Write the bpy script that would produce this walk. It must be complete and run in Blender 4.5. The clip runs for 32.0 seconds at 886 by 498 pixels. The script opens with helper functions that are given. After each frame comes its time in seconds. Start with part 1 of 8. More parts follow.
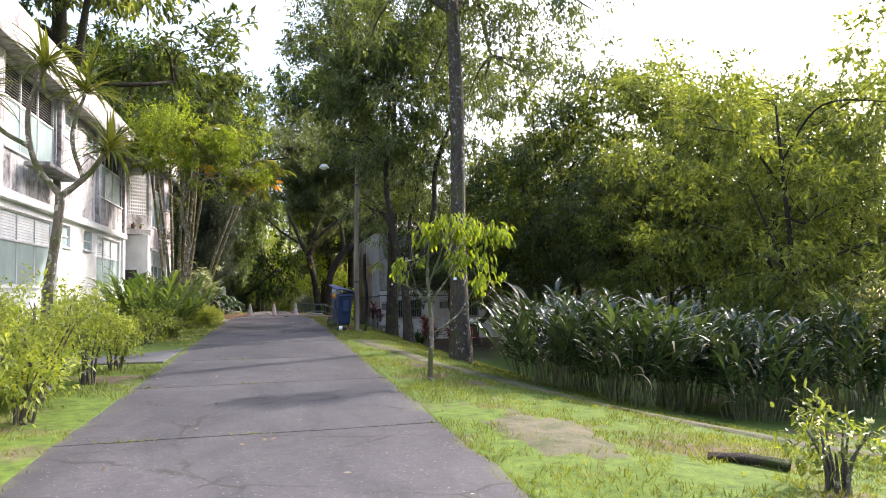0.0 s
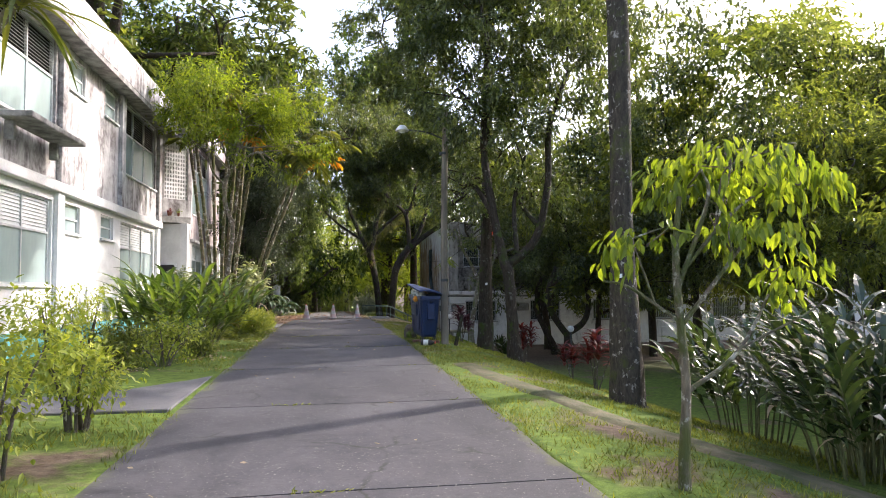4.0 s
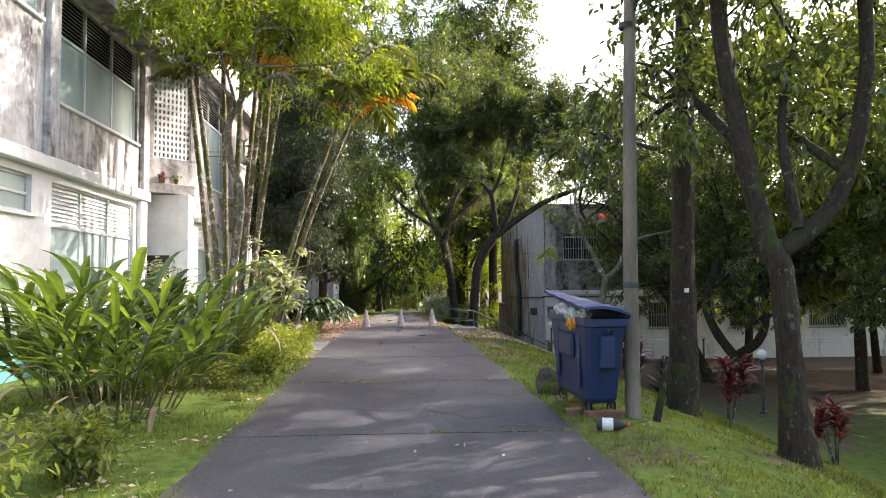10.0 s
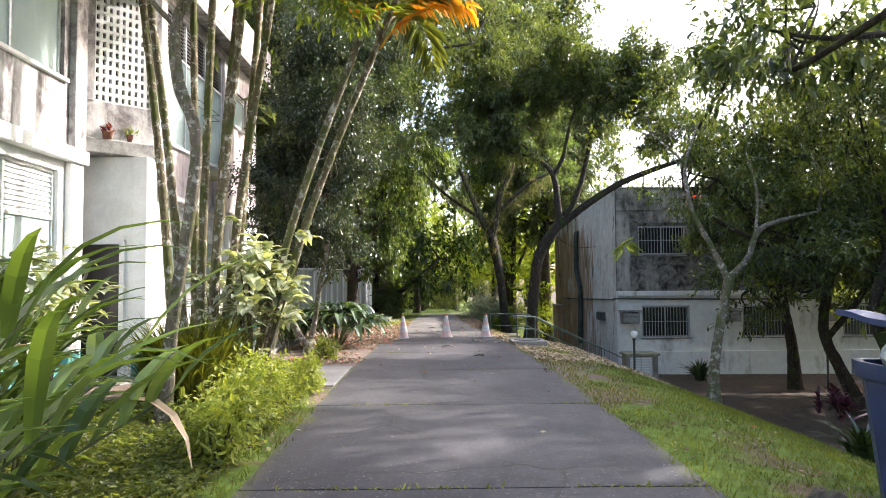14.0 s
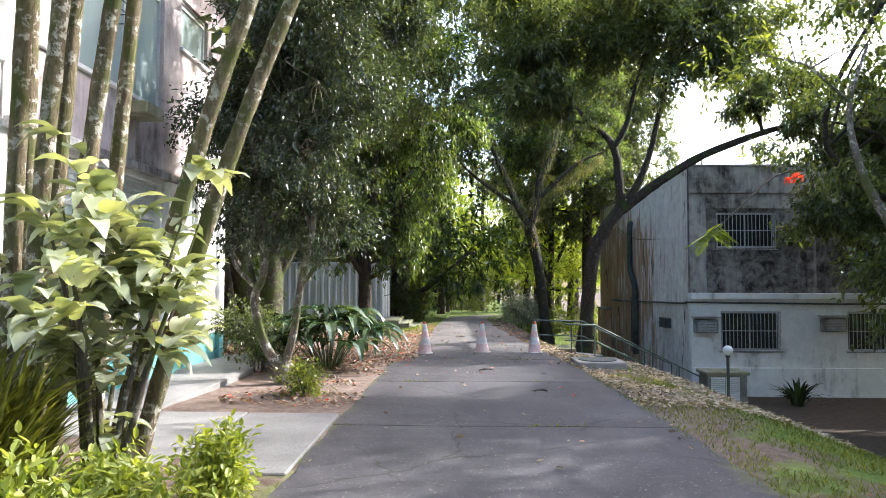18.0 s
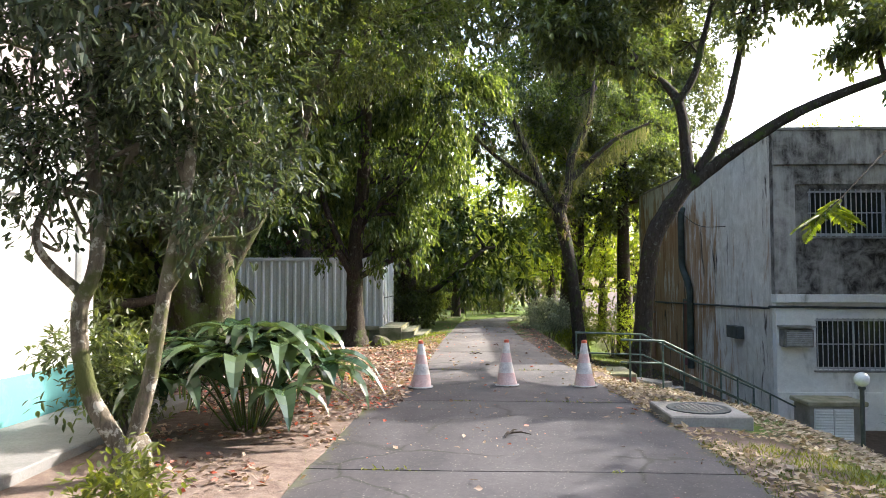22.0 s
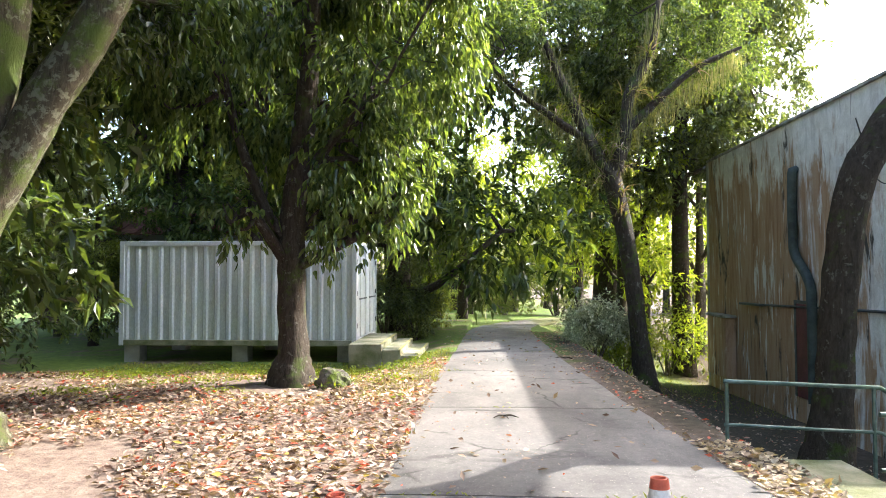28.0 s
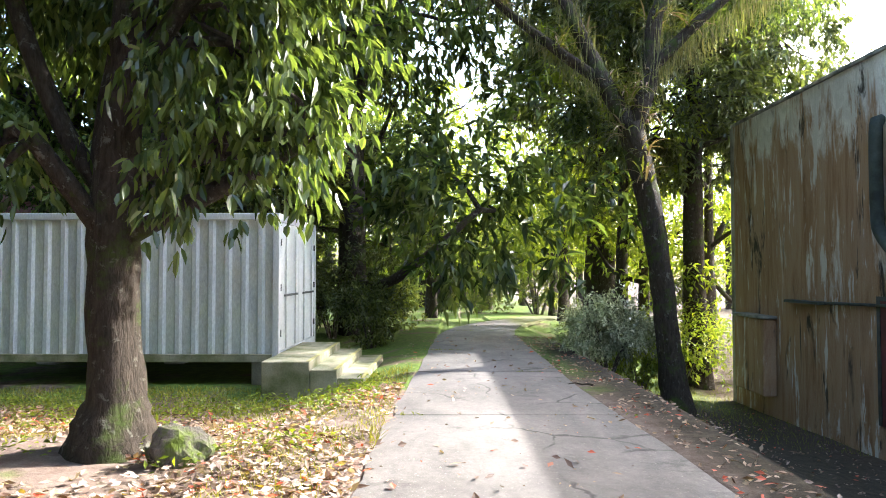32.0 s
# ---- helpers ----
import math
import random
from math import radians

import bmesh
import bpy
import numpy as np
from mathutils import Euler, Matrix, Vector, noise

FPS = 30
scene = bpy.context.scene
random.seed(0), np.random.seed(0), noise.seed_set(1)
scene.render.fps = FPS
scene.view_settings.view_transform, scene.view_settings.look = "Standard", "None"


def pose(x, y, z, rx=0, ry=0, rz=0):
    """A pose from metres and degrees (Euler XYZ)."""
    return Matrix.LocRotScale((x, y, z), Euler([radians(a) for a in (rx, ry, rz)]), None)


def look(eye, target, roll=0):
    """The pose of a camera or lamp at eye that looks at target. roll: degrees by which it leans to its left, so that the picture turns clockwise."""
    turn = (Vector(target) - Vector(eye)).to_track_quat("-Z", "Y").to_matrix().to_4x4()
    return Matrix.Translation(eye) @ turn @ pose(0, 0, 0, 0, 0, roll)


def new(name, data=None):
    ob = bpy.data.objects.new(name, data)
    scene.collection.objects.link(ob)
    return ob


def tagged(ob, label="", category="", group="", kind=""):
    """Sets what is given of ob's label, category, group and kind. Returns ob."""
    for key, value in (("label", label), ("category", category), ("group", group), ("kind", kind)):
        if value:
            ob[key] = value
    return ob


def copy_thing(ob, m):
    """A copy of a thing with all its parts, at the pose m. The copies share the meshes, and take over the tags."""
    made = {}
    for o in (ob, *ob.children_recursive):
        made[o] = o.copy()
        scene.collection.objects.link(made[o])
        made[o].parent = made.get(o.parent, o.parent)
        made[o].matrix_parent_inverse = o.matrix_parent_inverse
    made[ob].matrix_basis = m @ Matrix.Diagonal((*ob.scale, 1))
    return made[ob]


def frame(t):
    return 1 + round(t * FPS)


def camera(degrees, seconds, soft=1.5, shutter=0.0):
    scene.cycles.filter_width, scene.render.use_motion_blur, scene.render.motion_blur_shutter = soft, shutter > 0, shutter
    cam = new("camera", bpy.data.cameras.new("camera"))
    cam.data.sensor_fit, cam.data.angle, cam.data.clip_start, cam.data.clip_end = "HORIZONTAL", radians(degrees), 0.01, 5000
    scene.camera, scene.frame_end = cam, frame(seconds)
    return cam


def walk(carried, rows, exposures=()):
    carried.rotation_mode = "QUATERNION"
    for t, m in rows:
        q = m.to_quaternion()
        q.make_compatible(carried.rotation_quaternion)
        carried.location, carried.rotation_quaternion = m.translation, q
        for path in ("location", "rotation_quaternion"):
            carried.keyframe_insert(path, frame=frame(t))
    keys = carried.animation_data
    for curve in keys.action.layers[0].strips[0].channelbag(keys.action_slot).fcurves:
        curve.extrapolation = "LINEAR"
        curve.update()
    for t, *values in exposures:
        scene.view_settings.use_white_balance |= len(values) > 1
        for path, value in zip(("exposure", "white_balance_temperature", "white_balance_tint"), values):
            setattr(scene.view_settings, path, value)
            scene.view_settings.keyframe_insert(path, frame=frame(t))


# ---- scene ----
# camera and walk: t, x, y, z, yaw, pitch, roll
cam = camera(65.05, 32.0, soft=0.95)
ROWS = [
    (0.0, 0.000, 0.000, 1.389, -13.54, 3.30, 0.92),
    (0.5, 0.028, 0.674, 1.378, -13.01, 3.29, 0.85),
    (1.0, 0.036, 1.427, 1.394, -12.46, 3.29, 0.81),
    (1.5, -0.020, 2.091, 1.420, -11.89, 3.33, 0.73),
    (2.0, -0.051, 2.847, 1.445, -11.31, 3.30, 0.71),
    (2.5, -0.163, 3.513, 1.468, -10.78, 3.30, 0.60),
    (3.0, -0.214, 4.264, 1.457, -10.21, 3.30, 0.61),
    (3.5, -0.230, 4.938, 1.449, -9.64, 3.30, 0.62),
    (5.5, -0.093, 7.800, 1.552, -8.08, 3.15, 0.43),
    (6.0, -0.144, 8.532, 1.563, -7.58, 3.16, 0.35),
    (6.5, -0.203, 9.202, 1.606, -7.05, 3.14, 0.27),
    (7.0, -0.291, 9.922, 1.637, -6.47, 3.10, 0.23),
    (7.5, -0.294, 10.628, 1.642, -5.96, 3.05, 0.25),
    (8.0, -0.328, 11.383, 1.657, -5.43, 2.98, 0.21),
    (8.5, -0.301, 12.055, 1.672, -5.24, 2.96, 0.24),
    (9.0, -0.296, 12.794, 1.688, -4.96, 2.93, 0.29),
    (9.5, -0.270, 13.478, 1.691, -4.46, 2.88, 0.26),
    (10.0, -0.233, 14.250, 1.709, -3.83, 2.79, 0.33),
    (10.5, -0.241, 14.957, 1.720, -3.29, 2.77, 0.28),
    (11.0, -0.242, 15.717, 1.761, -2.75, 2.70, 0.32),
    (11.5, -0.329, 16.348, 1.787, -2.26, 2.72, 0.31),
    (12.0, -0.376, 17.043, 1.786, -1.74, 2.66, 0.36),
    (12.5, -0.445, 17.681, 1.782, -1.54, 2.64, 0.36),
    (13.0, -0.461, 18.354, 1.780, -1.30, 2.67, 0.40),
    (13.5, -0.461, 18.980, 1.770, -0.86, 2.65, 0.40),
    (14.0, -0.473, 19.683, 1.767, -0.83, 2.64, 0.36),
    (14.5, -0.467, 20.374, 1.777, -0.38, 2.58, 0.37),
    (16.5, -0.513, 22.923, 1.687, 0.39, 2.62, -0.16),
    (17.0, -0.558, 23.588, 1.701, 0.45, 2.60, -0.19),
    (17.5, -0.620, 24.202, 1.676, 0.66, 2.62, -0.21),
    (18.0, -0.652, 24.860, 1.704, 1.14, 2.58, -0.13),
    (18.5, -0.668, 25.465, 1.705, 1.19, 2.59, -0.09),
    (19.0, -0.648, 26.152, 1.718, 1.23, 2.56, -0.05),
    (19.5, -0.630, 26.737, 1.715, 1.29, 2.55, -0.06),
    (20.0, -0.578, 27.391, 1.735, 1.66, 2.56, -0.02),
    (20.5, -0.539, 27.994, 1.739, 1.77, 2.53, -0.01),
    (21.0, -0.466, 28.663, 1.733, 1.85, 2.52, 0.03),
    (21.5, -0.514, 29.312, 1.712, 2.27, 2.47, 0.01),
    (22.0, -0.565, 30.007, 1.702, 2.58, 2.47, -0.01),
    (22.5, -0.639, 30.639, 1.727, 3.11, 2.42, -0.06),
    (23.0, -0.696, 31.314, 1.712, 3.49, 2.40, -0.04),
    (23.5, -0.736, 31.952, 1.738, 3.68, 2.37, 0.04),
    (24.0, -0.769, 32.616, 1.718, 3.45, 2.38, 0.08),
    (24.5, -0.748, 33.254, 1.730, 3.48, 2.36, 0.21),
    (25.0, -0.760, 33.950, 1.725, 3.36, 2.33, 0.15),
    (25.5, -0.757, 34.623, 1.710, 3.39, 2.28, 0.12),
    (27.5, -0.791, 37.255, 1.624, 3.26, 2.22, 0.11),
    (28.0, -0.819, 37.914, 1.610, 3.04, 2.17, 0.06),
    (28.5, -0.833, 38.522, 1.578, 2.83, 2.16, 0.02),
    (29.0, -0.849, 39.156, 1.566, 2.70, 2.11, 0.01),
    (29.5, -0.896, 39.731, 1.541, 2.28, 2.09, -0.01),
    (30.0, -0.951, 40.378, 1.527, 2.32, 2.01, -0.08),
    (30.5, -0.957, 40.948, 1.531, 1.98, 1.98, -0.06),
    (31.0, -0.934, 41.590, 1.531, 1.50, 1.93, 0.02),
    (31.5, -0.920, 42.165, 1.493, 1.07, 1.89, -0.05),
    (32.0, -0.864, 42.821, 1.443, 0.62, 1.87, 0.02),
]
walk(cam, [(t, pose(x, y, z, 90 + pitch, roll, yaw)) for t, x, y, z, yaw, pitch, roll in ROWS],
     exposures=[(0, 1.98, 6250, 16), (3.5, 1.92, 6300, 16), (9, 2.32, 6500, 15), (14.5, 2.6, 6250, 12), (18, 2.6, 5950, 11), (20.5, 2.5, 6200, 11), (24, 3.05, 6400, 11), (28, 3.2, 6300, 8), (31, 3.12, 6100, 9), (32, 3.26, 6050, 9)])

# ---- world, sun, exposure ----
SUN_DIR = Vector((0.80, 0.46, 0.62)).normalized()      # towards the sun
elev = math.asin(SUN_DIR.z)
world = bpy.data.worlds.new("sky")
scene.world = world
world.use_nodes = True
wn = world.node_tree
bgn = wn.nodes["Background"]
sky = wn.nodes.new("ShaderNodeTexSky")
sky.sky_type = "NISHITA"
sky.sun_disc = False
sky.sun_elevation = elev
sky.sun_rotation = math.atan2(SUN_DIR.x, SUN_DIR.y)
sky.air_density, sky.dust_density, sky.ozone_density = 1.0, 4.0, 1.0
wn.links.new(sky.outputs[0], bgn.inputs[0])
bgn.inputs[1].default_value = 0.15
sun = new("sun", bpy.data.lights.new("sun", "SUN"))
sun.data.energy = 1.9
sun.data.angle = radians(0.6)
sun.data.color = (1.0, 0.94, 0.85)
sun.matrix_world = look((0, 0, 30), Vector((0, 0, 30)) - SUN_DIR)


# ---- materials ----
def nodes_of(name, rough=0.7, metal=0.0, spec=0.4):
    m = bpy.data.materials.new(name)
    m.use_nodes = True
    t = m.node_tree
    b = t.nodes["Principled BSDF"]
    b.inputs["Roughness"].default_value = rough
    b.inputs["Metallic"].default_value = metal
    b.inputs["Specular IOR Level"].default_value = spec
    return m, t, b


def coords(t, scale=(1, 1, 1), space="obj"):
    if space == "world":
        g = t.nodes.new("ShaderNodeNewGeometry").outputs["Position"]
    else:
        g = t.nodes.new("ShaderNodeTexCoord").outputs["Object"]
    mp = t.nodes.new("ShaderNodeMapping")
    mp.inputs["Scale"].default_value = scale
    t.links.new(g, mp.inputs["Vector"])
    return mp.outputs[0]


def noise_at(t, vec, scale, detail=5, rough=0.6, dist=0.0):
    n = t.nodes.new("ShaderNodeTexNoise")
    n.inputs["Scale"].default_value = scale
    n.inputs["Detail"].default_value = detail
    n.inputs["Roughness"].default_value = rough
    n.inputs["Distortion"].default_value = dist
    t.links.new(vec, n.inputs["Vector"])
    return n.outputs["Fac"]


def ramp(t, fac, lo, hi, c0=(0, 0, 0), c1=(1, 1, 1)):
    r = t.nodes.new("ShaderNodeValToRGB")
    e = r.color_ramp.elements
    e[0].position, e[1].position = lo, hi
    e[0].color, e[1].color = (*c0, 1), (*c1, 1)
    t.links.new(fac, r.inputs[0])
    return r.outputs[0]


def mixc(t, fac, a, b, mode="MIX"):
    n = t.nodes.new("ShaderNodeMix")
    n.data_type = "RGBA"
    n.blend_type = mode
    for sock, v in ((n.inputs[0], fac), (n.inputs[6], a), (n.inputs[7], b)):
        if isinstance(v, (int, float)):
            sock.default_value = v
        elif isinstance(v, tuple):
            sock.default_value = (*v, 1)
        else:
            t.links.new(v, sock)
    return n.outputs[2]


def bump(t, b, height, strength, dist=0.02):
    n = t.nodes.new("ShaderNodeBump")
    n.inputs["Strength"].default_value = strength
    n.inputs["Distance"].default_value = dist
    t.links.new(height, n.inputs["Height"])
    t.links.new(n.outputs[0], b.inputs["Normal"])


def surf(name, c0, c1, scale=3.0, rough=0.8, bumps=0.3, fine=40.0, metal=0.0, stretch=(1, 1, 1), space="obj", spec=0.4, lo=0.35, hi=0.65, vary=0.0):
    """Two-scale noise surface."""
    m, t, b = nodes_of(name, rough, metal, spec)
    v = coords(t, stretch, space)
    big = ramp(t, noise_at(t, v, scale), lo, hi, c0, c1)
    f = noise_at(t, v, fine, 4, 0.7)
    col = mixc(t, 0.45, big, ramp(t, f, 0.25, 0.75, (0.45, 0.45, 0.45), (1.4, 1.4, 1.4)), "MULTIPLY")
    if vary:
        oi = t.nodes.new("ShaderNodeObjectInfo").outputs["Random"]
        col = mixc(t, 1.0, col, ramp(t, oi, 0, 1, (1 - vary,) * 3, (1 + vary,) * 3), "MULTIPLY")
    t.links.new(col, b.inputs["Base Color"])
    if bumps:
        bump(t, b, f, bumps)
    return m


def leafmat(name, c0, c1, trans=0.45, gloss=0.42, c2=None):
    """Leaves: colour varies leaf by leaf and in clumps; light shines through."""
    m, t, b = nodes_of(name, gloss, 0, 0.45)
    g = t.nodes.new("ShaderNodeNewGeometry").outputs["Random Per Island"]
    col = ramp(t, g, 0.0, 1.0, c0, c1)
    if c2:
        col = mixc(t, ramp(t, g, 0.86, 0.93), col, c2)
    big = noise_at(t, coords(t, (1, 1, 1), "world"), 0.9, 2)
    col = mixc(t, 0.7, col, ramp(t, big, 0.3, 0.7, (0.5, 0.5, 0.5), (1.45, 1.35, 1.15)), "MULTIPLY")
    t.links.new(col, b.inputs["Base Color"])
    tr = t.nodes.new("ShaderNodeBsdfTranslucent")
    tcol = mixc(t, 1.0, col, (1.75, 1.7, 0.55), "MULTIPLY")
    t.links.new(tcol, tr.inputs["Color"])
    mx = t.nodes.new("ShaderNodeMixShader")
    mx.inputs[0].default_value = trans
    t.links.new(b.outputs[0], mx.inputs[1])
    t.links.new(tr.outputs[0], mx.inputs[2])
    t.links.new(mx.outputs[0], t.nodes["Material Output"].inputs["Surface"])
    return m


def stained(name, base, grime, rust, streak=1.0, amount=0.5, rusty=0.0, teal=None, fade=None):
    """Painted plaster with rain streaks, grime and rust."""
    m, t, b = nodes_of(name, 0.85, 0, 0.25)
    v = coords(t, (1, 1, 1), "world")
    vs = coords(t, (1.5, 1.5, 0.26), "world")
    patch = noise_at(t, v, 0.42, 8, 0.62, 0.8)
    st = noise_at(t, vs, 1.6 * streak, 6, 0.7)
    fine = noise_at(t, v, 26, 5, 0.7)
    mul = t.nodes.new("ShaderNodeMath")
    mul.operation = "MULTIPLY"
    t.links.new(patch, mul.inputs[0])
    t.links.new(st, mul.inputs[1])
    lo = 0.36 - 0.26 * amount
    g = ramp(t, mul.outputs[0], lo, lo + 0.13)
    mid = noise_at(t, v, 3.1, 7, 0.7, 0.5)
    col = mixc(t, 0.35, base, ramp(t, fine, 0.3, 0.7, (0.7, 0.7, 0.7), (1.1, 1.1, 1.1)), "MULTIPLY")
    col = mixc(t, g, col, mixc(t, ramp(t, mid, 0.38, 0.62), grime, tuple(0.5 * a + 0.5 * b for a, b in zip(base, grime))))
    col = mixc(t, 0.55, col, ramp(t, mid, 0.3, 0.7, (0.72, 0.71, 0.70), (1.12, 1.12, 1.12)), "MULTIPLY")
    if rusty:
        rn = noise_at(t, coords(t, (1.0, 0.8, 0.42), "world"), 0.75, 7, 0.62, 0.6)
        col = mixc(t, ramp(t, rn, 0.62 - 0.2 * rusty, 0.74 - 0.2 * rusty), col, rust)
        bl = noise_at(t, coords(t, (2.2, 2.2, 0.3), "world"), 0.9, 7, 0.7, 0.4)
        col = mixc(t, ramp(t, bl, 0.62, 0.70), col, (0.03, 0.032, 0.03))
    if teal:
        sep = t.nodes.new("ShaderNodeSeparateXYZ")
        t.links.new(t.nodes.new("ShaderNodeNewGeometry").outputs["Position"], sep.inputs[0])
        lt = t.nodes.new("ShaderNodeMath")
        lt.operation = "LESS_THAN"
        lt.inputs[1].default_value = 0.72
        t.links.new(sep.outputs[2], lt.inputs[0])
        col = mixc(t, lt.outputs[0], col, mixc(t, ramp(t, mid, 0.5, 0.75), teal, tuple(c * 1.25 + 0.04 for c in teal)))
    t.links.new(col, b.inputs["Base Color"])
    bump(t, b, fine, 0.25, 0.01)
    return m


M = {}
def road_mat():
    m, t, b = nodes_of("worn_concrete_paving", 0.75, 0, 0.35)
    v = coords(t, (1, 1, 1), "world")
    big = noise_at(t, v, 0.35, 4, 0.6, 0.4)
    mid = noise_at(t, coords(t, (1.0, 0.45, 1), "world"), 1.3, 6, 0.7, 0.5)
    fine = noise_at(t, v, 120, 3, 0.8)
    grit = noise_at(t, v, 18, 6, 0.75)
    sep = t.nodes.new("ShaderNodeSeparateXYZ")
    t.links.new(t.nodes.new("ShaderNodeNewGeometry").outputs["Position"], sep.inputs[0])
    # darker asphalt skim at the start, pale old concrete past the cones; this change of colour also carries canopy
    # shade and sunlight
    along = t.nodes.new("ShaderNodeMapRange")
    along.inputs[1].default_value, along.inputs[2].default_value = 38.5, 48.0
    t.links.new(sep.outputs[1], along.inputs[0])
    dark = ramp(t, big, 0.3, 0.7, (0.044, 0.042, 0.048), (0.082, 0.077, 0.083))
    pale = ramp(t, big, 0.3, 0.7, (0.135, 0.124, 0.116), (0.215, 0.20, 0.188))
    col = mixc(t, along.outputs[0], dark, pale)
    col = mixc(t, 0.75, col, ramp(t, mid, 0.3, 0.72, (0.45, 0.45, 0.47), (1.4, 1.37, 1.32)), "MULTIPLY")
    col = mixc(t, 0.6, col, ramp(t, grit, 0.3, 0.7, (0.65, 0.65, 0.65), (1.3, 1.3, 1.3)), "MULTIPLY")
    col = mixc(t, 0.35, col, ramp(t, fine, 0.35, 0.65, (0.5, 0.5, 0.5), (1.4, 1.4, 1.4)), "MULTIPLY")
    # hairline cracks with dirt in them, and dark damp blotches
    crack = t.nodes.new("ShaderNodeTexVoronoi")
    crack.feature = "DISTANCE_TO_EDGE"
    crack.inputs["Scale"].default_value = 0.55
    warp = t.nodes.new("ShaderNodeTexNoise")
    warp.inputs["Scale"].default_value = 1.7
    warp.inputs["Detail"].default_value = 6
    t.links.new(v, warp.inputs["Vector"])
    bent = t.nodes.new("ShaderNodeVectorMath")
    bent.operation = "MULTIPLY_ADD"
    bent.inputs[1].default_value = (0.55, 0.55, 0.0)
    t.links.new(warp.outputs["Color"], bent.inputs[0])
    t.links.new(v, bent.inputs[2])
    t.links.new(bent.outputs[0], crack.inputs["Vector"])
    thin = mixc(t, ramp(t, noise_at(t, v, 0.9, 3, 0.6), 0.46, 0.56), (0, 0, 0), ramp(t, crack.outputs["Distance"], 0.004, 0.014, (1, 1, 1), (0, 0, 0)))
    col = mixc(t, thin, col, mixc(t, 0.75, col, (0.02, 0.02, 0.014)))
    damp = noise_at(t, coords(t, (0.8, 1.9, 1), "world"), 0.9, 8, 0.72, 0.4)
    col = mixc(t, ramp(t, damp, 0.58, 0.66), col, mixc(t, 0.45, col, (0.02, 0.019, 0.018)))
    # pale crumbs and grey lichen specks
    speck = noise_at(t, v, 46, 2, 0.5)
    col = mixc(t, ramp(t, speck, 0.66, 0.72), col, mixc(t, 0.5, col, (0.42, 0.39, 0.34)))
    # moss film by the edges
    ab = t.nodes.new("ShaderNodeMath")
    ab.operation = "ABSOLUTE"
    sh = t.nodes.new("ShaderNodeMath")
    sh.operation = "ADD"
    sh.inputs[1].default_value = 0.16
    t.links.new(sep.outputs[0], sh.inputs[0])
    t.links.new(sh.outputs[0], ab.inputs[0])
    add = t.nodes.new("ShaderNodeMath")
    add.operation = "ADD"
    t.links.new(ab.outputs[0], add.inputs[0])
    t.links.new(noise_at(t, v, 1.1, 5, 0.7), add.inputs[1])
    rng = t.nodes.new("ShaderNodeMapRange")
    rng.inputs[1].default_value, rng.inputs[2].default_value = 2.2, 2.5
    t.links.new(add.outputs[0], rng.inputs[0])
    col = mixc(t, rng.outputs[0], col, (0.12, 0.125, 0.045))
    t.links.new(col, b.inputs["Base Color"])
    bump(t, b, grit, 0.35, 0.008)
    return m


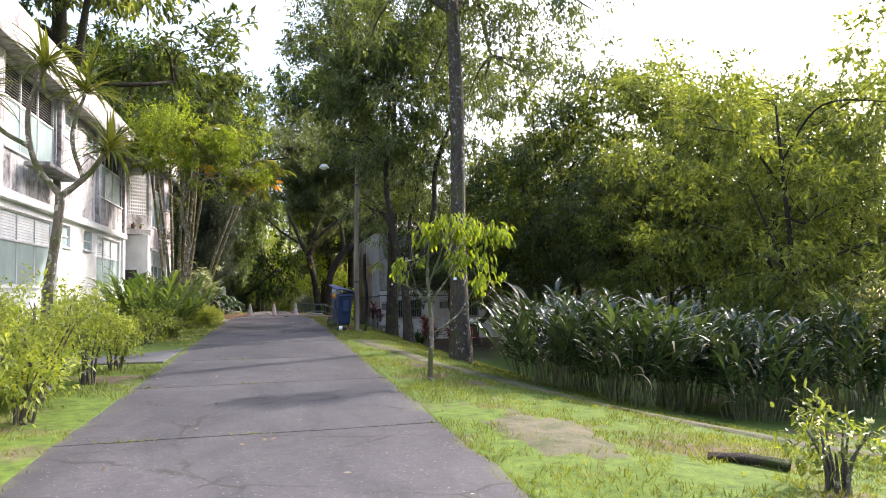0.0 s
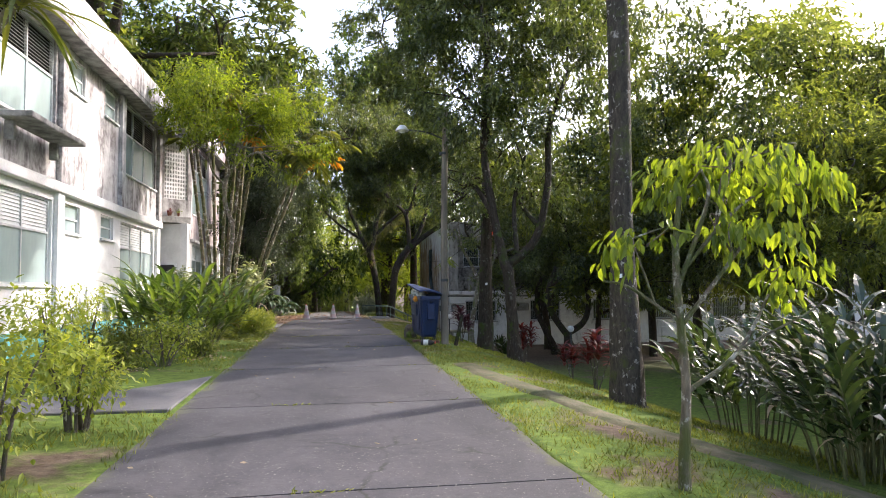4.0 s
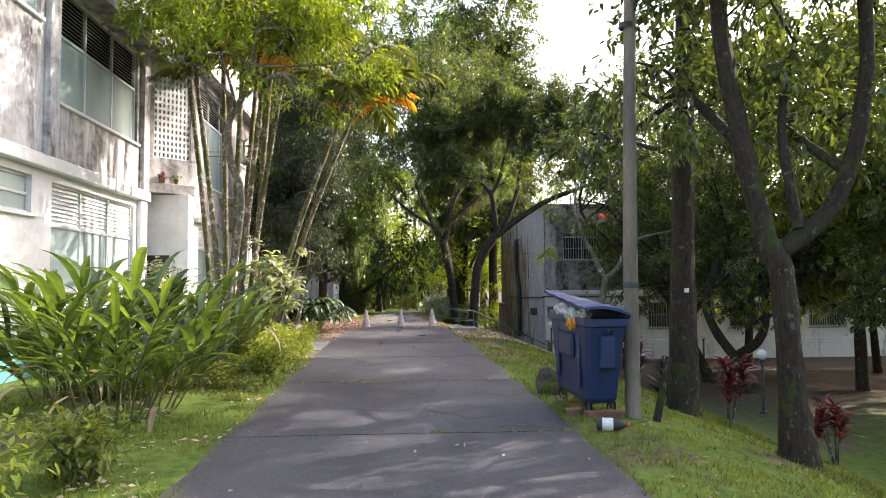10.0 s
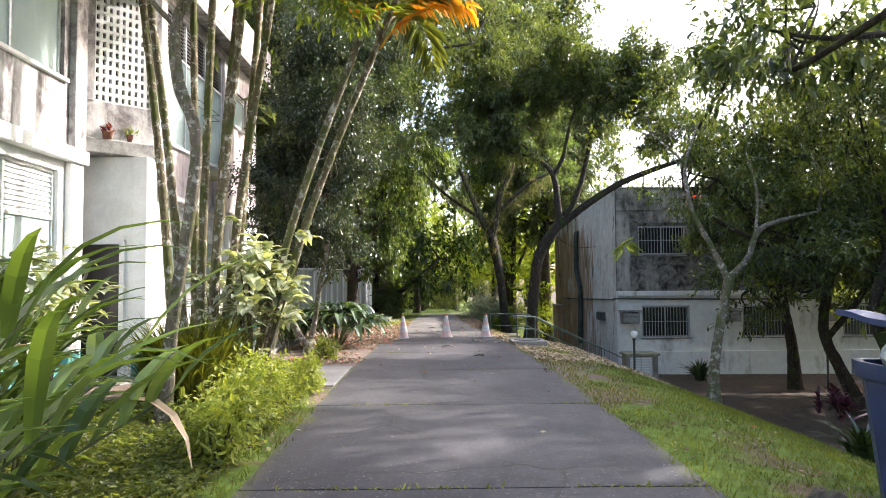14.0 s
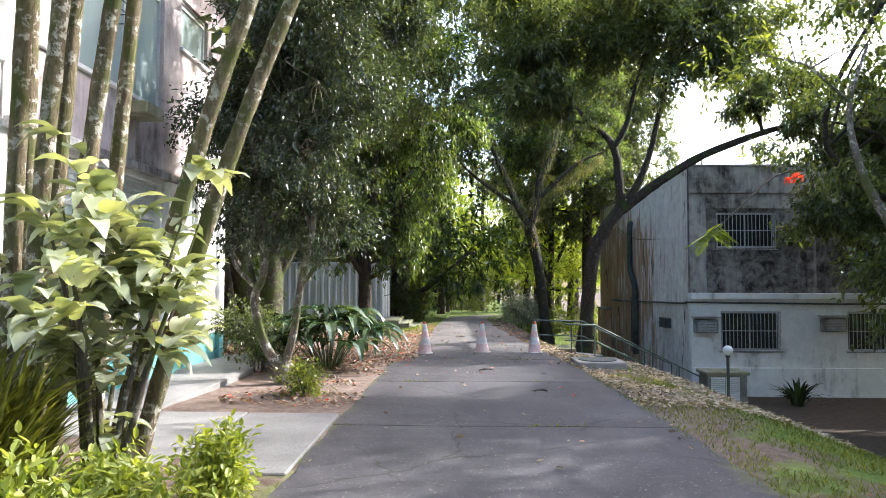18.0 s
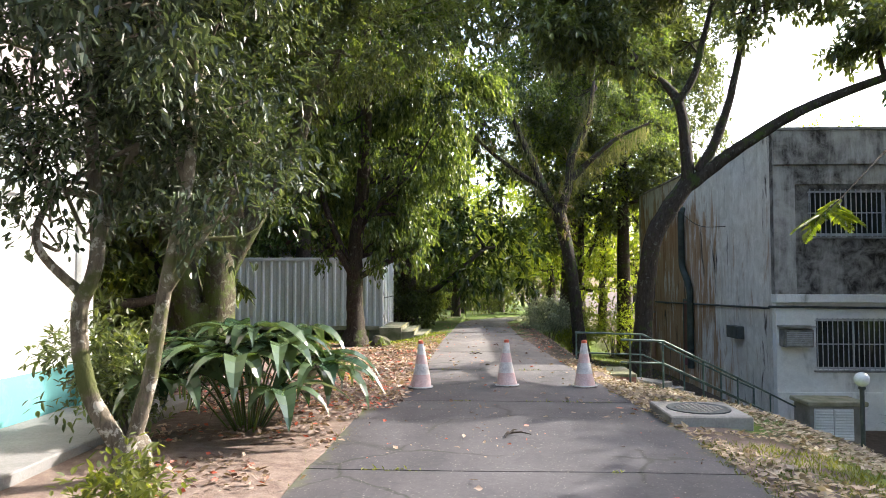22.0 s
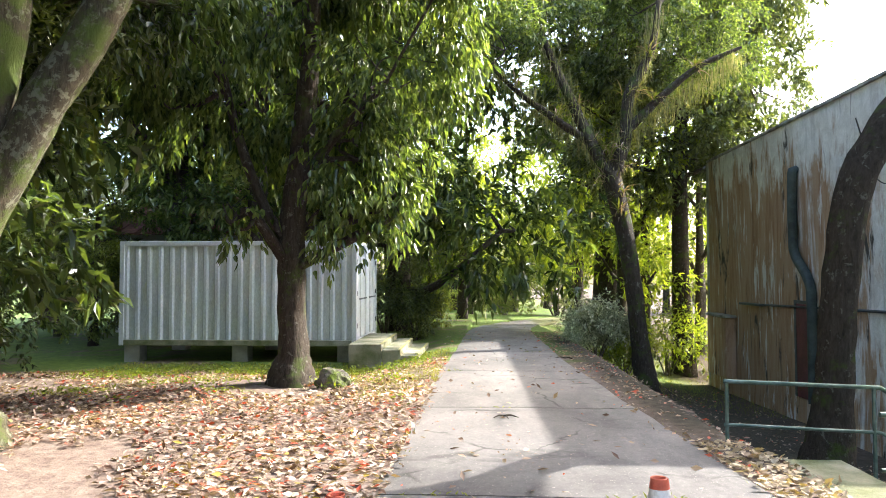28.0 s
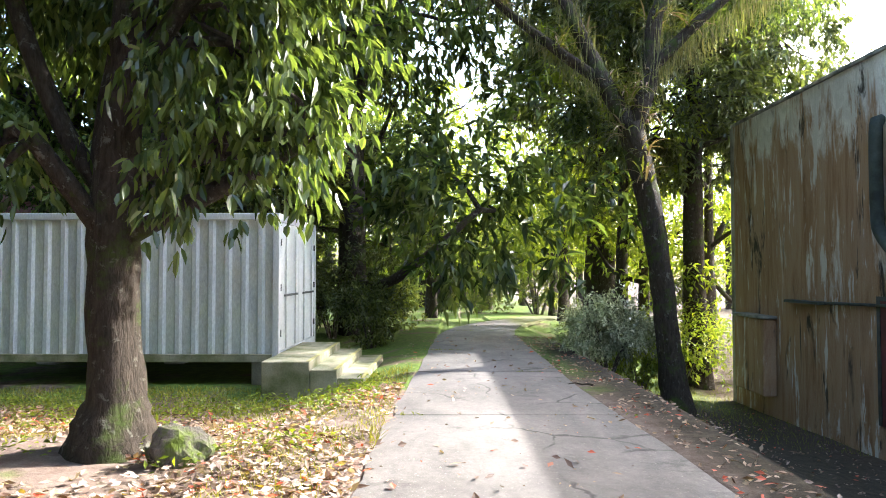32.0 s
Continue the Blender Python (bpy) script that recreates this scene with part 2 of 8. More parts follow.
def ground_mat():
    m, t, b = nodes_of("earth_and_thin_grass", 0.95, 0, 0.15)
    v = coords(t, (1, 1, 1), "world")
    n1 = noise_at(t, v, 0.6, 6, 0.65, 0.3)
    n2 = noise_at(t, v, 7, 6, 0.7)
    n3 = noise_at(t, v, 60, 4, 0.8)
    soil = ramp(t, n2, 0.3, 0.7, (0.075, 0.052, 0.036), (0.20, 0.15, 0.105))
    turf = ramp(t, n2, 0.3, 0.7, (0.05, 0.085, 0.016), (0.15, 0.21, 0.035))
    sep = t.nodes.new("ShaderNodeSeparateXYZ")
    t.links.new(t.nodes.new("ShaderNodeNewGeometry").outputs["Position"], sep.inputs[0])
    # right bank: turf; left yard past the cones: bare red earth
    mr = t.nodes.new("ShaderNodeMapRange")
    mr.inputs[1].default_value, mr.inputs[2].default_value = 28.0, 32.0
    t.links.new(sep.outputs[1], mr.inputs[0])
    far = t.nodes.new("ShaderNodeMapRange")
    far.inputs[1].default_value, far.inputs[2].default_value = 50.5, 54.0
    t.links.new(sep.outputs[1], far.inputs[0])
    sub = t.nodes.new("ShaderNodeMath")
    sub.operation = "SUBTRACT"
    t.links.new(mr.outputs[0], sub.inputs[0])
    t.links.new(far.outputs[0], sub.inputs[1])
    ad = t.nodes.new("ShaderNodeMath")
    ad.operation = "MULTIPLY_ADD"
    ad.inputs[1].default_value, ad.inputs[2].default_value = -0.32, 0.10
    lft = t.nodes.new("ShaderNodeMapRange")
    lft.inputs[1].default_value, lft.inputs[2].default_value = 3.2, 1.4
    t.links.new(sep.outputs[0], lft.inputs[0])
    both = t.nodes.new("ShaderNodeMath")
    both.operation = "MULTIPLY"
    t.links.new(sub.outputs[0], both.inputs[0])
    t.links.new(lft.outputs[0], both.inputs[1])
    sub = both
    t.links.new(sub.outputs[0], ad.inputs[0])
    s2 = t.nodes.new("ShaderNodeMath")
    s2.operation = "ADD"
    t.links.new(ad.outputs[0], s2.inputs[0])
    t.links.new(n1, s2.inputs[1])
    col = mixc(t, ramp(t, s2.outputs[0], 0.46, 0.56), mixc(t, sub.outputs[0], soil, mixc(t, ramp(t, n2, 0.35, 0.65), (0.14, 0.10, 0.08), (0.235, 0.182, 0.152))), turf)
    # bare brown soil in the lower yard, its colour darkened for the shade there
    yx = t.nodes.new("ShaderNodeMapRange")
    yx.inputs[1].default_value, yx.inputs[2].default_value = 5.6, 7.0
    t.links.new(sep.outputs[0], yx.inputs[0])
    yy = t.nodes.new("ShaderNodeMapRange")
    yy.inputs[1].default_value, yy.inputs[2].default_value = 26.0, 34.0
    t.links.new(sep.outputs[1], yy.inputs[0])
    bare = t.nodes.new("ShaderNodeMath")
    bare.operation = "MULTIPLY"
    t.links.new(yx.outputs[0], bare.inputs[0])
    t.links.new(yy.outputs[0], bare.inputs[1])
    # right verge soil past the landing, with its shade put into a darker colour
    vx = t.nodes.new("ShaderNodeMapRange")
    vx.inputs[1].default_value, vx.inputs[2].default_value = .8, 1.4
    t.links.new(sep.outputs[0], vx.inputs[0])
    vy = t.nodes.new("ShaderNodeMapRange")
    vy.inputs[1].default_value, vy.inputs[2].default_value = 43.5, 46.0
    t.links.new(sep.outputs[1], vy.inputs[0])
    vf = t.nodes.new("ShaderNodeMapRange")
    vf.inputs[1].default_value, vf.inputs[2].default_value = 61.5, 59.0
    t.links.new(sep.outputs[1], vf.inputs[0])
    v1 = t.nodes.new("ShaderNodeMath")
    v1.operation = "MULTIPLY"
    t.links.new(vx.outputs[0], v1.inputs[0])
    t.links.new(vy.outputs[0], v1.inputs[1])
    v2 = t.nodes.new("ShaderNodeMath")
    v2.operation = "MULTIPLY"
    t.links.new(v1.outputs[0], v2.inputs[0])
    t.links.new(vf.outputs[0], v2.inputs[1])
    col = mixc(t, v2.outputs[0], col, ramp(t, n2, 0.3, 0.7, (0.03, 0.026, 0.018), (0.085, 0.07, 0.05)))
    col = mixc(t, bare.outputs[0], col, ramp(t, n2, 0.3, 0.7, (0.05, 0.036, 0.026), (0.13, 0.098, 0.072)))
    col = mixc(t, 0.6, col, ramp(t, n3, 0.3, 0.7, (0.5, 0.5, 0.5), (1.4, 1.4, 1.4)), "MULTIPLY")
    t.links.new(col, b.inputs["Base Color"])
    bump(t, b, n2, 0.5, 0.05)
    return m


def glass_mat(name, tint, rough=0.08):
    m, t, b = nodes_of(name, rough, 0, 0.6)
    n = noise_at(t, coords(t, (1, 1, 0.3), "world"), 1.7, 4)
    t.links.new(ramp(t, n, 0.3, 0.7, tuple(c * 0.75 for c in tint), tint), b.inputs["Base Color"])
    return m


def bark_mat(name, c0, c1, lichen=None, moss=None, amount=0.5):
    m, t, b = nodes_of(name, 0.92, 0, 0.2)
    v = coords(t, (1, 1, 1), "world")
    vs = coords(t, (1, 1, 0.28), "world")
    f = noise_at(t, vs, 22, 6, 0.75, 0.5)
    col = ramp(t, f, 0.3, 0.68, c0, c1)
    if lichen:
        col = mixc(t, ramp(t, noise_at(t, v, 9, 5, 0.7, 0.4), 0.64 - 0.12 * amount, 0.70 - 0.12 * amount), col, lichen)
    if moss:
        col = mixc(t, ramp(t, noise_at(t, v, 2.3, 5, 0.7), 0.6 - 0.14 * amount, 0.72 - 0.14 * amount), col, moss)
    t.links.new(col, b.inputs["Base Color"])
    bump(t, b, f, 0.9, 0.04)
    return m


M["road"] = road_mat()
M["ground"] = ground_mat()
M["wall_white"] = stained("white_painted_plaster", (0.80, 0.80, 0.79), (0.36, 0.35, 0.34), (0.3, 0.2, 0.12), 1.0, 0.05, teal=(0.13, 0.35, 0.35))
M["wall_upper"] = stained("weathered_white_plaster", (0.74, 0.73, 0.72), (0.15, 0.13, 0.13), (0.3, 0.2, 0.12), 1.3, 0.80)
M["wall_pink"] = stained("weathered_pink_plaster", (0.60, 0.54, 0.54), (0.20, 0.16, 0.15), (0.34, 0.17, 0.13), 1.2, 0.5)
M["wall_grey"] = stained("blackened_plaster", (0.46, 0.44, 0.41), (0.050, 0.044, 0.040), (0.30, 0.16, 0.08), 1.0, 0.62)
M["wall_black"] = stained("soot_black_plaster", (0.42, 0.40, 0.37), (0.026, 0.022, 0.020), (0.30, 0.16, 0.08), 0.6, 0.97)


def end_wall_mat():
    """Pale plaster with broad brown rain stains on its far half and black drips."""
    m, t, b = nodes_of("stained_end_wall_plaster", 0.88, 0, 0.2)
    v = coords(t, (1, 1, 1), "world")
    sep = t.nodes.new("ShaderNodeSeparateXYZ")
    t.links.new(t.nodes.new("ShaderNodeNewGeometry").outputs["Position"], sep.inputs[0])
    far = t.nodes.new("ShaderNodeMapRange")
    far.inputs[1].default_value, far.inputs[2].default_value = 50.5, 56.5
    far.inputs[3].default_value, far.inputs[4].default_value = -0.10, 0.13
    t.links.new(sep.outputs[1], far.inputs[0])
    top = t.nodes.new("ShaderNodeMapRange")
    top.inputs[1].default_value, top.inputs[2].default_value = 3.6, 5.4
    top.inputs[3].default_value, top.inputs[4].default_value = 0.0, -0.2
    t.links.new(sep.outputs[2], top.inputs[0])
    fine = noise_at(t, v, 30, 5, 0.7)
    mid = noise_at(t, v, 2.6, 7, 0.7, 0.6)
    streak = noise_at(t, coords(t, (1, 2.3, 0.26), "world"), 1.2, 8, 0.7, 0.6)
    broad = noise_at(t, coords(t, (1, 1.5, 0.35), "world"), 1.2, 8, 0.68, 0.5)

    def plus(p, q):
        n = t.nodes.new("ShaderNodeMath")
        n.operation = "ADD"
        t.links.new(p, n.inputs[0])
        t.links.new(q, n.inputs[1])
        return n.outputs[0]
    stain = plus(plus(broad, far.outputs[0]), top.outputs[0])
    col = mixc(t, ramp(t, mid, 0.35, 0.65), (0.56, 0.53, 0.485), (0.78, 0.755, 0.71))
    rust = mixc(t, ramp(t, streak, 0.36, 0.64), (0.25, 0.14, 0.072), (0.47, 0.325, 0.21))
    col = mixc(t, ramp(t, stain, 0.45, 0.56), col, rust)
    # dark grime veils and black drips
    col = mixc(t, ramp(t, streak, 0.50, 0.72, (0, 0, 0), (0.4, 0.4, 0.4)), col, (0.15, 0.115, 0.09))
    drip = noise_at(t, coords(t, (1, 2.0, 0.4), "world"), 0.9, 8, 0.72, 0.6)
    col = mixc(t, ramp(t, drip, 0.57, 0.64), col, (0.055, 0.047, 0.04))
    # flaked strips of old limewash
    peel = noise_at(t, coords(t, (1, 3.0, 0.45), "world"), 1.1, 7, 0.7, 0.2)
    col = mixc(t, ramp(t, peel, 0.575, 0.615), col, (0.60, 0.575, 0.53))
    col = mixc(t, 0.5, col, ramp(t, fine, 0.3, 0.7, (0.65, 0.65, 0.65), (1.2, 1.2, 1.2)), "MULTIPLY")
    t.links.new(col, b.inputs["Base Color"])
    bump(t, b, fine, 0.35, 0.012)
    return m


M["wall_end"] = end_wall_mat()
M["wall_low"] = stained("dirty_white_plaster", (0.76, 0.76, 0.74), (0.25, 0.25, 0.22), (0.3, 0.2, 0.12), 1.0, 0.28)
M["trim"] = surf("white_trim_paint", (0.66, 0.66, 0.65), (0.80, 0.80, 0.79), 2.0, 0.6, 0.1, space="world")
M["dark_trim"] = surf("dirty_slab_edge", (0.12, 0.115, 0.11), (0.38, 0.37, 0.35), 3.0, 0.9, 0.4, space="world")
M["alu"] = surf("aluminium_frame", (0.55, 0.57, 0.56), (0.68, 0.70, 0.69), 6, 0.45, 0.05, metal=0.3)
M["pane"] = glass_mat("green_grey_window_glass", (0.40, 0.49, 0.47), 0.12)
M["pane_dark"] = glass_mat("dark_window_glass", (0.03, 0.035, 0.035))
M["blind"] = surf("white_blind_slat", (0.60, 0.63, 0.62), (0.74, 0.76, 0.75), 2, 0.6, 0.05, space="world")
M["louver"] = surf("dusty_louver_slat", (0.20, 0.20, 0.18), (0.38, 0.37, 0.34), 2, 0.8, 0.1, space="world")
M["iron"] = surf("painted_iron_bar", (0.30, 0.31, 0.32), (0.48, 0.49, 0.50), 8, 0.6, 0.1)
M["rail"] = surf("green_grey_galvanised_rail", (0.05, 0.085, 0.07), (0.12, 0.165, 0.145), 6, 0.45, 0.1, metal=0.35)
M["concrete"] = surf("old_concrete", (0.17, 0.16, 0.14), (0.36, 0.34, 0.30), 1.6, 0.9, 0.5, space="world")
M["concrete_pale"] = surf("pale_concrete_pavement", (0.17, 0.165, 0.16), (0.31, 0.30, 0.285), 0.9, 0.85, 0.4, space="world")
M["moss_concrete"] = surf("mossy_concrete", (0.13, 0.14, 0.06), (0.36, 0.33, 0.24), 2.0, 0.95, 0.5, space="world")
M["brick_red"] = surf("red_brown_brick", (0.16, 0.075, 0.055), (0.27, 0.14, 0.10), 4.0, 0.9, 0.5, space="world")
M["yellow"] = surf("worn_yellow_edge_paint", (0.30, 0.27, 0.12), (0.50, 0.44, 0.14), 3, 0.8, 0.3, space="world")
M["bin"] = surf("navy_blue_plastic", (0.010, 0.022, 0.075), (0.017, 0.036, 0.11), 3, 0.42, 0.1, spec=0.5)
M["lid"] = surf("faded_blue_plastic", (0.014, 0.032, 0.11), (0.035, 0.06, 0.16), 2, 0.6, 0.1, spec=0.5)
M["rubber"] = surf("black_rubber", (0.012, 0.012, 0.012), (0.03, 0.03, 0.03), 8, 0.8, 0.2)
M["bag"] = surf("clear_plastic_bag", (0.32, 0.36, 0.36), (0.62, 0.66, 0.66), 14, 0.25, 0.6, fine=30)
M["bag_orange"] = surf("orange_packaging", (0.55, 0.16, 0.02), (0.75, 0.36, 0.03), 9, 0.4, 0.3)
M["container"] = surf("white_container_paint", (0.50, 0.52, 0.52), (0.66, 0.68, 0.68), 0.8, 0.55, 0.1, stretch=(1, 1, 0.35), space="world")
M["tile_roof"] = surf("red_clay_roof_tile", (0.16, 0.06, 0.04), (0.30, 0.14, 0.09), 5, 0.9, 0.4, space="world")
M["cone_white"] = surf("dirty_white_cone_plastic", (0.48, 0.45, 0.42), (0.72, 0.69, 0.66), 5, 0.6, 0.2)
M["cone_red"] = surf("faded_red_cone_band", (0.56, 0.36, 0.33), (0.66, 0.50, 0.47), 6, 0.6, 0.2)
M["cone_tip"] = surf("red_cone_tip", (0.45, 0.07, 0.04), (0.60, 0.15, 0.08), 6, 0.6, 0.2)
M["pole"] = surf("weathered_concrete_pole", (0.12, 0.10, 0.08), (0.27, 0.235, 0.185), 2, 0.9, 0.4, stretch=(1, 1, 0.2))
M["steel_dark"] = surf("dark_painted_steel", (0.03, 0.035, 0.035), (0.07, 0.08, 0.08), 5, 0.6, 0.1)
M["globe"] = surf("white_glass_globe", (0.80, 0.80, 0.78), (0.86, 0.86, 0.85), 3, 0.25, 0.0)
M["pipe"] = surf("grey_green_pipe", (0.018, 0.026, 0.023), (0.06, 0.078, 0.068), 3, 0.7, 0.3, space="world")
M["door_red"] = surf("dark_red_door_paint", (0.07, 0.012, 0.02), (0.13, 0.03, 0.04), 3, 0.6, 0.2, space="world")
M["door_dark"] = surf("dark_brown_door", (0.02, 0.018, 0.016), (0.045, 0.04, 0.035), 3, 0.5, 0.1, space="world")
M["stone"] = bark_mat("mossy_rock", (0.05, 0.045, 0.04), (0.16, 0.14, 0.12), None, (0.10, 0.14, 0.02), 0.9)
M["white_card"] = surf("white_label", (0.72, 0.72, 0.70), (0.80, 0.80, 0.78), 6, 0.6, 0.0)

M["bark_dark"] = bark_mat("dark_damp_bark", (0.016, 0.013, 0.010), (0.070, 0.055, 0.042), (0.125, 0.12, 0.10), (0.05, 0.07, 0.015), 0.45)
M["bark_grey"] = bark_mat("grey_lichen_bark", (0.05, 0.042, 0.035), (0.17, 0.145, 0.12), (0.40, 0.38, 0.33), (0.10, 0.12, 0.03), 0.6)
M["bark_pale"] = bark_mat("pale_smooth_bark", (0.07, 0.055, 0.04), (0.25, 0.21, 0.16), (0.48, 0.45, 0.39), (0.10, 0.11, 0.04), 0.85)
M["bark_moss"] = bark_mat("mossy_green_bark", (0.03, 0.025, 0.016), (0.095, 0.078, 0.05), (0.16, 0.16, 0.115), (0.075, 0.10, 0.022), 1.0)
M["bark_tall"] = bark_mat("rough_brown_bark", (0.025, 0.021, 0.017), (0.105, 0.088, 0.07), (0.34, 0.325, 0.285), (0.08, 0.09, 0.03), 0.5)
M["palm_stem"] = bark_mat("ringed_palm_stem", (0.055, 0.042, 0.024), (0.25, 0.205, 0.13), (0.52, 0.49, 0.42), (0.09, 0.10, 0.03), 0.9)

M["leaf_dark"] = leafmat("dark_glossy_leaf", (0.03, 0.047, 0.018), (0.135, 0.172, 0.062), 0.36, 0.32)
M["leaf_mid"] = leafmat("mid_green_leaf", (0.066, 0.092, 0.028), (0.20, 0.235, 0.068), 0.52, 0.38)
M["leaf_small"] = leafmat("small_dark_leaf", (0.068, 0.092, 0.042), (0.22, 0.26, 0.112), 0.56, 0.34)
M["leaf_bright"] = leafmat("bright_young_leaf", (0.09, 0.14, 0.018), (0.23, 0.29, 0.035), 0.5, 0.45)
M["leaf_lime"] = leafmat("lime_yellow_leaf", (0.16, 0.22, 0.035), (0.38, 0.42, 0.10), 0.4, 0.5)
M["leaf_strap"] = leafmat("strap_leaf_green", (0.03, 0.06, 0.02), (0.155, 0.225, 0.055), 0.38, 0.3)
M["leaf_strapdark"] = leafmat("dark_strap_leaf", (0.02, 0.04, 0.018), (0.075, 0.11, 0.05), 0.25, 0.26)
M["leaf_silver"] = leafmat("pale_glossy_leaf", (0.17, 0.21, 0.15), (0.46, 0.5, 0.41), 0.25, 0.25)
M["leaf_palm"] = leafmat("palm_leaflet", (0.05, 0.072, 0.018), (0.175, 0.19, 0.048), 0.46, 0.36)
M["leaf_orange"] = leafmat("dying_orange_frond", (0.34, 0.15, 0.02), (0.55, 0.33, 0.04), 0.5, 0.5)
M["leaf_red"] = leafmat("crimson_cordyline_leaf", (0.07, 0.012, 0.02), (0.20, 0.035, 0.05), 0.4, 0.35)
M["leaf_purple"] = leafmat("purple_cordyline_leaf", (0.04, 0.012, 0.03), (0.12, 0.03, 0.07), 0.3, 0.35)
M["leaf_dry"] = leafmat("dry_fallen_leaf", (0.085, 0.042, 0.03), (0.46, 0.36, 0.31), 0.15, 0.6, (0.46, 0.09, 0.05))
M["leaf_drypale"] = leafmat("pale_fallen_leaf", (0.24, 0.175, 0.12), (0.5, 0.42, 0.33), 0.15, 0.7)
M["leaf_bleached"] = leafmat("bleached_fallen_leaf", (0.30, 0.22, 0.19), (0.62, 0.54, 0.49), 0.15, 0.6, (0.40, 0.30, 0.06))
M["grass"] = leafmat("grass_blade", (0.075, 0.098, 0.018), (0.20, 0.228, 0.042), 0.4, 0.5)
M["grass_dry"] = leafmat("yellowing_grass_blade", (0.12, 0.14, 0.025), (0.30, 0.29, 0.06), 0.4, 0.55)
M["moss_beard"] = leafmat("hanging_moss", (0.10, 0.11, 0.06), (0.22, 0.23, 0.14), 0.35, 0.8)
M["flower"] = leafmat("white_flower", (0.62, 0.62, 0.58), (0.74, 0.74, 0.7), 0.3, 0.6)

M["leaf_fan"] = leafmat("glossy_fan_leaf", (0.025, 0.055, 0.03), (0.105, 0.155, 0.09), 0.2, 0.16)
M["leaf_olive"] = leafmat("olive_fern_leaf", (0.06, 0.075, 0.015), (0.20, 0.215, 0.04), 0.35, 0.45)
M["leaf_grey"] = leafmat("grey_green_small_leaf", (0.022, 0.036, 0.022), (0.08, 0.108, 0.07), 0.25, 0.26)
M["leaf_mango"] = leafmat("long_glossy_leaf", (0.032, 0.058, 0.024), (0.14, 0.195, 0.07), 0.46, 0.26)
M["scarlet"] = leafmat("scarlet_blossom", (0.45, 0.02, 0.015), (0.70, 0.07, 0.03), 0.4, 0.5)
M["moss_dark"] = surf("dark_mossy_concrete", (0.03, 0.035, 0.018), (0.10, 0.10, 0.06), 2.5, 0.95, 0.5, space="world")
M["cane"] = surf("green_brown_cane", (0.05, 0.06, 0.02), (0.15, 0.15, 0.06), 6, 0.7, 0.2, space="world")
M["path"] = surf("trodden_earth", (0.055, 0.068, 0.02), (0.14, 0.115, 0.07), 3.2, 0.95, 0.5, fine=30, space="world")
M["pad"] = surf("dark_worn_concrete", (0.085, 0.082, 0.085), (0.15, 0.145, 0.145), 0.9, 0.85, 0.5, fine=60, space="world")
for k, q in (("leaf_fan", 1.0), ("leaf_mango", 0.8), ("leaf_silver", 0.8), ("leaf_strap", 0.7), ("leaf_strapdark", 0.8), ("leaf_grey", 0.7), ("leaf_dark", 0.6)):
    M[k].node_tree.nodes["Principled BSDF"].inputs["Specular IOR Level"].default_value = q

# ---- geometry helpers ----
rng = np.random.default_rng(7)


def raw(name, verts, faces, mat, parent=None, label="", smooth=False):
    me = bpy.data.meshes.new(name)
    verts = np.asarray(verts, dtype=np.float32).reshape(-1, 3)
    faces = np.asarray(faces, dtype=np.int32)
    n, k = faces.shape
    me.vertices.add(len(verts))
    me.vertices.foreach_set("co", verts.ravel())
    me.loops.add(n * k)
    me.loops.foreach_set("vertex_index", faces.ravel())
    me.polygons.add(n)
    me.polygons.foreach_set("loop_start", np.arange(0, n * k, k, dtype=np.int32))
    me.polygons.foreach_set("loop_total", np.full(n, k, dtype=np.int32))
    me.polygons.foreach_set("use_smooth", np.full(n, smooth, dtype=bool))
    me.update(calc_edges=True)
    me.materials.append(M[mat])
    ob = new(name, me)
    if parent is not None:
        ob.parent = parent
        ob.matrix_parent_inverse = parent.matrix_world.inverted()
    if label:
        ob["label"] = label
    return ob


def part(name, bm, mat, parent, label="", smooth=False):
    me = bpy.data.meshes.new(name)
    bmesh.ops.recalc_face_normals(bm, faces=bm.faces)
    bm.to_mesh(me)
    bm.free()
    if smooth:
        for p in me.polygons:
            p.use_smooth = True
    me.materials.append(M[mat])
    ob = new(name, me)
    if parent is not None:
        ob.parent = parent
        ob.matrix_parent_inverse = parent.matrix_world.inverted()
    if label:
        ob["label"] = label
    return ob


def empty(name, x, y, z, label, category, group="", kind=""):
    ob = new(name)
    ob.empty_display_size = 0.2
    ob.matrix_world = Matrix.Translation((x, y, z))
    ob.matrix_basis = Matrix.Translation((x, y, z))
    bpy.context.view_layer.update()
    return tagged(ob, label, category, group, kind)


def boxes(*bs, bevel=0.0):
    """One bmesh of axis-aligned boxes (x0, y0, z0, x1, y1, z1), edges softened."""
    bm = bmesh.new()
    for x0, y0, z0, x1, y1, z1 in bs:
        m = Matrix.LocRotScale(((x0 + x1) / 2, (y0 + y1) / 2, (z0 + z1) / 2), None, (abs(x1 - x0), abs(y1 - y0), abs(z1 - z0)))
        bmesh.ops.create_cube(bm, size=1, matrix=m)
    if bevel:
        bmesh.ops.bevel(bm, geom=bm.edges[:], offset=bevel, segments=1, affect="EDGES")
    return bm


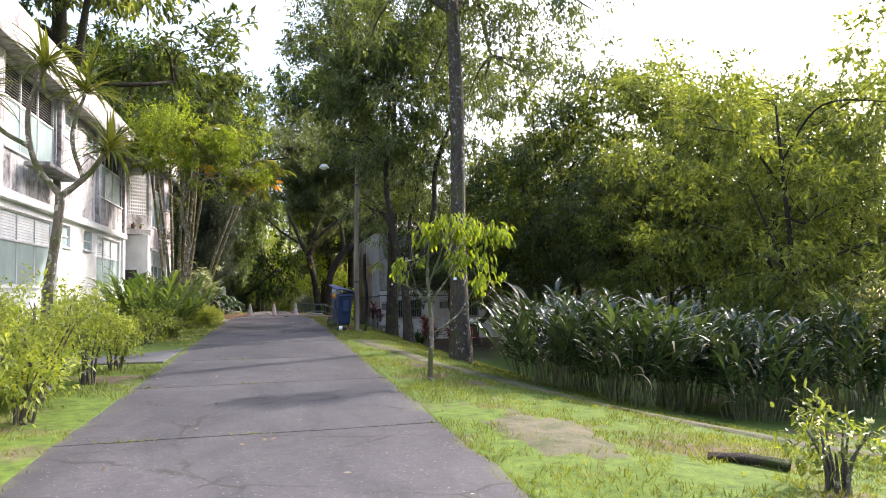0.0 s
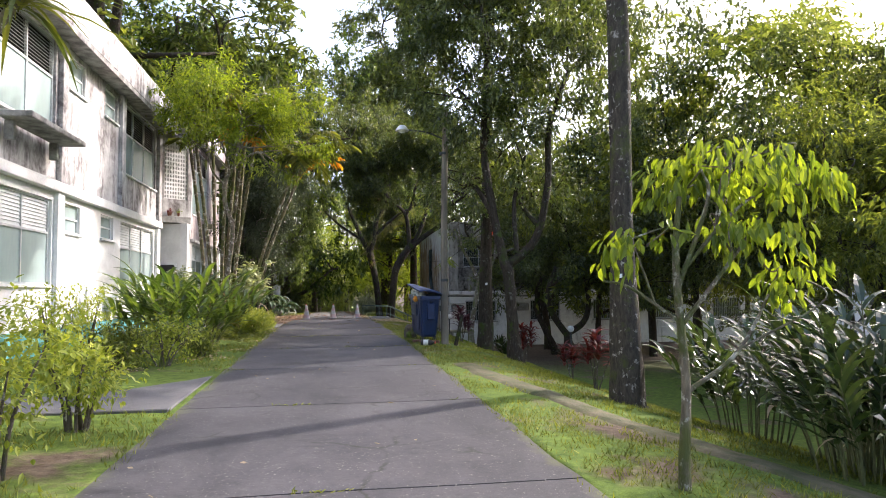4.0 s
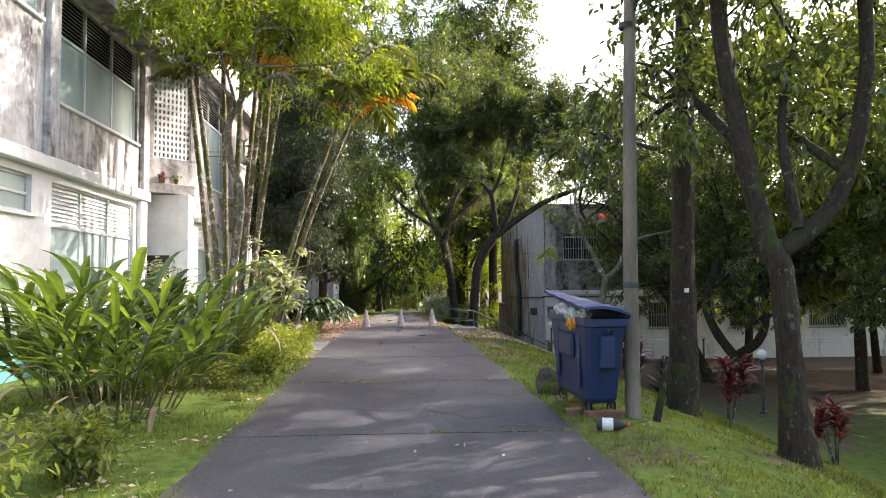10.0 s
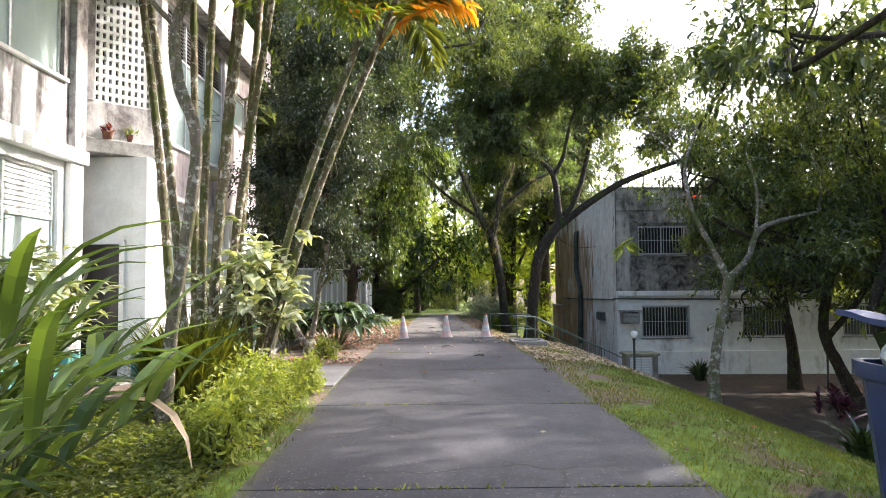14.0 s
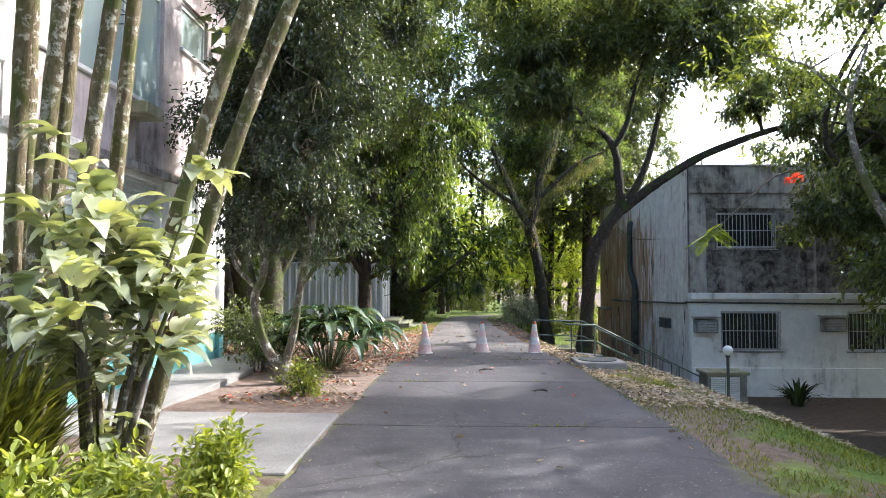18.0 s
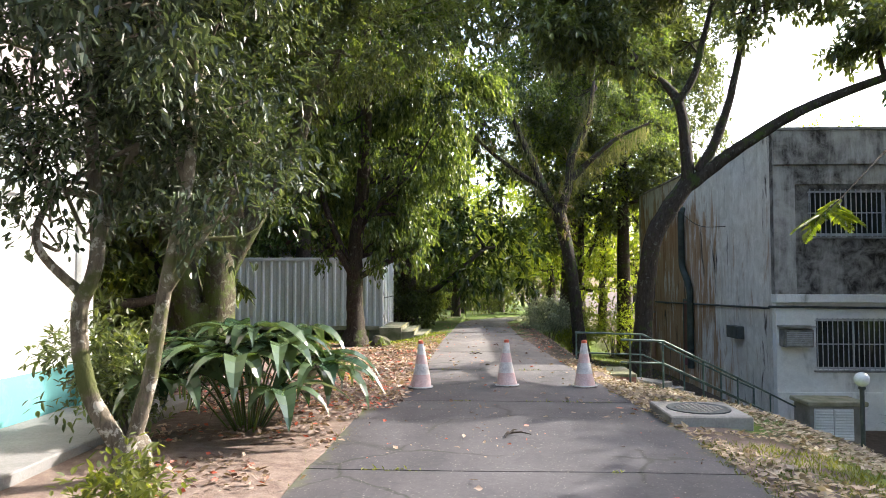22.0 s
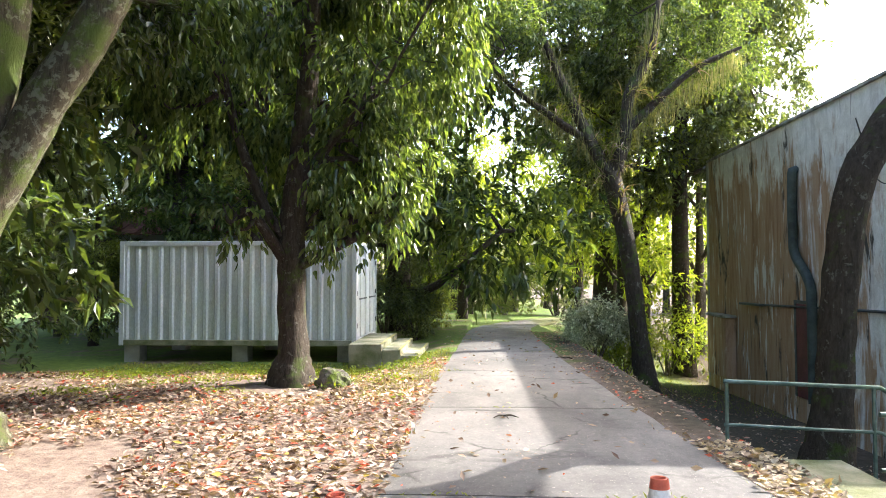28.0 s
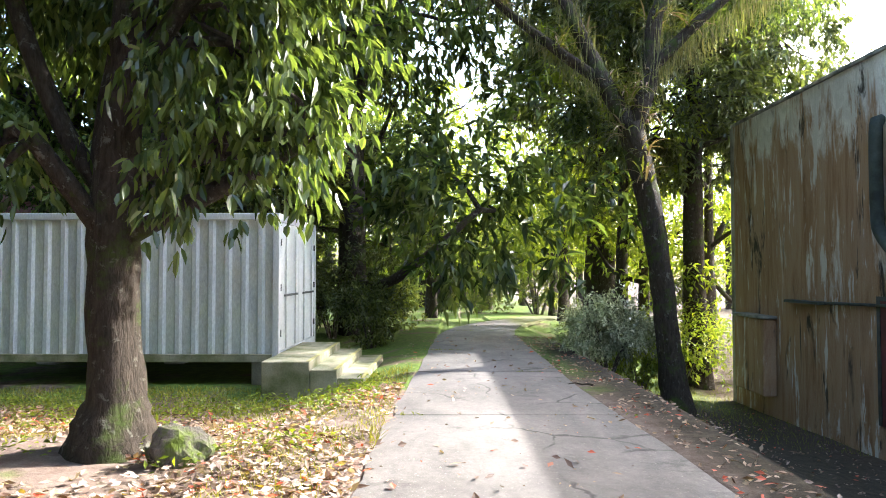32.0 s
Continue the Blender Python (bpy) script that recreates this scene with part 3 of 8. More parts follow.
def tube_data(pts, radii, sides=8, wobble=0.0, seed=0):
    """Verts and quad faces of a tapered tube along a polyline."""
    pts = np.asarray(pts, float)
    n = len(pts)
    radii = np.broadcast_to(np.asarray(radii, float), (n,))
    tan = np.gradient(pts, axis=0)
    tan /= np.linalg.norm(tan, axis=1)[:, None] + 1e-9
    ref = np.where(np.abs(tan[:, 2:3]) > 0.9, [[1.0, 0, 0]], [[0, 0, 1.0]])
    u = np.cross(tan, ref)
    u /= np.linalg.norm(u, axis=1)[:, None] + 1e-9
    for i in range(1, n):
        u[i] = u[i - 1] - tan[i] * np.dot(u[i - 1], tan[i])
        u[i] /= np.linalg.norm(u[i]) + 1e-9
    w = np.cross(tan, u)
    a = np.linspace(0, 2 * np.pi, sides, endpoint=False)
    rr = radii[:, None] * np.ones(sides)
    if wobble:
        r0 = np.random.default_rng(seed)
        rr = rr * (1 + wobble * (r0.random((n, sides)) - 0.5) + wobble * np.sin(a * 3 + seed)[None])
    v = pts[:, None] + rr[..., None] * (np.cos(a)[None, :, None] * u[:, None] + np.sin(a)[None, :, None] * w[:, None])
    f = []
    for i in range(n - 1):
        for j in range(sides):
            k = (j + 1) % sides
            f.append((i * sides + j, i * sides + k, (i + 1) * sides + k, (i + 1) * sides + j))
    return v.reshape(-1, 3), np.array(f)


def merge(chunks):
    vs, fs, o = [], [], 0
    for v, f in chunks:
        vs.append(v)
        fs.append(np.asarray(f) + o)
        o += len(v)
    return np.concatenate(vs), np.concatenate(fs)


def spline(pts, n):
    """Catmull-Rom through points (any number of columns)."""
    p = np.asarray(pts, float)
    p = np.vstack([2 * p[0] - p[1], p, 2 * p[-1] - p[-2]])
    out = []
    for s in np.linspace(0, len(p) - 3 - 1e-6, n):
        i = int(s)
        t = s - i
        a, b, c, d = p[i:i + 4]
        out.append(0.5 * (2 * b + (c - a) * t + (2 * a - 5 * b + 4 * c - d) * t * t + (3 * b - a - 3 * c + d) * t ** 3))
    return np.array(out)


def rod(name, pts, r, mat, parent, sides=8, label=""):
    v, f = tube_data(pts, r, sides)
    n = len(v)
    me_v = np.vstack([v, [pts[0]], [pts[-1]]])
    caps = [(n, (j + 1) % sides, j, j) for j in range(sides)]
    ob = raw(name, me_v, f, mat, parent, label, True)
    return ob


RX0, RX1 = -1.95, 1.63


def left_edge(y):
    return float(np.interp(y, [38.9, 39.3, 50, 60], [RX0, RX0 + 0.34, RX0 + 0.46, RX0 + 0.7]))


def right_edge(y):
    return float(np.interp(y, [37, 41, 46, 52, 60], [RX1, 1.43, 1.12, .84, .88]))


def gp(y):
    """Height of the road along its length."""
    return float(np.interp(y, [-30, 0, 8, 14, 22, 26, 32, 41, 50, 60, 75, 100], [0, 0, .05, .1, .2, .22, .2, .05, -.05, -.22, -0.75, -1.4]))


def gh(x, y):
    """Height of the ground."""
    z = gp(y) - 0.025
    if x > 1.63:
        d = float(np.interp(y, [-10, 5, 14, 20, 35, 47, 52, 60, 75], [0.4, 0.6, 1.2, 1.6, 1.75, 1.75, 1.3, 0.9, 0.3]))
        s = min(max((x - 1.9) / 6.5, 0), 1)
        q = float(np.interp(y, [44, 50, 64, 74], [0, 1, 1, 0]))
        z -= 0.26 * float(np.interp(y, [40, 42.8, 47, 50], [0, 1, 1, 0])) * min(1.0, (x - 1.63) / 0.8)
        z -= d * s * s * (3 - 2 * s) * (1 - q) + q * 2.0 * (1 - math.exp(-max(x - 1.7, 0) / 2.0))
    elif x < left_edge(y):
        s = min((left_edge(y) - x) / 2.0, 1)
        z += float(np.interp(y, [40, 42, 49, 53, 60, 64], [0.04, -0.03, -0.06, -0.40, -0.3, 0])) * s * s * (3 - 2 * s)
    return z




def leaves(centers, dirs, ups, length, width, fold=0.25, curl=0.15, rg=rng, fine=False):
    """Folded leaf blades: four points each (base, right, tip, left)."""
    n = len(centers)
    d = dirs / (np.linalg.norm(dirs, axis=1)[:, None] + 1e-9)
    s = np.cross(d, ups)
    s /= np.linalg.norm(s, axis=1)[:, None] + 1e-9
    u = np.cross(s, d)
    L = (length * (0.65 + 0.7 * rg.random(n)))[:, None]
    W = (width * (0.7 + 0.6 * rg.random(n)))[:, None] * 0.5
    b = centers
    mid = centers + d * L * 0.45
    tip = centers + d * L - u * L * curl
    if fine:
        near, far = centers + d * L * 0.27 - u * L * curl * .08, centers + d * L * 0.66 - u * L * curl * .45
        v = np.stack([b, near + s * W * .82 + u * W * fold, far + s * W * .8 + u * W * fold, tip, far - s * W * .8 + u * W * fold, near - s * W * .82 + u * W * fold], 1).reshape(-1, 3)
        i = np.arange(n)[:, None] * 6
        f = np.concatenate([i + np.array([[0, 1, 2, 3]]), i + np.array([[0, 3, 4, 5]])], 1).reshape(-1, 4)
        return v, f
    v = np.stack([b, mid + s * W + u * W * fold, tip, mid - s * W + u * W * fold], 1).reshape(-1, 3)
    i = np.arange(n)[:, None] * 4
    f = np.concatenate([i + np.array([[0, 1, 2]]), i + np.array([[0, 2, 3]])], 1).reshape(-1, 3)
    return v, f


def unit(n, rg):
    v = rg.normal(size=(n, 3))
    return v / np.linalg.norm(v, axis=1)[:, None]


def crown_points(blobs, twigs, rg, hollow=0.55):
    """Twig roots and outward directions in an uneven crown."""
    w = np.array([b[3] * b[4] * b[5] for b in blobs]) ** 0.75
    pick = rg.choice(len(blobs), size=twigs, p=w / w.sum())
    B = np.array([b[:6] for b in blobs], float)[pick]
    # every lobe is a handful of leaf clumps with gaps between them
    m = 19
    cl = unit(len(blobs) * m, rg).reshape(len(blobs), m, 3) * (hollow + (0.95 - hollow) * rg.random((len(blobs), m, 1)))
    d = cl[pick, rg.integers(0, m, twigs)] + unit(twigs, rg) * (0.29 * rg.random(twigs) ** 0.5)[:, None]
    r = np.linalg.norm(d, axis=1)
    d = d / (r[:, None] + 1e-9)
    # lobes: radius modulated by direction, so the outline is uneven
    ph = pick * 1.7
    lob = 1 + 0.20 * np.sin(d[:, 0] * 5 + ph) * np.cos(d[:, 1] * 4.3 + ph) + 0.14 * np.sin(d[:, 2] * 9 + d[:, 0] * 7 + ph)
    p = B[:, :3] + d * B[:, 3:] * (r * lob)[:, None]
    return p, d


def foliage(blobs, twigs, per, leaf, width, droop=0.35, spread=1.0, rg=rng, twig_len=0.5, hollow=0.55, curl=0.2, fine=False):
    width = max(width, .43 * leaf)
    p, d = crown_points(blobs, twigs, rg, hollow)
    ax = d + 0.7 * unit(twigs, rg) - np.array([0, 0, droop])
    ax /= np.linalg.norm(ax, axis=1)[:, None]
    t = rg.random((twigs, per))
    c = p[:, None] + ax[:, None] * (t * twig_len)[..., None] + unit(twigs * per, rg).reshape(twigs, per, 3) * 0.06
    ld = ax[:, None] * 0.6 + spread * unit(twigs * per, rg).reshape(twigs, per, 3) * 0.8 - np.array([0, 0, droop])
    up = np.array([0, 0, 1.0]) + 0.45 * unit(twigs * per, rg).reshape(twigs, per, 3)
    return leaves(c.reshape(-1, 3), ld.reshape(-1, 3), up.reshape(-1, 3), leaf, width, curl=curl, rg=rg, fine=fine)


def limb_chunks(limbs, seed=0, wobble=0.14, sides=10):
    out = []
    for i, l in enumerate(limbs):
        s = spline(l, max(6, len(l) * 5))
        out.append(tube_data(s[:, :3], np.maximum(s[:, 3], 0.006), sides, wobble, seed + i))
    return out


def auto_limbs(limbs, blobs, rg, sub=5, r0=0.06):
    """Branches from the nearest limb points out into every lobe of the crown."""
    pts = np.concatenate([spline(l, 14)[3:] for l in limbs])
    out = []
    for bl in blobs:
        c = np.array(bl[:3])
        below = pts[np.argmin(np.linalg.norm(pts[:, :3] - c + [0, 0, 0.8], axis=1))]
        a = below[:3]
        r = min(below[3] * 0.7, r0 * 1.6)
        mid = (a + c) / 2 + rg.normal(size=3) * 0.18 * np.linalg.norm(c - a) + [0, 0, 0.1]
        out.append([(*a, r), (*mid, r * 0.75), (*c, r * 0.45)])
        for _ in range(sub):
            e = c + unit(1, rg)[0] * np.array(bl[3:6]) * 0.85
            w = 1.0 if rg.random() < 0.6 else 0.0
            q = mid + (c - mid) * w
            m2 = (q + e) / 2 + rg.normal(size=3) * 0.15
            out.append([(*q, r * 0.5), (*m2, r * 0.32), (*e, 0.008)])
    return out


def tree(name, base, limbs, blobs, twigs, per, leaf, width, bark, leafm, label, category="tree", droop=0.2, twig_len=0.42, sub=5, seed=1, flare=1.35, hollow=0.55, fine=True, r0=0.06, curl=0.2):
    rg = np.random.default_rng(seed)
    x, y = base
    z = gh(x, y) - 0.03
    e = empty(name, x, y, z + 0.03, label, category)
    main = [[(x + a, y + b, z + c, r) for a, b, c, r in l] for l in limbs]
    l0 = main[0]
    main[0] = [(l0[0][0], l0[0][1], l0[0][2] - 0.1, l0[0][3] * flare * 1.15), (l0[0][0] + (l0[1][0] - l0[0][0]) * 0.1, l0[0][1] + (l0[1][1] - l0[0][1]) * 0.1, l0[0][2] + 0.25, l0[0][3] * (1 + flare) / 2)] + l0[1:]
    v, f = merge(limb_chunks(main, seed))
    raw("trunk", v, f, bark, e, smooth=True)
    wb = [(x + b[0], y + b[1], z + b[2], *b[3:6]) for b in blobs]
    if wb:
        if sub >= 0:
            arms = auto_limbs(main, wb, rg, sub, r0)
            for k in range(len(wb)):
                v, f = merge(limb_chunks(arms[k * (sub + 1):(k + 1) * (sub + 1)], seed + 50 + k * 9, 0.1, 6))
                raw("branch", v, f, bark, e, smooth=True)
        v, f = foliage(wb, int(twigs * .82), per, leaf, width, droop, rg=rg, twig_len=twig_len, hollow=hollow, curl=curl, fine=fine)
        raw("crown", v, f, leafm, e)
    return e

# ---- large structure: ground, road, pavement ----
def build_ground():
    xs = np.unique(np.concatenate([np.linspace(-120, -14, 18), np.linspace(-14, -2, 25), [RX0, RX0 + 0.06, RX0 + 0.34, RX0 + 0.40], np.linspace(-1.55, -1.15, 8), np.linspace(-1.0, .6, 5), np.linspace(.7, RX1, 17), np.linspace(1.7, 12, 42), np.linspace(12, 120, 24)]))
    ys = np.unique(np.concatenate([np.linspace(-80, -6, 10), np.linspace(-5, 80, 130), np.linspace(80, 300, 16)]))
    X, Y = np.meshgrid(xs, ys)
    Z = np.zeros_like(X)
    for i in range(X.shape[0]):
        for j in range(X.shape[1]):
            x, y = X[i, j], Y[i, j]
            z = gh(x, y)
            if left_edge(y) + 0.03 < x < right_edge(y) - 0.03 and -12 < y < 80:
                z -= 0.10
            else:
                z += 0.05 * (noise.noise((x * 0.5, y * 0.5, 0)) ) * min(1, max(0, abs(x + 0.16) - 1.9)) + 0.012 * noise.noise((x * 3, y * 3, 5))
            Z[i, j] = z
    n, k = X.shape
    idx = np.arange(n * k).reshape(n, k)
    f = np.stack([idx[:-1, :-1], idx[:-1, 1:], idx[1:, 1:], idx[1:, :-1]], -1).reshape(-1, 4)
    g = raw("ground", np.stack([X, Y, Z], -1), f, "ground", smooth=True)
    tagged(g, "earth ground with thin grass, sloping down beside the road", "ground", kind="structure")


def build_road():
    road = empty("road", 0, 0, 0, "worn grey concrete driveway cast in slabs with mossy joints", "road", kind="structure")
    rg = np.random.default_rng(3)
    y = -11.0
    joints = [-11 + 3.6 * i for i in range(26)]
    for a, b in zip(joints[:-1], joints[1:]):
        a2, b2 = a + 0.012, b - 0.012
        v, f = [], []
        ny, nx = 6, 9
        bend = lambda yy: 0.0 if yy < 60 else 0.012 * (yy - 60) ** 2
        for i in range(ny + 1):
            yy = a2 + (b2 - a2) * i / ny
            left = left_edge(a + 0.4) if yy < 40 else left_edge(yy)
            for j in range(nx + 1):
                t = j / nx
                xx = left + (right_edge(yy) - left) * t + bend(yy)
                if j in (0, nx):
                    xx += 0.05 * noise.noise((xx, yy * 1.6, 2)) + 0.02 * noise.noise((xx, yy * 7, 8))
                v.append((xx, yy, gp(yy) + 0.008 * noise.noise((xx * 0.8, yy * 0.8, 1)) - (0.012 if j in (0, nx) or i in (0, ny) else 0)))
        m = nx + 1
        for i in range(ny):
            for j in range(nx):
                q = i * m + j
                f.append((q, q + 1, q + m + 1, q + m))
        top = len(v)
        rim = [j for j in range(m)] + [i * m + nx for i in range(1, ny + 1)] + [ny * m + j for j in range(nx - 1, -1, -1)] + [i * m for i in range(ny - 1, 0, -1)]
        for q in rim:
            v.append((v[q][0], v[q][1], v[q][2] - 0.12))
        for i in range(len(rim)):
            k = (i + 1) % len(rim)
            f.append((rim[k], rim[i], top + i, top + k))
        raw("slab", v, f, "road", road)
    # moss and grass in the joints
    return joints


build_ground()
JOINTS = build_road()


def pad(name, x0, y0, x1, y1, z, mat, label, drop=0.12):
    ob = part(name, boxes((x0, y0, z - drop, x1, y1, z), bevel=0.012), mat, None)
    return tagged(ob, label, "pavement", kind="structure")


def trodden_path():
    """Bare earth track slanting across the right bank, with a worn patch by the drive."""
    PX = lambda y: float(np.interp(y, [4.5, 6.5, 8, 9.5, 10.5, 12.8, 15, 18], [9.5, 6.2, 4.9, 4.2, 3.6, 3.0, 2.5, 2.1]))
    v, f = [], []
    n, m = 70, 6
    for i in range(n + 1):
        y = 5.2 + 12.6 * i / n
        w = .24 + .14 * noise.noise((y * .9, 1, 4)) + .25 * max(0, (8.5 - y) / 4)
        for j in range(m + 1):
            x = PX(y) + w * (2 * j / m - 1) + .08 * noise.noise((y * 2.2, j, 9))
            rim = 1 if j in (0, m) else 0
            v.append((x, y, gh(x, y) + .05 * noise.noise((x * .5, y * .5, 0)) * min(1, max(0, abs(x + .16) - 1.9)) + .028 - .04 * rim))
    for i in range(n):
        for j in range(m):
            q = i * (m + 1) + j
            f.append((q, q + 1, q + m + 2, q + m + 1))
    tagged(raw("path", v, f, "path", smooth=True), "bare trodden earth track slanting across the grass bank", "path", kind="structure")
    v, f = [(2.5, 6.4, gh(2.5, 6.4) + .02)], []
    k = 64
    for ring in (.5, 1.0):
        for i in range(k):
            a = i / k * 2 * math.pi
            w = ring * (1 + .55 * noise.noise((math.cos(a) * 1.6, math.sin(a) * 1.6, 3)) + .3 * noise.noise((math.cos(a) * 6, math.sin(a) * 6, 8)))
            x, y = 2.5 + .62 * w * math.cos(a), 6.4 + 1.25 * w * math.sin(a)
            v.append((x, y, gh(x, y) + (.015 if ring < 1 else -.015)))
    for i in range(k):
        j = (i + 1) % k
        f.append((0, 1 + i, 1 + j, 1 + j))
        f.append((1 + i, 1 + k + i, 1 + k + j, 1 + j))
    me = bpy.data.meshes.new("worn_patch")
    me.from_pydata(v, [], [q[:3] if q[2] == q[3] else q for q in f])
    me.materials.append(M["path"])
    for q in me.polygons:
        q.use_smooth = True
    tagged(new("worn_patch", me), "patch of bare worn earth beside the drive", "path", kind="structure")
    return PX


PATH_X = trodden_path()

# side pad by the shrubs, forecourt and walkway along the left building
pad("pavement_1", -7.0, 14.1, -2.05, 17.6, 0.115, "pad", "worn concrete pad between the lawn and the wall")
pad("pavement_2", -3.0, 30.3, -1.98, 32.75, 0.205, "concrete_pale", "pale concrete forecourt joining the driveway")
pad("pavement_5", -5.18, 30.3, -3.01, 32.75, 0.213, "concrete_pale", "pale concrete path to the entrance")
pad("pavement_3", -5.2, 32.76, -4.05, 38.7, 0.24, "concrete_pale", "raised pale concrete walkway along the wall")
pad("pavement_4", -6.05, 30.3, -5.19, 31.19, 0.24, "concrete_pale", "concrete floor of the recessed entrance")


# ---- left building ----
WX = -6.07
bldA = empty("white_building", -9, 28, 0, "two-storey white building with weathered upper walls and teal base", "building")


def wall_x(name, x, y0, y1, z0, z1, holes, mat, parent, thick=0.22, side=-1):
    """Wall along y facing +x at x, with rectangular holes (y0, z0, y1, z1) through it."""
    ys = sorted({y0, y1, *[h[0] for h in holes], *[h[2] for h in holes]})
    zs = sorted({z0, z1, *[h[1] for h in holes], *[h[3] for h in holes]})
    bm = bmesh.new()
    cells = set()
    for i in range(len(ys) - 1):
        for j in range(len(zs) - 1):
            cy, cz = (ys[i] + ys[i + 1]) / 2, (zs[j] + zs[j + 1]) / 2
            if not any(h[0] < cy < h[2] and h[1] < cz < h[3] for h in holes):
                cells.add((i, j))
    xa, xb = x, x + side * thick

    def quad(*c):
        bm.faces.new([bm.verts.new(p) for p in c])
    for i, j in cells:
        a, b, c, d = ys[i], ys[i + 1], zs[j], zs[j + 1]
        quad((xa, a, c), (xa, b, c), (xa, b, d), (xa, a, d))
        quad((xb, b, c), (xb, a, c), (xb, a, d), (xb, b, d))
        if (i - 1, j) not in cells:
            quad((xa, a, c), (xa, a, d), (xb, a, d), (xb, a, c))
        if (i + 1, j) not in cells:
            quad((xa, b, d), (xa, b, c), (xb, b, c), (xb, b, d))
        if (i, j - 1) not in cells:
            quad((xa, a, c), (xb, a, c), (xb, b, c), (xa, b, c))
        if (i, j + 1) not in cells:
            quad((xa, a, d), (xa, b, d), (xb, b, d), (xb, a, d))
    bmesh.ops.remove_doubles(bm, verts=bm.verts, dist=0.0005)
    return part(name, bm, mat, parent)


def prism(pts, z0, z1):
    """Upright prism over a plan outline."""
    bm = bmesh.new()
    lo = [bm.verts.new((x, y, z0)) for x, y in pts]
    hi = [bm.verts.new((x, y, z1)) for x, y in pts]
    bm.faces.new(lo[::-1])
    bm.faces.new(hi)
    for i in range(len(pts)):
        k = (i + 1) % len(pts)
        bm.faces.new((lo[i], lo[k], hi[k], hi[i]))
    bmesh.ops.bevel(bm, geom=bm.edges[:], offset=0.015, segments=1, affect="EDGES")
    return bm


def lathe(profile, sides=24, center=(0, 0)):
    """Verts and quads of a turned profile of (r, z)."""
    a = np.linspace(0, 2 * np.pi, sides, endpoint=False)
    v = np.array([[(center[0] + r * math.cos(t), center[1] + r * math.sin(t), z) for t in a] for r, z in profile]).reshape(-1, 3)
    f = [(i * sides + j, i * sides + (j + 1) % sides, (i + 1) * sides + (j + 1) % sides, (i + 1) * sides + j) for i in range(len(profile) - 1) for j in range(sides)]
    return v, np.array(f)


def window_x(x, y0, y1, z0, z1, parent, panes=3, transom=None, slats=None, name="window", glass="pane"):
    """Aluminium window set in a wall that faces +x; slats above the transom."""
    w = empty(name, x, (y0 + y1) / 2, z0, "", "")
    w.parent = parent
    w.matrix_parent_inverse = parent.matrix_world.inverted()
    for key in ("label", "category"):
        if key in w:
            del w[key]
    bpy.context.view_layer.update()
    fx0, fx1 = x - 0.12, x - 0.06
    t = 0.045
    bars = [(fx0, y0, z0, fx1, y1, z0 + t), (fx0, y0, z1 - t, fx1, y1, z1), (fx0, y0, z0 + t, fx1, y0 + t, z1 - t), (fx0, y1 - t, z0 + t, fx1, y1, z1 - t)]
    top = transom or z1
    if transom:
        bars.append((fx0, y0 + t, transom - t / 2, fx1, y1 - t, transom + t / 2))
    step = (y1 - y0) / panes
    for i in range(1, panes):
        bars.append((fx0 + 0.004, y0 + i * step - t / 2, z0 + t, fx1 - 0.004, y0 + i * step + t / 2, (z1 - t)))
    part("frame", boxes(*bars), "alu", w)
    for i in range(panes):
        a, b = y0 + i * step + t / 2, y0 + (i + 1) * step - t / 2
        part("pane", boxes((fx0 + 0.02, a, z0 + t, fx0 + 0.03, b, top - (t / 2 if transom else t))), glass, w)
        if transom:
            if slats:
                n = max(4, int((z1 - transom) / 0.075))
                hz = (z1 - t - transom - t / 2) / n
                bm = bmesh.new()
                for k in range(n):
                    z = transom + t / 2 + (k + 0.5) * hz
                    m = Matrix.LocRotScale((fx0 + 0.02, (a + b) / 2, z), Euler((0, radians(35 if slats == "louver" else 68), 0)), (hz * (1.15 if slats == "louver" else 1.02), b - a, 0.012))
                    bmesh.ops.create_cube(bm, size=1, matrix=m)
                part("louver", bm, slats, w)
                part("backing", boxes((fx0 - 0.03, a, transom, fx0 - 0.02, b, z1 - t)), "blind" if slats == "blind" else "pane_dark", w)
            else:
                part("pane", boxes((fx0 + 0.02, a, transom + t / 2, fx0 + 0.03, b, z1 - t)), glass, w)
    part("sill", boxes((x - 0.05, y0 - 0.06, z0 - 0.06, x + 0.06, y1 + 0.06, z0), bevel=0.008), "trim", w)
    return w


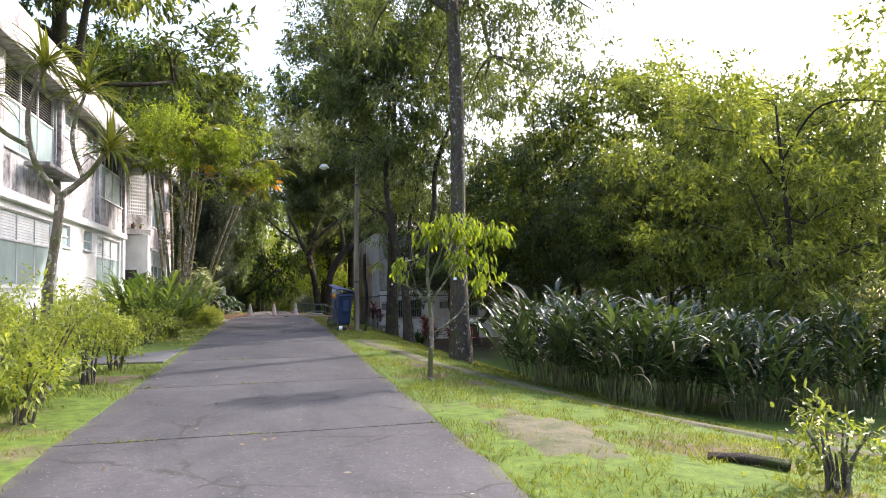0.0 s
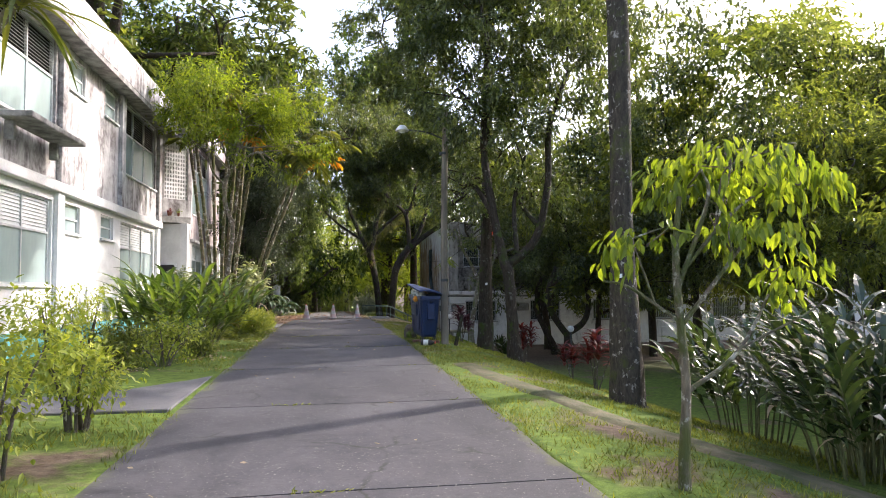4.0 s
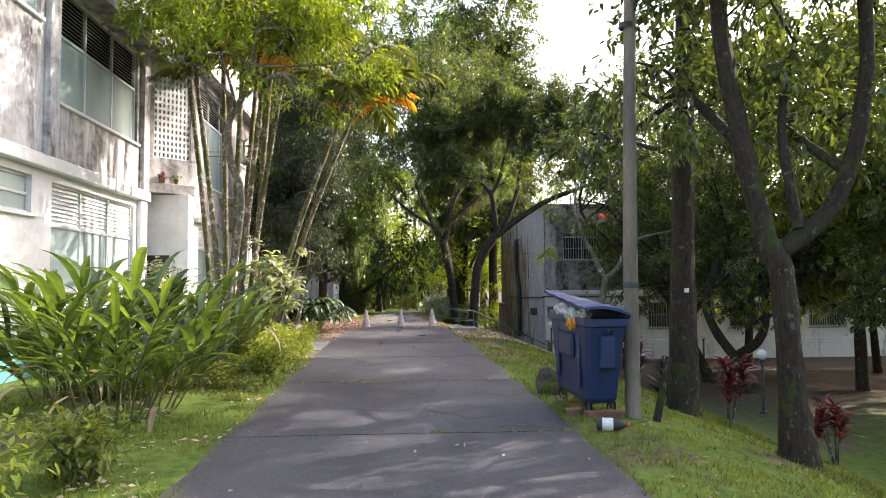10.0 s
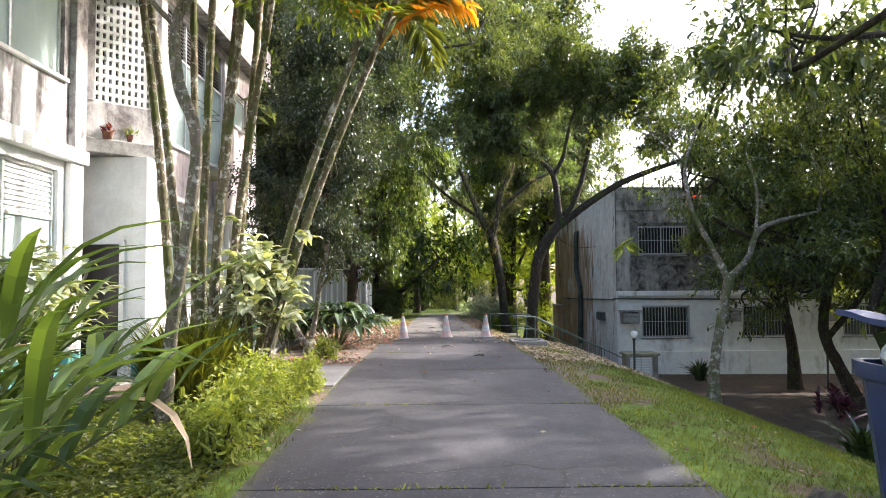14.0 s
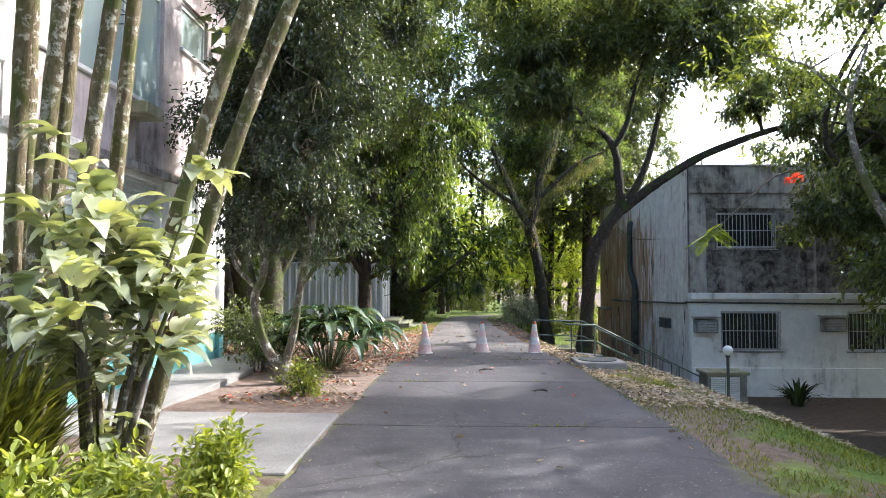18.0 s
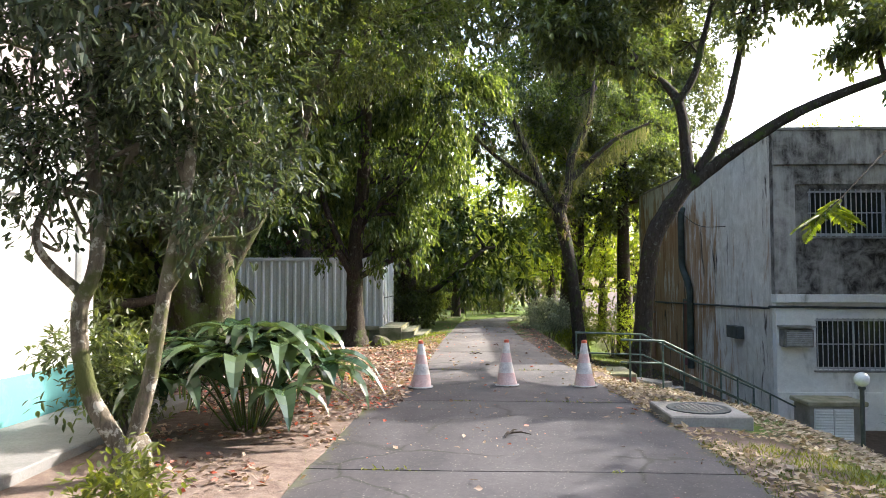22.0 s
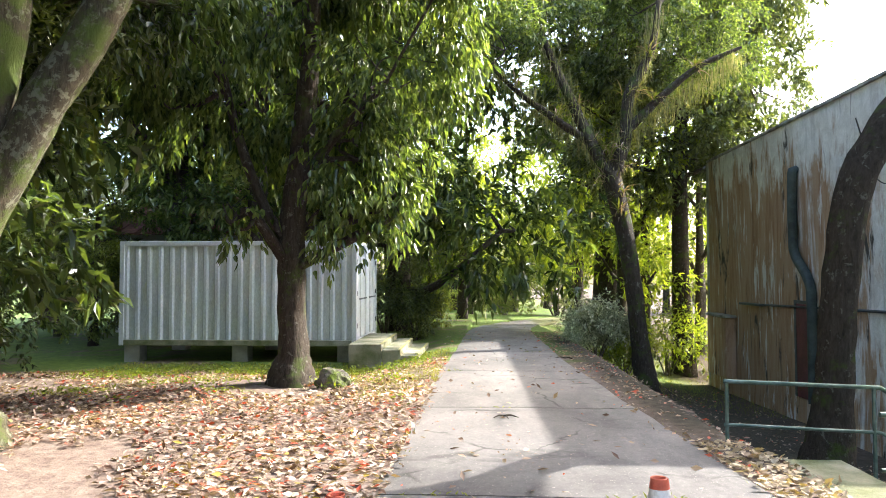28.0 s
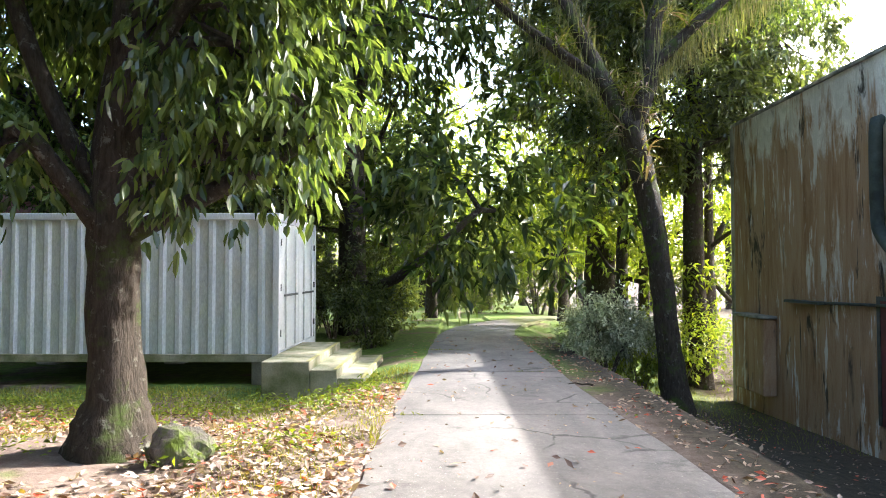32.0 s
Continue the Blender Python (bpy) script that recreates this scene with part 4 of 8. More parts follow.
def build_A():
    G0, G1 = 0.0, 3.62
    low = [(17.6, 1.63, 21.5, 3.44), (22.17, 2.82, 23.2, 3.47), (24.69, 2.86, 25.75, 3.48), (26.4, 1.63, 30.1, 3.46), (9.0, 1.63, 12.6, 3.44), (13.3, 2.82, 14.3, 3.47), (15.8, 2.82, 16.8, 3.47)]
    up = [(17.6, 4.87, 21.5, 6.93), (22.25, 6.1, 23.3, 6.86), (24.8, 6.1, 25.85, 6.88), (26.42, 4.87, 30.15, 6.93), (9.0, 4.87, 12.6, 6.93)]
    wall_x("wall_lower", WX, 2.0, 30.66, -0.3, G1, low, "wall_white", bldA)
    wall_x("wall_upper", WX + 0.03, 2.0, 30.66, 3.84, 6.98, up, "wall_upper", bldA, 0.26)
    part("ledge", boxes((WX - 0.25, 2.0, 3.62, WX + 0.16, 30.72, 3.84), bevel=0.015), "trim", bldA, "white concrete ledge between the storeys")
    for y in (21.58, 30.28):
        part("pilaster", boxes((WX, y, -0.2, WX + 0.10, y + 0.38, 3.62), bevel=0.01), "wall_white", bldA)
    for y in (17.0, 21.62, 26.0, 30.3):
        part("upper_pilaster", boxes((WX + 0.03, y, 3.84, WX + 0.14, y + 0.34, 6.98), bevel=0.01), "wall_upper", bldA)
    for y0, z0, y1, z1 in low:
        big = y1 - y0 > 2
        window_x(WX, y0, y1, z0, z1, bldA, 3 if big else 1, 2.73 if big else (z0 + z1) / 2, "blind" if big else None)
    for y0, z0, y1, z1 in up:
        big = y1 - y0 > 2
        window_x(WX + 0.03, y0, y1, z0, z1, bldA, 3 if big else 1, 6.08 if big else (z0 + z1) / 2, "louver" if big else None)
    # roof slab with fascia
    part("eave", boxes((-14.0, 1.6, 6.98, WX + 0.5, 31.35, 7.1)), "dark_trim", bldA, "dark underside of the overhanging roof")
    part("fascia", boxes((WX + 0.35, 1.6, 7.1, WX + 0.5, 31.35, 7.95), bevel=0.02), "wall_upper", bldA, "stained white roof fascia")
    part("roof", boxes((-14.0, 1.6, 7.1, WX + 0.35, 31.35, 7.3)), "concrete", bldA)
    # closing walls
    part("wall_back", boxes((-14.2, 2.0, -0.3, -13.98, 38.15, 6.98)), "wall_upper", bldA)
    part("wall_end", boxes((-13.98, 2.0, -0.3, WX - 0.23, 2.2, 6.98)), "wall_upper", bldA)
    part("floor_slab", boxes((-13.97, 2.2, 3.4, WX - 0.27, 30.6, 3.6)), "concrete", bldA)
    # recessed entrance under the projecting block
    part("recess_wall", boxes((-9.3, 30.66, 0.2, -9.1, 34.0, 3.9)), "wall_low", bldA)
    part("recess_side", boxes((-9.1, 30.46, 0.2, WX - 0.23, 30.64, 3.62)), "wall_low", bldA)
    part("recess_return", boxes((-9.1, 31.2, 0.1, -5.421, 31.35, 3.85)), "wall_low", bldA)
    part("door", boxes((-6.28, 31.155, 0.26, -5.62, 31.199, 2.4), bevel=0.01), "door_dark", bldA, "dark brown entrance door")
    part("door_frame", boxes((-6.36, 31.14, 0.26, -6.285, 31.199, 2.48), (-5.615, 31.14, 0.26, -5.54, 31.199, 2.48), (-6.285, 31.14, 2.405, -5.615, 31.199, 2.48)), "trim", bldA)
    # projecting second block
    X2 = -5.2
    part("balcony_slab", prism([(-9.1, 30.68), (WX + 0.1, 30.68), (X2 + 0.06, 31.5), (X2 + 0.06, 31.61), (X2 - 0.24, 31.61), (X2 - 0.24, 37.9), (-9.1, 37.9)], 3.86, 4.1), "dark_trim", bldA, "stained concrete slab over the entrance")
    low2 = [(32.05, 1.69, 35.4, 3.16), (36.0, 2.62, 36.95, 3.18)]
    wall_x("block_wall_lower", X2, 31.2, 38.15, -0.2, 3.3, low2, "wall_white", bldA)
    part("block_corner", boxes((X2 - 0.22, 31.2, 3.3, X2, 31.61, 3.86)), "wall_white", bldA)
    part("ledge", boxes((X2 - 0.01, 31.64, 3.23, X2 + 0.12, 38.15, 3.35), bevel=0.015), "wall_upper", bldA, "weathered plaster ledge with dark drips")
    part("bracket", boxes((X2 + 0.03, 33.95, 3.93, X2 + 0.42, 34.5, 4.1), bevel=0.015), "moss_concrete", bldA, "stained concrete bracket under the window")
    window_x(X2, *[low2[0][i] for i in (0, 2, 1, 3)], bldA, 3, 2.62, "blind")
    window_x(X2, *[low2[1][i] for i in (0, 2, 1, 3)], bldA, 1, 2.92, None)
    part("pilaster", boxes((X2, 35.48, -0.1, X2 + 0.10, 35.8, 3.22), bevel=0.01), "wall_white", bldA)
    part("pilaster", boxes((X2, 37.9, -0.1, X2 + 0.08, 38.15, 3.22), bevel=0.01), "wall_white", bldA)
    up2 = [(31.95, 4.28, 35.35, 6.85), (36.0, 5.5, 37.2, 6.35)]
    wall_x("block_wall_upper", X2 + 0.02, 31.62, 38.15, 3.3, 7.0, up2, "wall_pink", bldA)
    window_x(X2 + 0.02, *[up2[0][i] for i in (0, 2, 1, 3)], bldA, 3, 6.0, "louver")
    window_x(X2 + 0.02, *[up2[1][i] for i in (0, 2, 1, 3)], bldA, 1, 6.25, None)
    part("block_side", boxes((-9.1, 32.2, 4.1, -6.3, 32.4, 7.0)), "door_dark", bldA)
    part("block_end", boxes((-13.97, 37.95, -0.2, X2 - 0.21, 38.15, 7.0)), "wall_low", bldA)
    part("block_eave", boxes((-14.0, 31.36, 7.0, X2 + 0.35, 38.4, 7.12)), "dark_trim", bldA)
    part("block_fascia", boxes((X2 + 0.2, 31.36, 7.12, X2 + 0.35, 38.4, 7.95), bevel=0.02), "wall_pink", bldA)
    part("block_roof", boxes((-14.0, 31.36, 7.12, X2 + 0.2, 38.4, 7.3)), "concrete", bldA)
    # lattice panel of pierced blocks
    p0, p1 = Vector((WX + 0.02, 30.72, 0)), Vector((X2 + 0.03, 31.60, 0))
    u = (p1 - p0).normalized()
    ang = math.atan2(u.y, u.x)
    L = (p1 - p0).length

    def slab_at(a, b, z0, z1, th=0.09):
        c = p0 + u * ((a + b) / 2)
        return Matrix.LocRotScale((c.x, c.y, (z0 + z1) / 2), Euler((0, 0, ang)), (b - a, th, z1 - z0))
    bm = bmesh.new()
    bmesh.ops.create_cube(bm, size=1, matrix=slab_at(0.0, L, 4.1, 4.7))
    part("parapet", bm, "wall_upper", bldA)
    bm = bmesh.new()
    bmesh.ops.create_cube(bm, size=1, matrix=slab_at(0.0, L, 6.75, 7.0))
    part("eave_beam", bm, "wall_upper", bldA)
    for a in (0.0, L - 0.16):
        bm = bmesh.new()
        bmesh.ops.create_cube(bm, size=1, matrix=slab_at(a, a + 0.16, 4.7, 6.75, 0.14))
        part("lattice_post", bm, "wall_upper", bldA)
    bm = bmesh.new()
    n, m = 9, 14
    for i in range(n + 1):
        a = 0.16 + (L - 0.32) * i / n
        bmesh.ops.create_cube(bm, size=1, matrix=slab_at(a - 0.028, a + 0.028, 4.7, 6.75, 0.08))
    for j in range(m + 1):
        z = 4.7 + 2.05 * j / m
        bmesh.ops.create_cube(bm, size=1, matrix=slab_at(0.16, L - 0.16, z - 0.03, z + 0.03, 0.076))
    part("lattice", bm, "trim", bldA, "white pierced-block screen")
    for y, m in ((30.95, "leaf_red"), (31.25, "leaf_bright")):
        rg = np.random.default_rng(int(y * 10))
        x = -5.75 + (y - 30.95) * 0.7
        pot = empty("potted_plant", x, y, 4.1, "small potted plant on the slab edge", "potted plant", "pots on the slab")
        v, f = lathe([(0.05, 4.1), (0.07, 4.11), (0.085, 4.22), (0.09, 4.225), (0.07, 4.21), (0.0, 4.20)], 14, (x, y))
        raw("pot", v, f, "tile_roof", pot, smooth=True)
        v, f = leaves(np.array([[x, y, 4.22]] * 40) + rg.normal(size=(40, 3)) * 0.03, unit(40, rg) * [1, 1, .6] + [0, 0, .7], unit(40, rg), .13, .04, rg=rg)
        raw("foliage", v, f, m, pot)


build_A()


# ---- grey building on the lower ground ----
GX, GY = 7.1, 48.1
bldG = empty("grey_building", 20, 54, -1.6, "two-storey building of blackened rain-stained plaster with barred windows", "building")


def wall_y(name, y, x0, x1, z0, z1, holes, mat, parent, thick=0.22):
    """Wall along x facing -y at y, with holes (x0, z0, x1, z1)."""
    ob = wall_x(name, 0, x0, x1, z0, z1, holes, mat, parent, thick, side=1)
    me = ob.data
    co = np.zeros(len(me.vertices) * 3, dtype=np.float32)
    me.vertices.foreach_get("co", co)
    co = co.reshape(-1, 3)
    co = np.stack([co[:, 1], y + co[:, 0], co[:, 2]], 1)
    me.vertices.foreach_set("co", co.ravel())
    me.update()
    bm = bmesh.new()
    bm.from_mesh(me)
    bmesh.ops.recalc_face_normals(bm, faces=bm.faces)
    bm.to_mesh(me)
    bm.free()
    return ob


def barred_window(y, x0, x1, z0, z1, parent):
    w = empty("window", (x0 + x1) / 2, y, z0, "", "")
    w.parent = parent
    w.matrix_parent_inverse = parent.matrix_world.inverted()
    for key in ("label", "category"):
        if key in w:
            del w[key]
    bpy.context.view_layer.update()
    t = 0.05
    n = 2
    bars = [(x0, y + 0.08, z0, x1, y + 0.13, z0 + t), (x0, y + 0.08, z1 - t, x1, y + 0.13, z1), (x0, y + 0.08, z0 + t, x0 + t, y + 0.13, z1 - t), (x1 - t, y + 0.08, z0 + t, x1, y + 0.13, z1 - t), ((x0 + x1) / 2 - t / 2, y + 0.084, z0 + t, (x0 + x1) / 2 + t / 2, y + 0.126, z1 - t)]
    part("frame", boxes(*bars), "iron", w)
    part("pane", boxes((x0 + t, y + 0.1, z0 + t, (x0 + x1) / 2 - t / 2, y + 0.108, z1 - t)), "pane_dark", w)
    part("pane", boxes(((x0 + x1) / 2 + t / 2, y + 0.1, z0 + t, x1 - t, y + 0.108, z1 - t)), "pane_dark", w)
    k = max(6, int((x1 - x0) / 0.125))
    for i in range(k + 1):
        x = x0 + 0.02 + (x1 - x0 - 0.04) * i / k
        part("bar", boxes((x - 0.009, y - 0.05, z0 - 0.02, x + 0.009, y - 0.032, z1 + 0.02)), "iron", w)
    for z in (z0 + 0.05, (z0 + z1) / 2, z1 - 0.05):
        part("crossbar", boxes((x0 - 0.03, y - 0.03, z - 0.012, x1 + 0.03, y - 0.012, z + 0.012)), "iron", w)
    part("sill", boxes((x0 - 0.06, y - 0.06, z0 - 0.07, x1 + 0.06, y + 0.06, z0 - 0.021), bevel=0.008), "dark_trim", w)


def ac_unit(y, x, z, parent):
    a = empty("air_conditioner", x, y, z, "", "")
    a.parent = parent
    a.matrix_parent_inverse = parent.matrix_world.inverted()
    for key in ("label", "category"):
        if key in a:
            del a[key]
    bpy.context.view_layer.update()
    part("case", boxes((x - 0.36, y - 0.32, z, x + 0.36, y + 0.02, z + 0.44), bevel=0.02), "dark_trim", a)
    part("grille", boxes(*[(x - 0.31, y - 0.335, z + 0.05 + 0.05 * i, x + 0.31, y - 0.322, z + 0.075 + 0.05 * i) for i in range(7)]), "iron", a)
    part("canopy", boxes((x - 0.42, y - 0.4, z + 0.5, x + 0.42, y, z + 0.53)), "dark_trim", a)


def build_G():
    W = 46.0
    lowz = (-0.58, 0.70)
    upz = (2.80, 3.97)
    xs = [8.08 + 4.15 * i for i in range(9)]
    low = [(x, lowz[0], x + 1.95, lowz[1]) for x in xs]
    up = [(x - 0.1, upz[0], x + 1.85, upz[1]) for x in xs]
    wall_y("wall_lower", GY, GX, W, -3.0, 1.1, low, "wall_low", bldG)
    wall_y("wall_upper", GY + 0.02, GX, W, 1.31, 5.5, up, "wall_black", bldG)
    part("ledge", boxes((GX - 0.03, GY - 0.14, 1.1, W, GY + 0.22, 1.31), bevel=0.015), "wall_low", bldG, "white ledge between the storeys")
    part("plinth", boxes((GX - 0.02, GY - 0.06, -3.0, W, GY - 0.002, -1.15), bevel=0.01), "wall_low", bldG)
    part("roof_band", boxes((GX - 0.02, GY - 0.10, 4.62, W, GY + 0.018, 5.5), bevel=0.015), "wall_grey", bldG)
    part("roof_cap", boxes((GX - 0.06, GY - 0.14, 5.5, W, GY + 0.4, 5.58), (GX - 0.06, GY + 0.4, 5.5, GX + 0.3, 62.4, 5.58), bevel=0.01), "dark_trim", bldG)
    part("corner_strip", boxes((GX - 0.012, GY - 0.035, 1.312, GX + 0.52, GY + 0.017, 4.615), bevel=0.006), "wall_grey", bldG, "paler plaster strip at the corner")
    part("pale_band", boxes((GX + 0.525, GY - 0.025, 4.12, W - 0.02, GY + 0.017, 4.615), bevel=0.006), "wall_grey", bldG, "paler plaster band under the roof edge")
    for i in range(8):
        part("pier", boxes((xs[i] + 2.85, GY - 0.03, 1.312, xs[i] + 3.15, GY + 0.017, 4.115), bevel=0.006), "wall_grey", bldG)
    for h in low:
        barred_window(GY, h[0], h[2], h[1], h[3], bldG)
    for h in up:
        barred_window(GY + 0.02, h[0], h[2], h[1], h[3], bldG)
    for x in xs:
        ac_unit(GY, x - 0.55, 0.0 if x < 9 else 0.05, bldG)
    ac_unit(GY + 0.02, xs[0] + 2.4, 3.0, bldG)
    part("end_wall", boxes((GX, GY + 0.24, -3.0, GX + 0.24, 62.35, 5.5)), "wall_end", bldG, "rust-streaked end wall with peeling plaster")
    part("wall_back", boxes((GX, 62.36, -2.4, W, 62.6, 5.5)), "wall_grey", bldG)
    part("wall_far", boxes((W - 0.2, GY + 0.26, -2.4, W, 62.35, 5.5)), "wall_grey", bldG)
    part("roof", boxes((GX + 0.25, GY + 0.3, 5.1, W - 0.2, 62.35, 5.3)), "concrete", bldG)
    part("floor_slab", boxes((GX + 0.25, GY + 0.3, 1.1, W - 0.21, 62.3, 1.3)), "concrete", bldG)


build_G()

# ---- things on the drive and around it ----
def place(ob, x, y, z, rz=0.0, rx=0.0, ry=0.0):
    ob.matrix_basis = pose(x, y, z, rx, ry, rz)
    return ob


def dumpster():
    d = empty("waste_bin", 0, 0, 0, "navy blue plastic wheeled waste bin with its lid propped by rubbish", "bin")
    # body: tapered, 1.2 wide (x), 0.85 deep (y)
    bm = bmesh.new()
    lev = [(.14, .46, .30), (.20, .50, .34), (.55, .545, .375), (1.02, .60, .42), (1.04, .64, .46), (1.12, .64, .46)]
    rings = []
    for z, hx, hy in lev:
        ring = []
        c = .07
        for sx, sy in ((-1, -1), (1, -1), (1, 1), (-1, 1)):
            pts = [(sx * hx, sy * (hy - c)), (sx * (hx - c), sy * hy)]
            if sx * sy > 0:
                pts = pts
            order = pts if (sx, sy) in ((-1, -1), (1, 1)) else pts[::-1]
            ring += [bm.verts.new((px, py, z)) for px, py in order]
        rings.append(ring)
    for a, b in zip(rings[:-1], rings[1:]):
        for i in range(8):
            bm.faces.new((a[i], a[(i + 1) % 8], b[(i + 1) % 8], b[i]))
    bm.faces.new(rings[0][::-1])
    inner = [bm.verts.new((v.co.x * .93, v.co.y * .9, 1.12)) for v in rings[-1]]
    low = [bm.verts.new((v.co.x * .85, v.co.y * .8, .75)) for v in rings[-1]]
    for i in range(8):
        bm.faces.new((rings[-1][i], rings[-1][(i + 1) % 8], inner[(i + 1) % 8], inner[i]))
        bm.faces.new((inner[i], inner[(i + 1) % 8], low[(i + 1) % 8], low[i]))
    bm.faces.new(low)
    part("body", bm, "bin", d)
    # ribs, lifting pockets, trunnions
    for x in (-.32, .32):
        part("rib", boxes((x - .05, -.425, .3, x + .05, -.385, 1.0), bevel=.012), "bin", d)
    part("front_pocket", boxes((-.22, -.475, .62, .22, -.39, .92), bevel=.03), "bin", d)
    for s in (-1, 1):
        part("side_pocket", boxes((s * .55, -.16, .55, s * .625, .16, .95), bevel=.025), "bin", d)
        v, f = tube_data([(s * .62, 0, .98), (s * .70, 0, .98)], .03, 10)
        raw("trunnion", v, f, "steel_dark", d, smooth=True)
    # wavy lid, propped open towards the front
    n, m = 24, 8
    v = []
    for top in (0, 1):
        for i in range(n + 1):
            for j in range(m + 1):
                x = -.655 + 1.31 * i / n
                t = j / m
                y = .46 - .98 * t
                bulge = .05 * math.sin(math.pi * t) + .018 * math.sin(i / n * math.pi * 9) * (1 if .05 < t < .95 else .3)
                z = 1.15 + t * (.07 + .14 * (.68 - x) / 1.36) + bulge + (.03 if top else 0)
                v.append((x, y, z))
    k = m + 1
    f = []
    off = (n + 1) * k
    for i in range(n):
        for j in range(m):
            q = i * k + j
            f.append((q, q + 1, q + k + 1, q + k))
            f.append((off + q, off + q + k, off + q + k + 1, off + q + 1))
    for i in range(n):
        for j in (0, m):
            q = i * k + j
            f.append((q, q + k, off + q + k, off + q) if j == 0 else (q, off + q, off + q + k, q + k))
    for j in range(m):
        for i in (0, n):
            q = i * k + j
            f.append((q, off + q, off + q + 1, q + 1) if i == 0 else (q, q + 1, off + q + 1, off + q))
    raw("lid", v, f, "lid", d, "faded wavy blue lid")
    v, f = tube_data([(-.6, .47, 1.14), (.6, .47, 1.14)], .022, 8)
    raw("hinge", v, f, "steel_dark", d, smooth=True)
    for x in (-.38, .38):
        for y in (-.26, .26):
            v, f = tube_data([(x - .025, y, .085), (x + .025, y, .085)], .085, 16)
            n0 = len(v)
            v = np.vstack([v, [(x - .025, y, .085)], [(x + .025, y, .085)]])
            f2 = [(n0, (j + 1) % 16, j, n0) for j in range(16)]
            w = raw("wheel", v, f, "rubber", d, "black rubber castor", True)
            part("hub", boxes((x - .03, y - .03, .055, x + .03, y + .03, .115), bevel=.01), "steel_dark", w)
            for q in (-.045, .03):
                part("fork", boxes((x + q, y - .03, .08, x + q + .015, y + .03, .17)), "steel_dark", d)
    return d


def crumple(name, c, r, mat, label, seed, cat="rubbish bag"):
    bm = bmesh.new()
    bmesh.ops.create_icosphere(bm, subdivisions=3, radius=1)
    for v in bm.verts:
        q = v.co * 2.3 + Vector((seed, 0, 0))
        v.co = Vector((v.co.x * r[0], v.co.y * r[1], v.co.z * r[2])) * (1 + .35 * noise.noise(q) + .16 * noise.noise(q * 3.1))
    ob = part(name, bm, mat, None)
    ob.location = c
    return tagged(ob, label, cat)


zb = gh(2.2, 21.6) + .03
wb = dumpster()
wb.matrix_basis = pose(2.09, 22.75, zb, 0, 1.5, -86) @ Matrix.Diagonal((1.22, .56, 1.0, 1.0))
crumple("rubbish_bag", (1.94, 22.5, zb + 1.13), (.15, .2, .10), "bag", "clear plastic bag of rubbish bulging from the bin", 1)
crumple("rubbish_bag", (1.95, 23.05, zb + 1.18), (.15, .24, .13), "bag", "knotted clear plastic bag under the propped lid", 2)
crumple("food_packet", (1.83, 22.38, zb + 1.03), (.06, .07, .07), "bag_orange", "orange food packet sticking out of the bin", 3, "packaging")

for x, y, a in ((2.02, 22.14, 12), (2.26, 22.2, -20), (1.84, 22.3, 40)):
    bk = part("brick", boxes((-.11, -.055, 0, .11, .055, .075), bevel=.006), "brick_red", None)
    bk.matrix_basis = pose(x, y, gh(x, y) - .01, 0, 0, a)
    tagged(bk, "chipped red brick chocking the waste bin", "brick", "bricks under the bin")


def bottle():
    b = empty("bottle", 0, 0, 0, "brown plastic bottle with a white label lying by the bin", "bottle")
    v, f = lathe([(0, 0), (.06, 0), (.065, .02), (.065, .2), (.05, .25), (.022, .29), (.022, .32), (0, .32)], 16)
    raw("body", v, f, "door_dark", b, smooth=True)
    v, f = lathe([(.066, .06), (.0665, .07), (.0665, .16), (.066, .17)], 16)
    raw("label_band", v, f, "white_card", b, "white paper label", True)
    v, f = lathe([(.024, .31), (.026, .312), (.026, .335), (0, .337)], 12)
    raw("cap", v, f, "cone_tip", b, smooth=True)
    return b


place(bottle(), 1.83, 21.4, gh(1.9, 21.4) + .075, 72, 90, 0)


def cone(label):
    c = empty("traffic_cone", 0, 0, 0, label, "traffic cone", "cones across the drive")
    rg = np.random.default_rng(5)
    bands = [(.0, .20, .163, .125, "cone_red"), (.20, .36, .125, .094, "cone_white"), (.36, .50, .094, .068, "cone_red"), (.50, .66, .068, .042, "cone_white"), (.66, .70, .042, .036, "cone_tip")]
    for z0, z1, r0, r1, m in bands:
        v, f = lathe([(r0, z0), ((r0 + r1) / 2 + .001, (z0 + z1) / 2), (r1, z1)], 24)
        v[:, 0] += .012 * np.sin(v[:, 2] * 5)
        if z0 == 0:
            low = v[:, 2] < .01
            v[low, 2] += .03 * np.maximum(0, np.sin(np.arctan2(v[low, 1], v[low, 0]) * 2 + 1)) ** 2
        raw("band", v, f, m, c, smooth=True)
    v, f = lathe([(.036, .70), (.033, .705), (.028, .70), (.030, .55)], 16)
    raw("tip", v, f, "cone_tip", c, "open broken red tip", smooth=True)
    v, f = lathe([(.155, .005), (.185, .006), (.19, .018), (.165, .026)], 24)
    raw("foot", v, f, "cone_white", c, "torn dirty foot", True)
    return c


c1 = place(cone("dirty red and white traffic cone with a torn foot"), -1.38, 40.62, gp(40.62) + .002, 20)
c2 = copy_thing(c1, pose(-.06, 40.9, gp(40.9) + .002, 2, 0, 200))
c3 = copy_thing(c1, pose(1.13, 40.85, gp(40.85) + .002, 0, 1.5, 110))
tagged(c2, "bleached traffic cone with a hole broken in its foot")


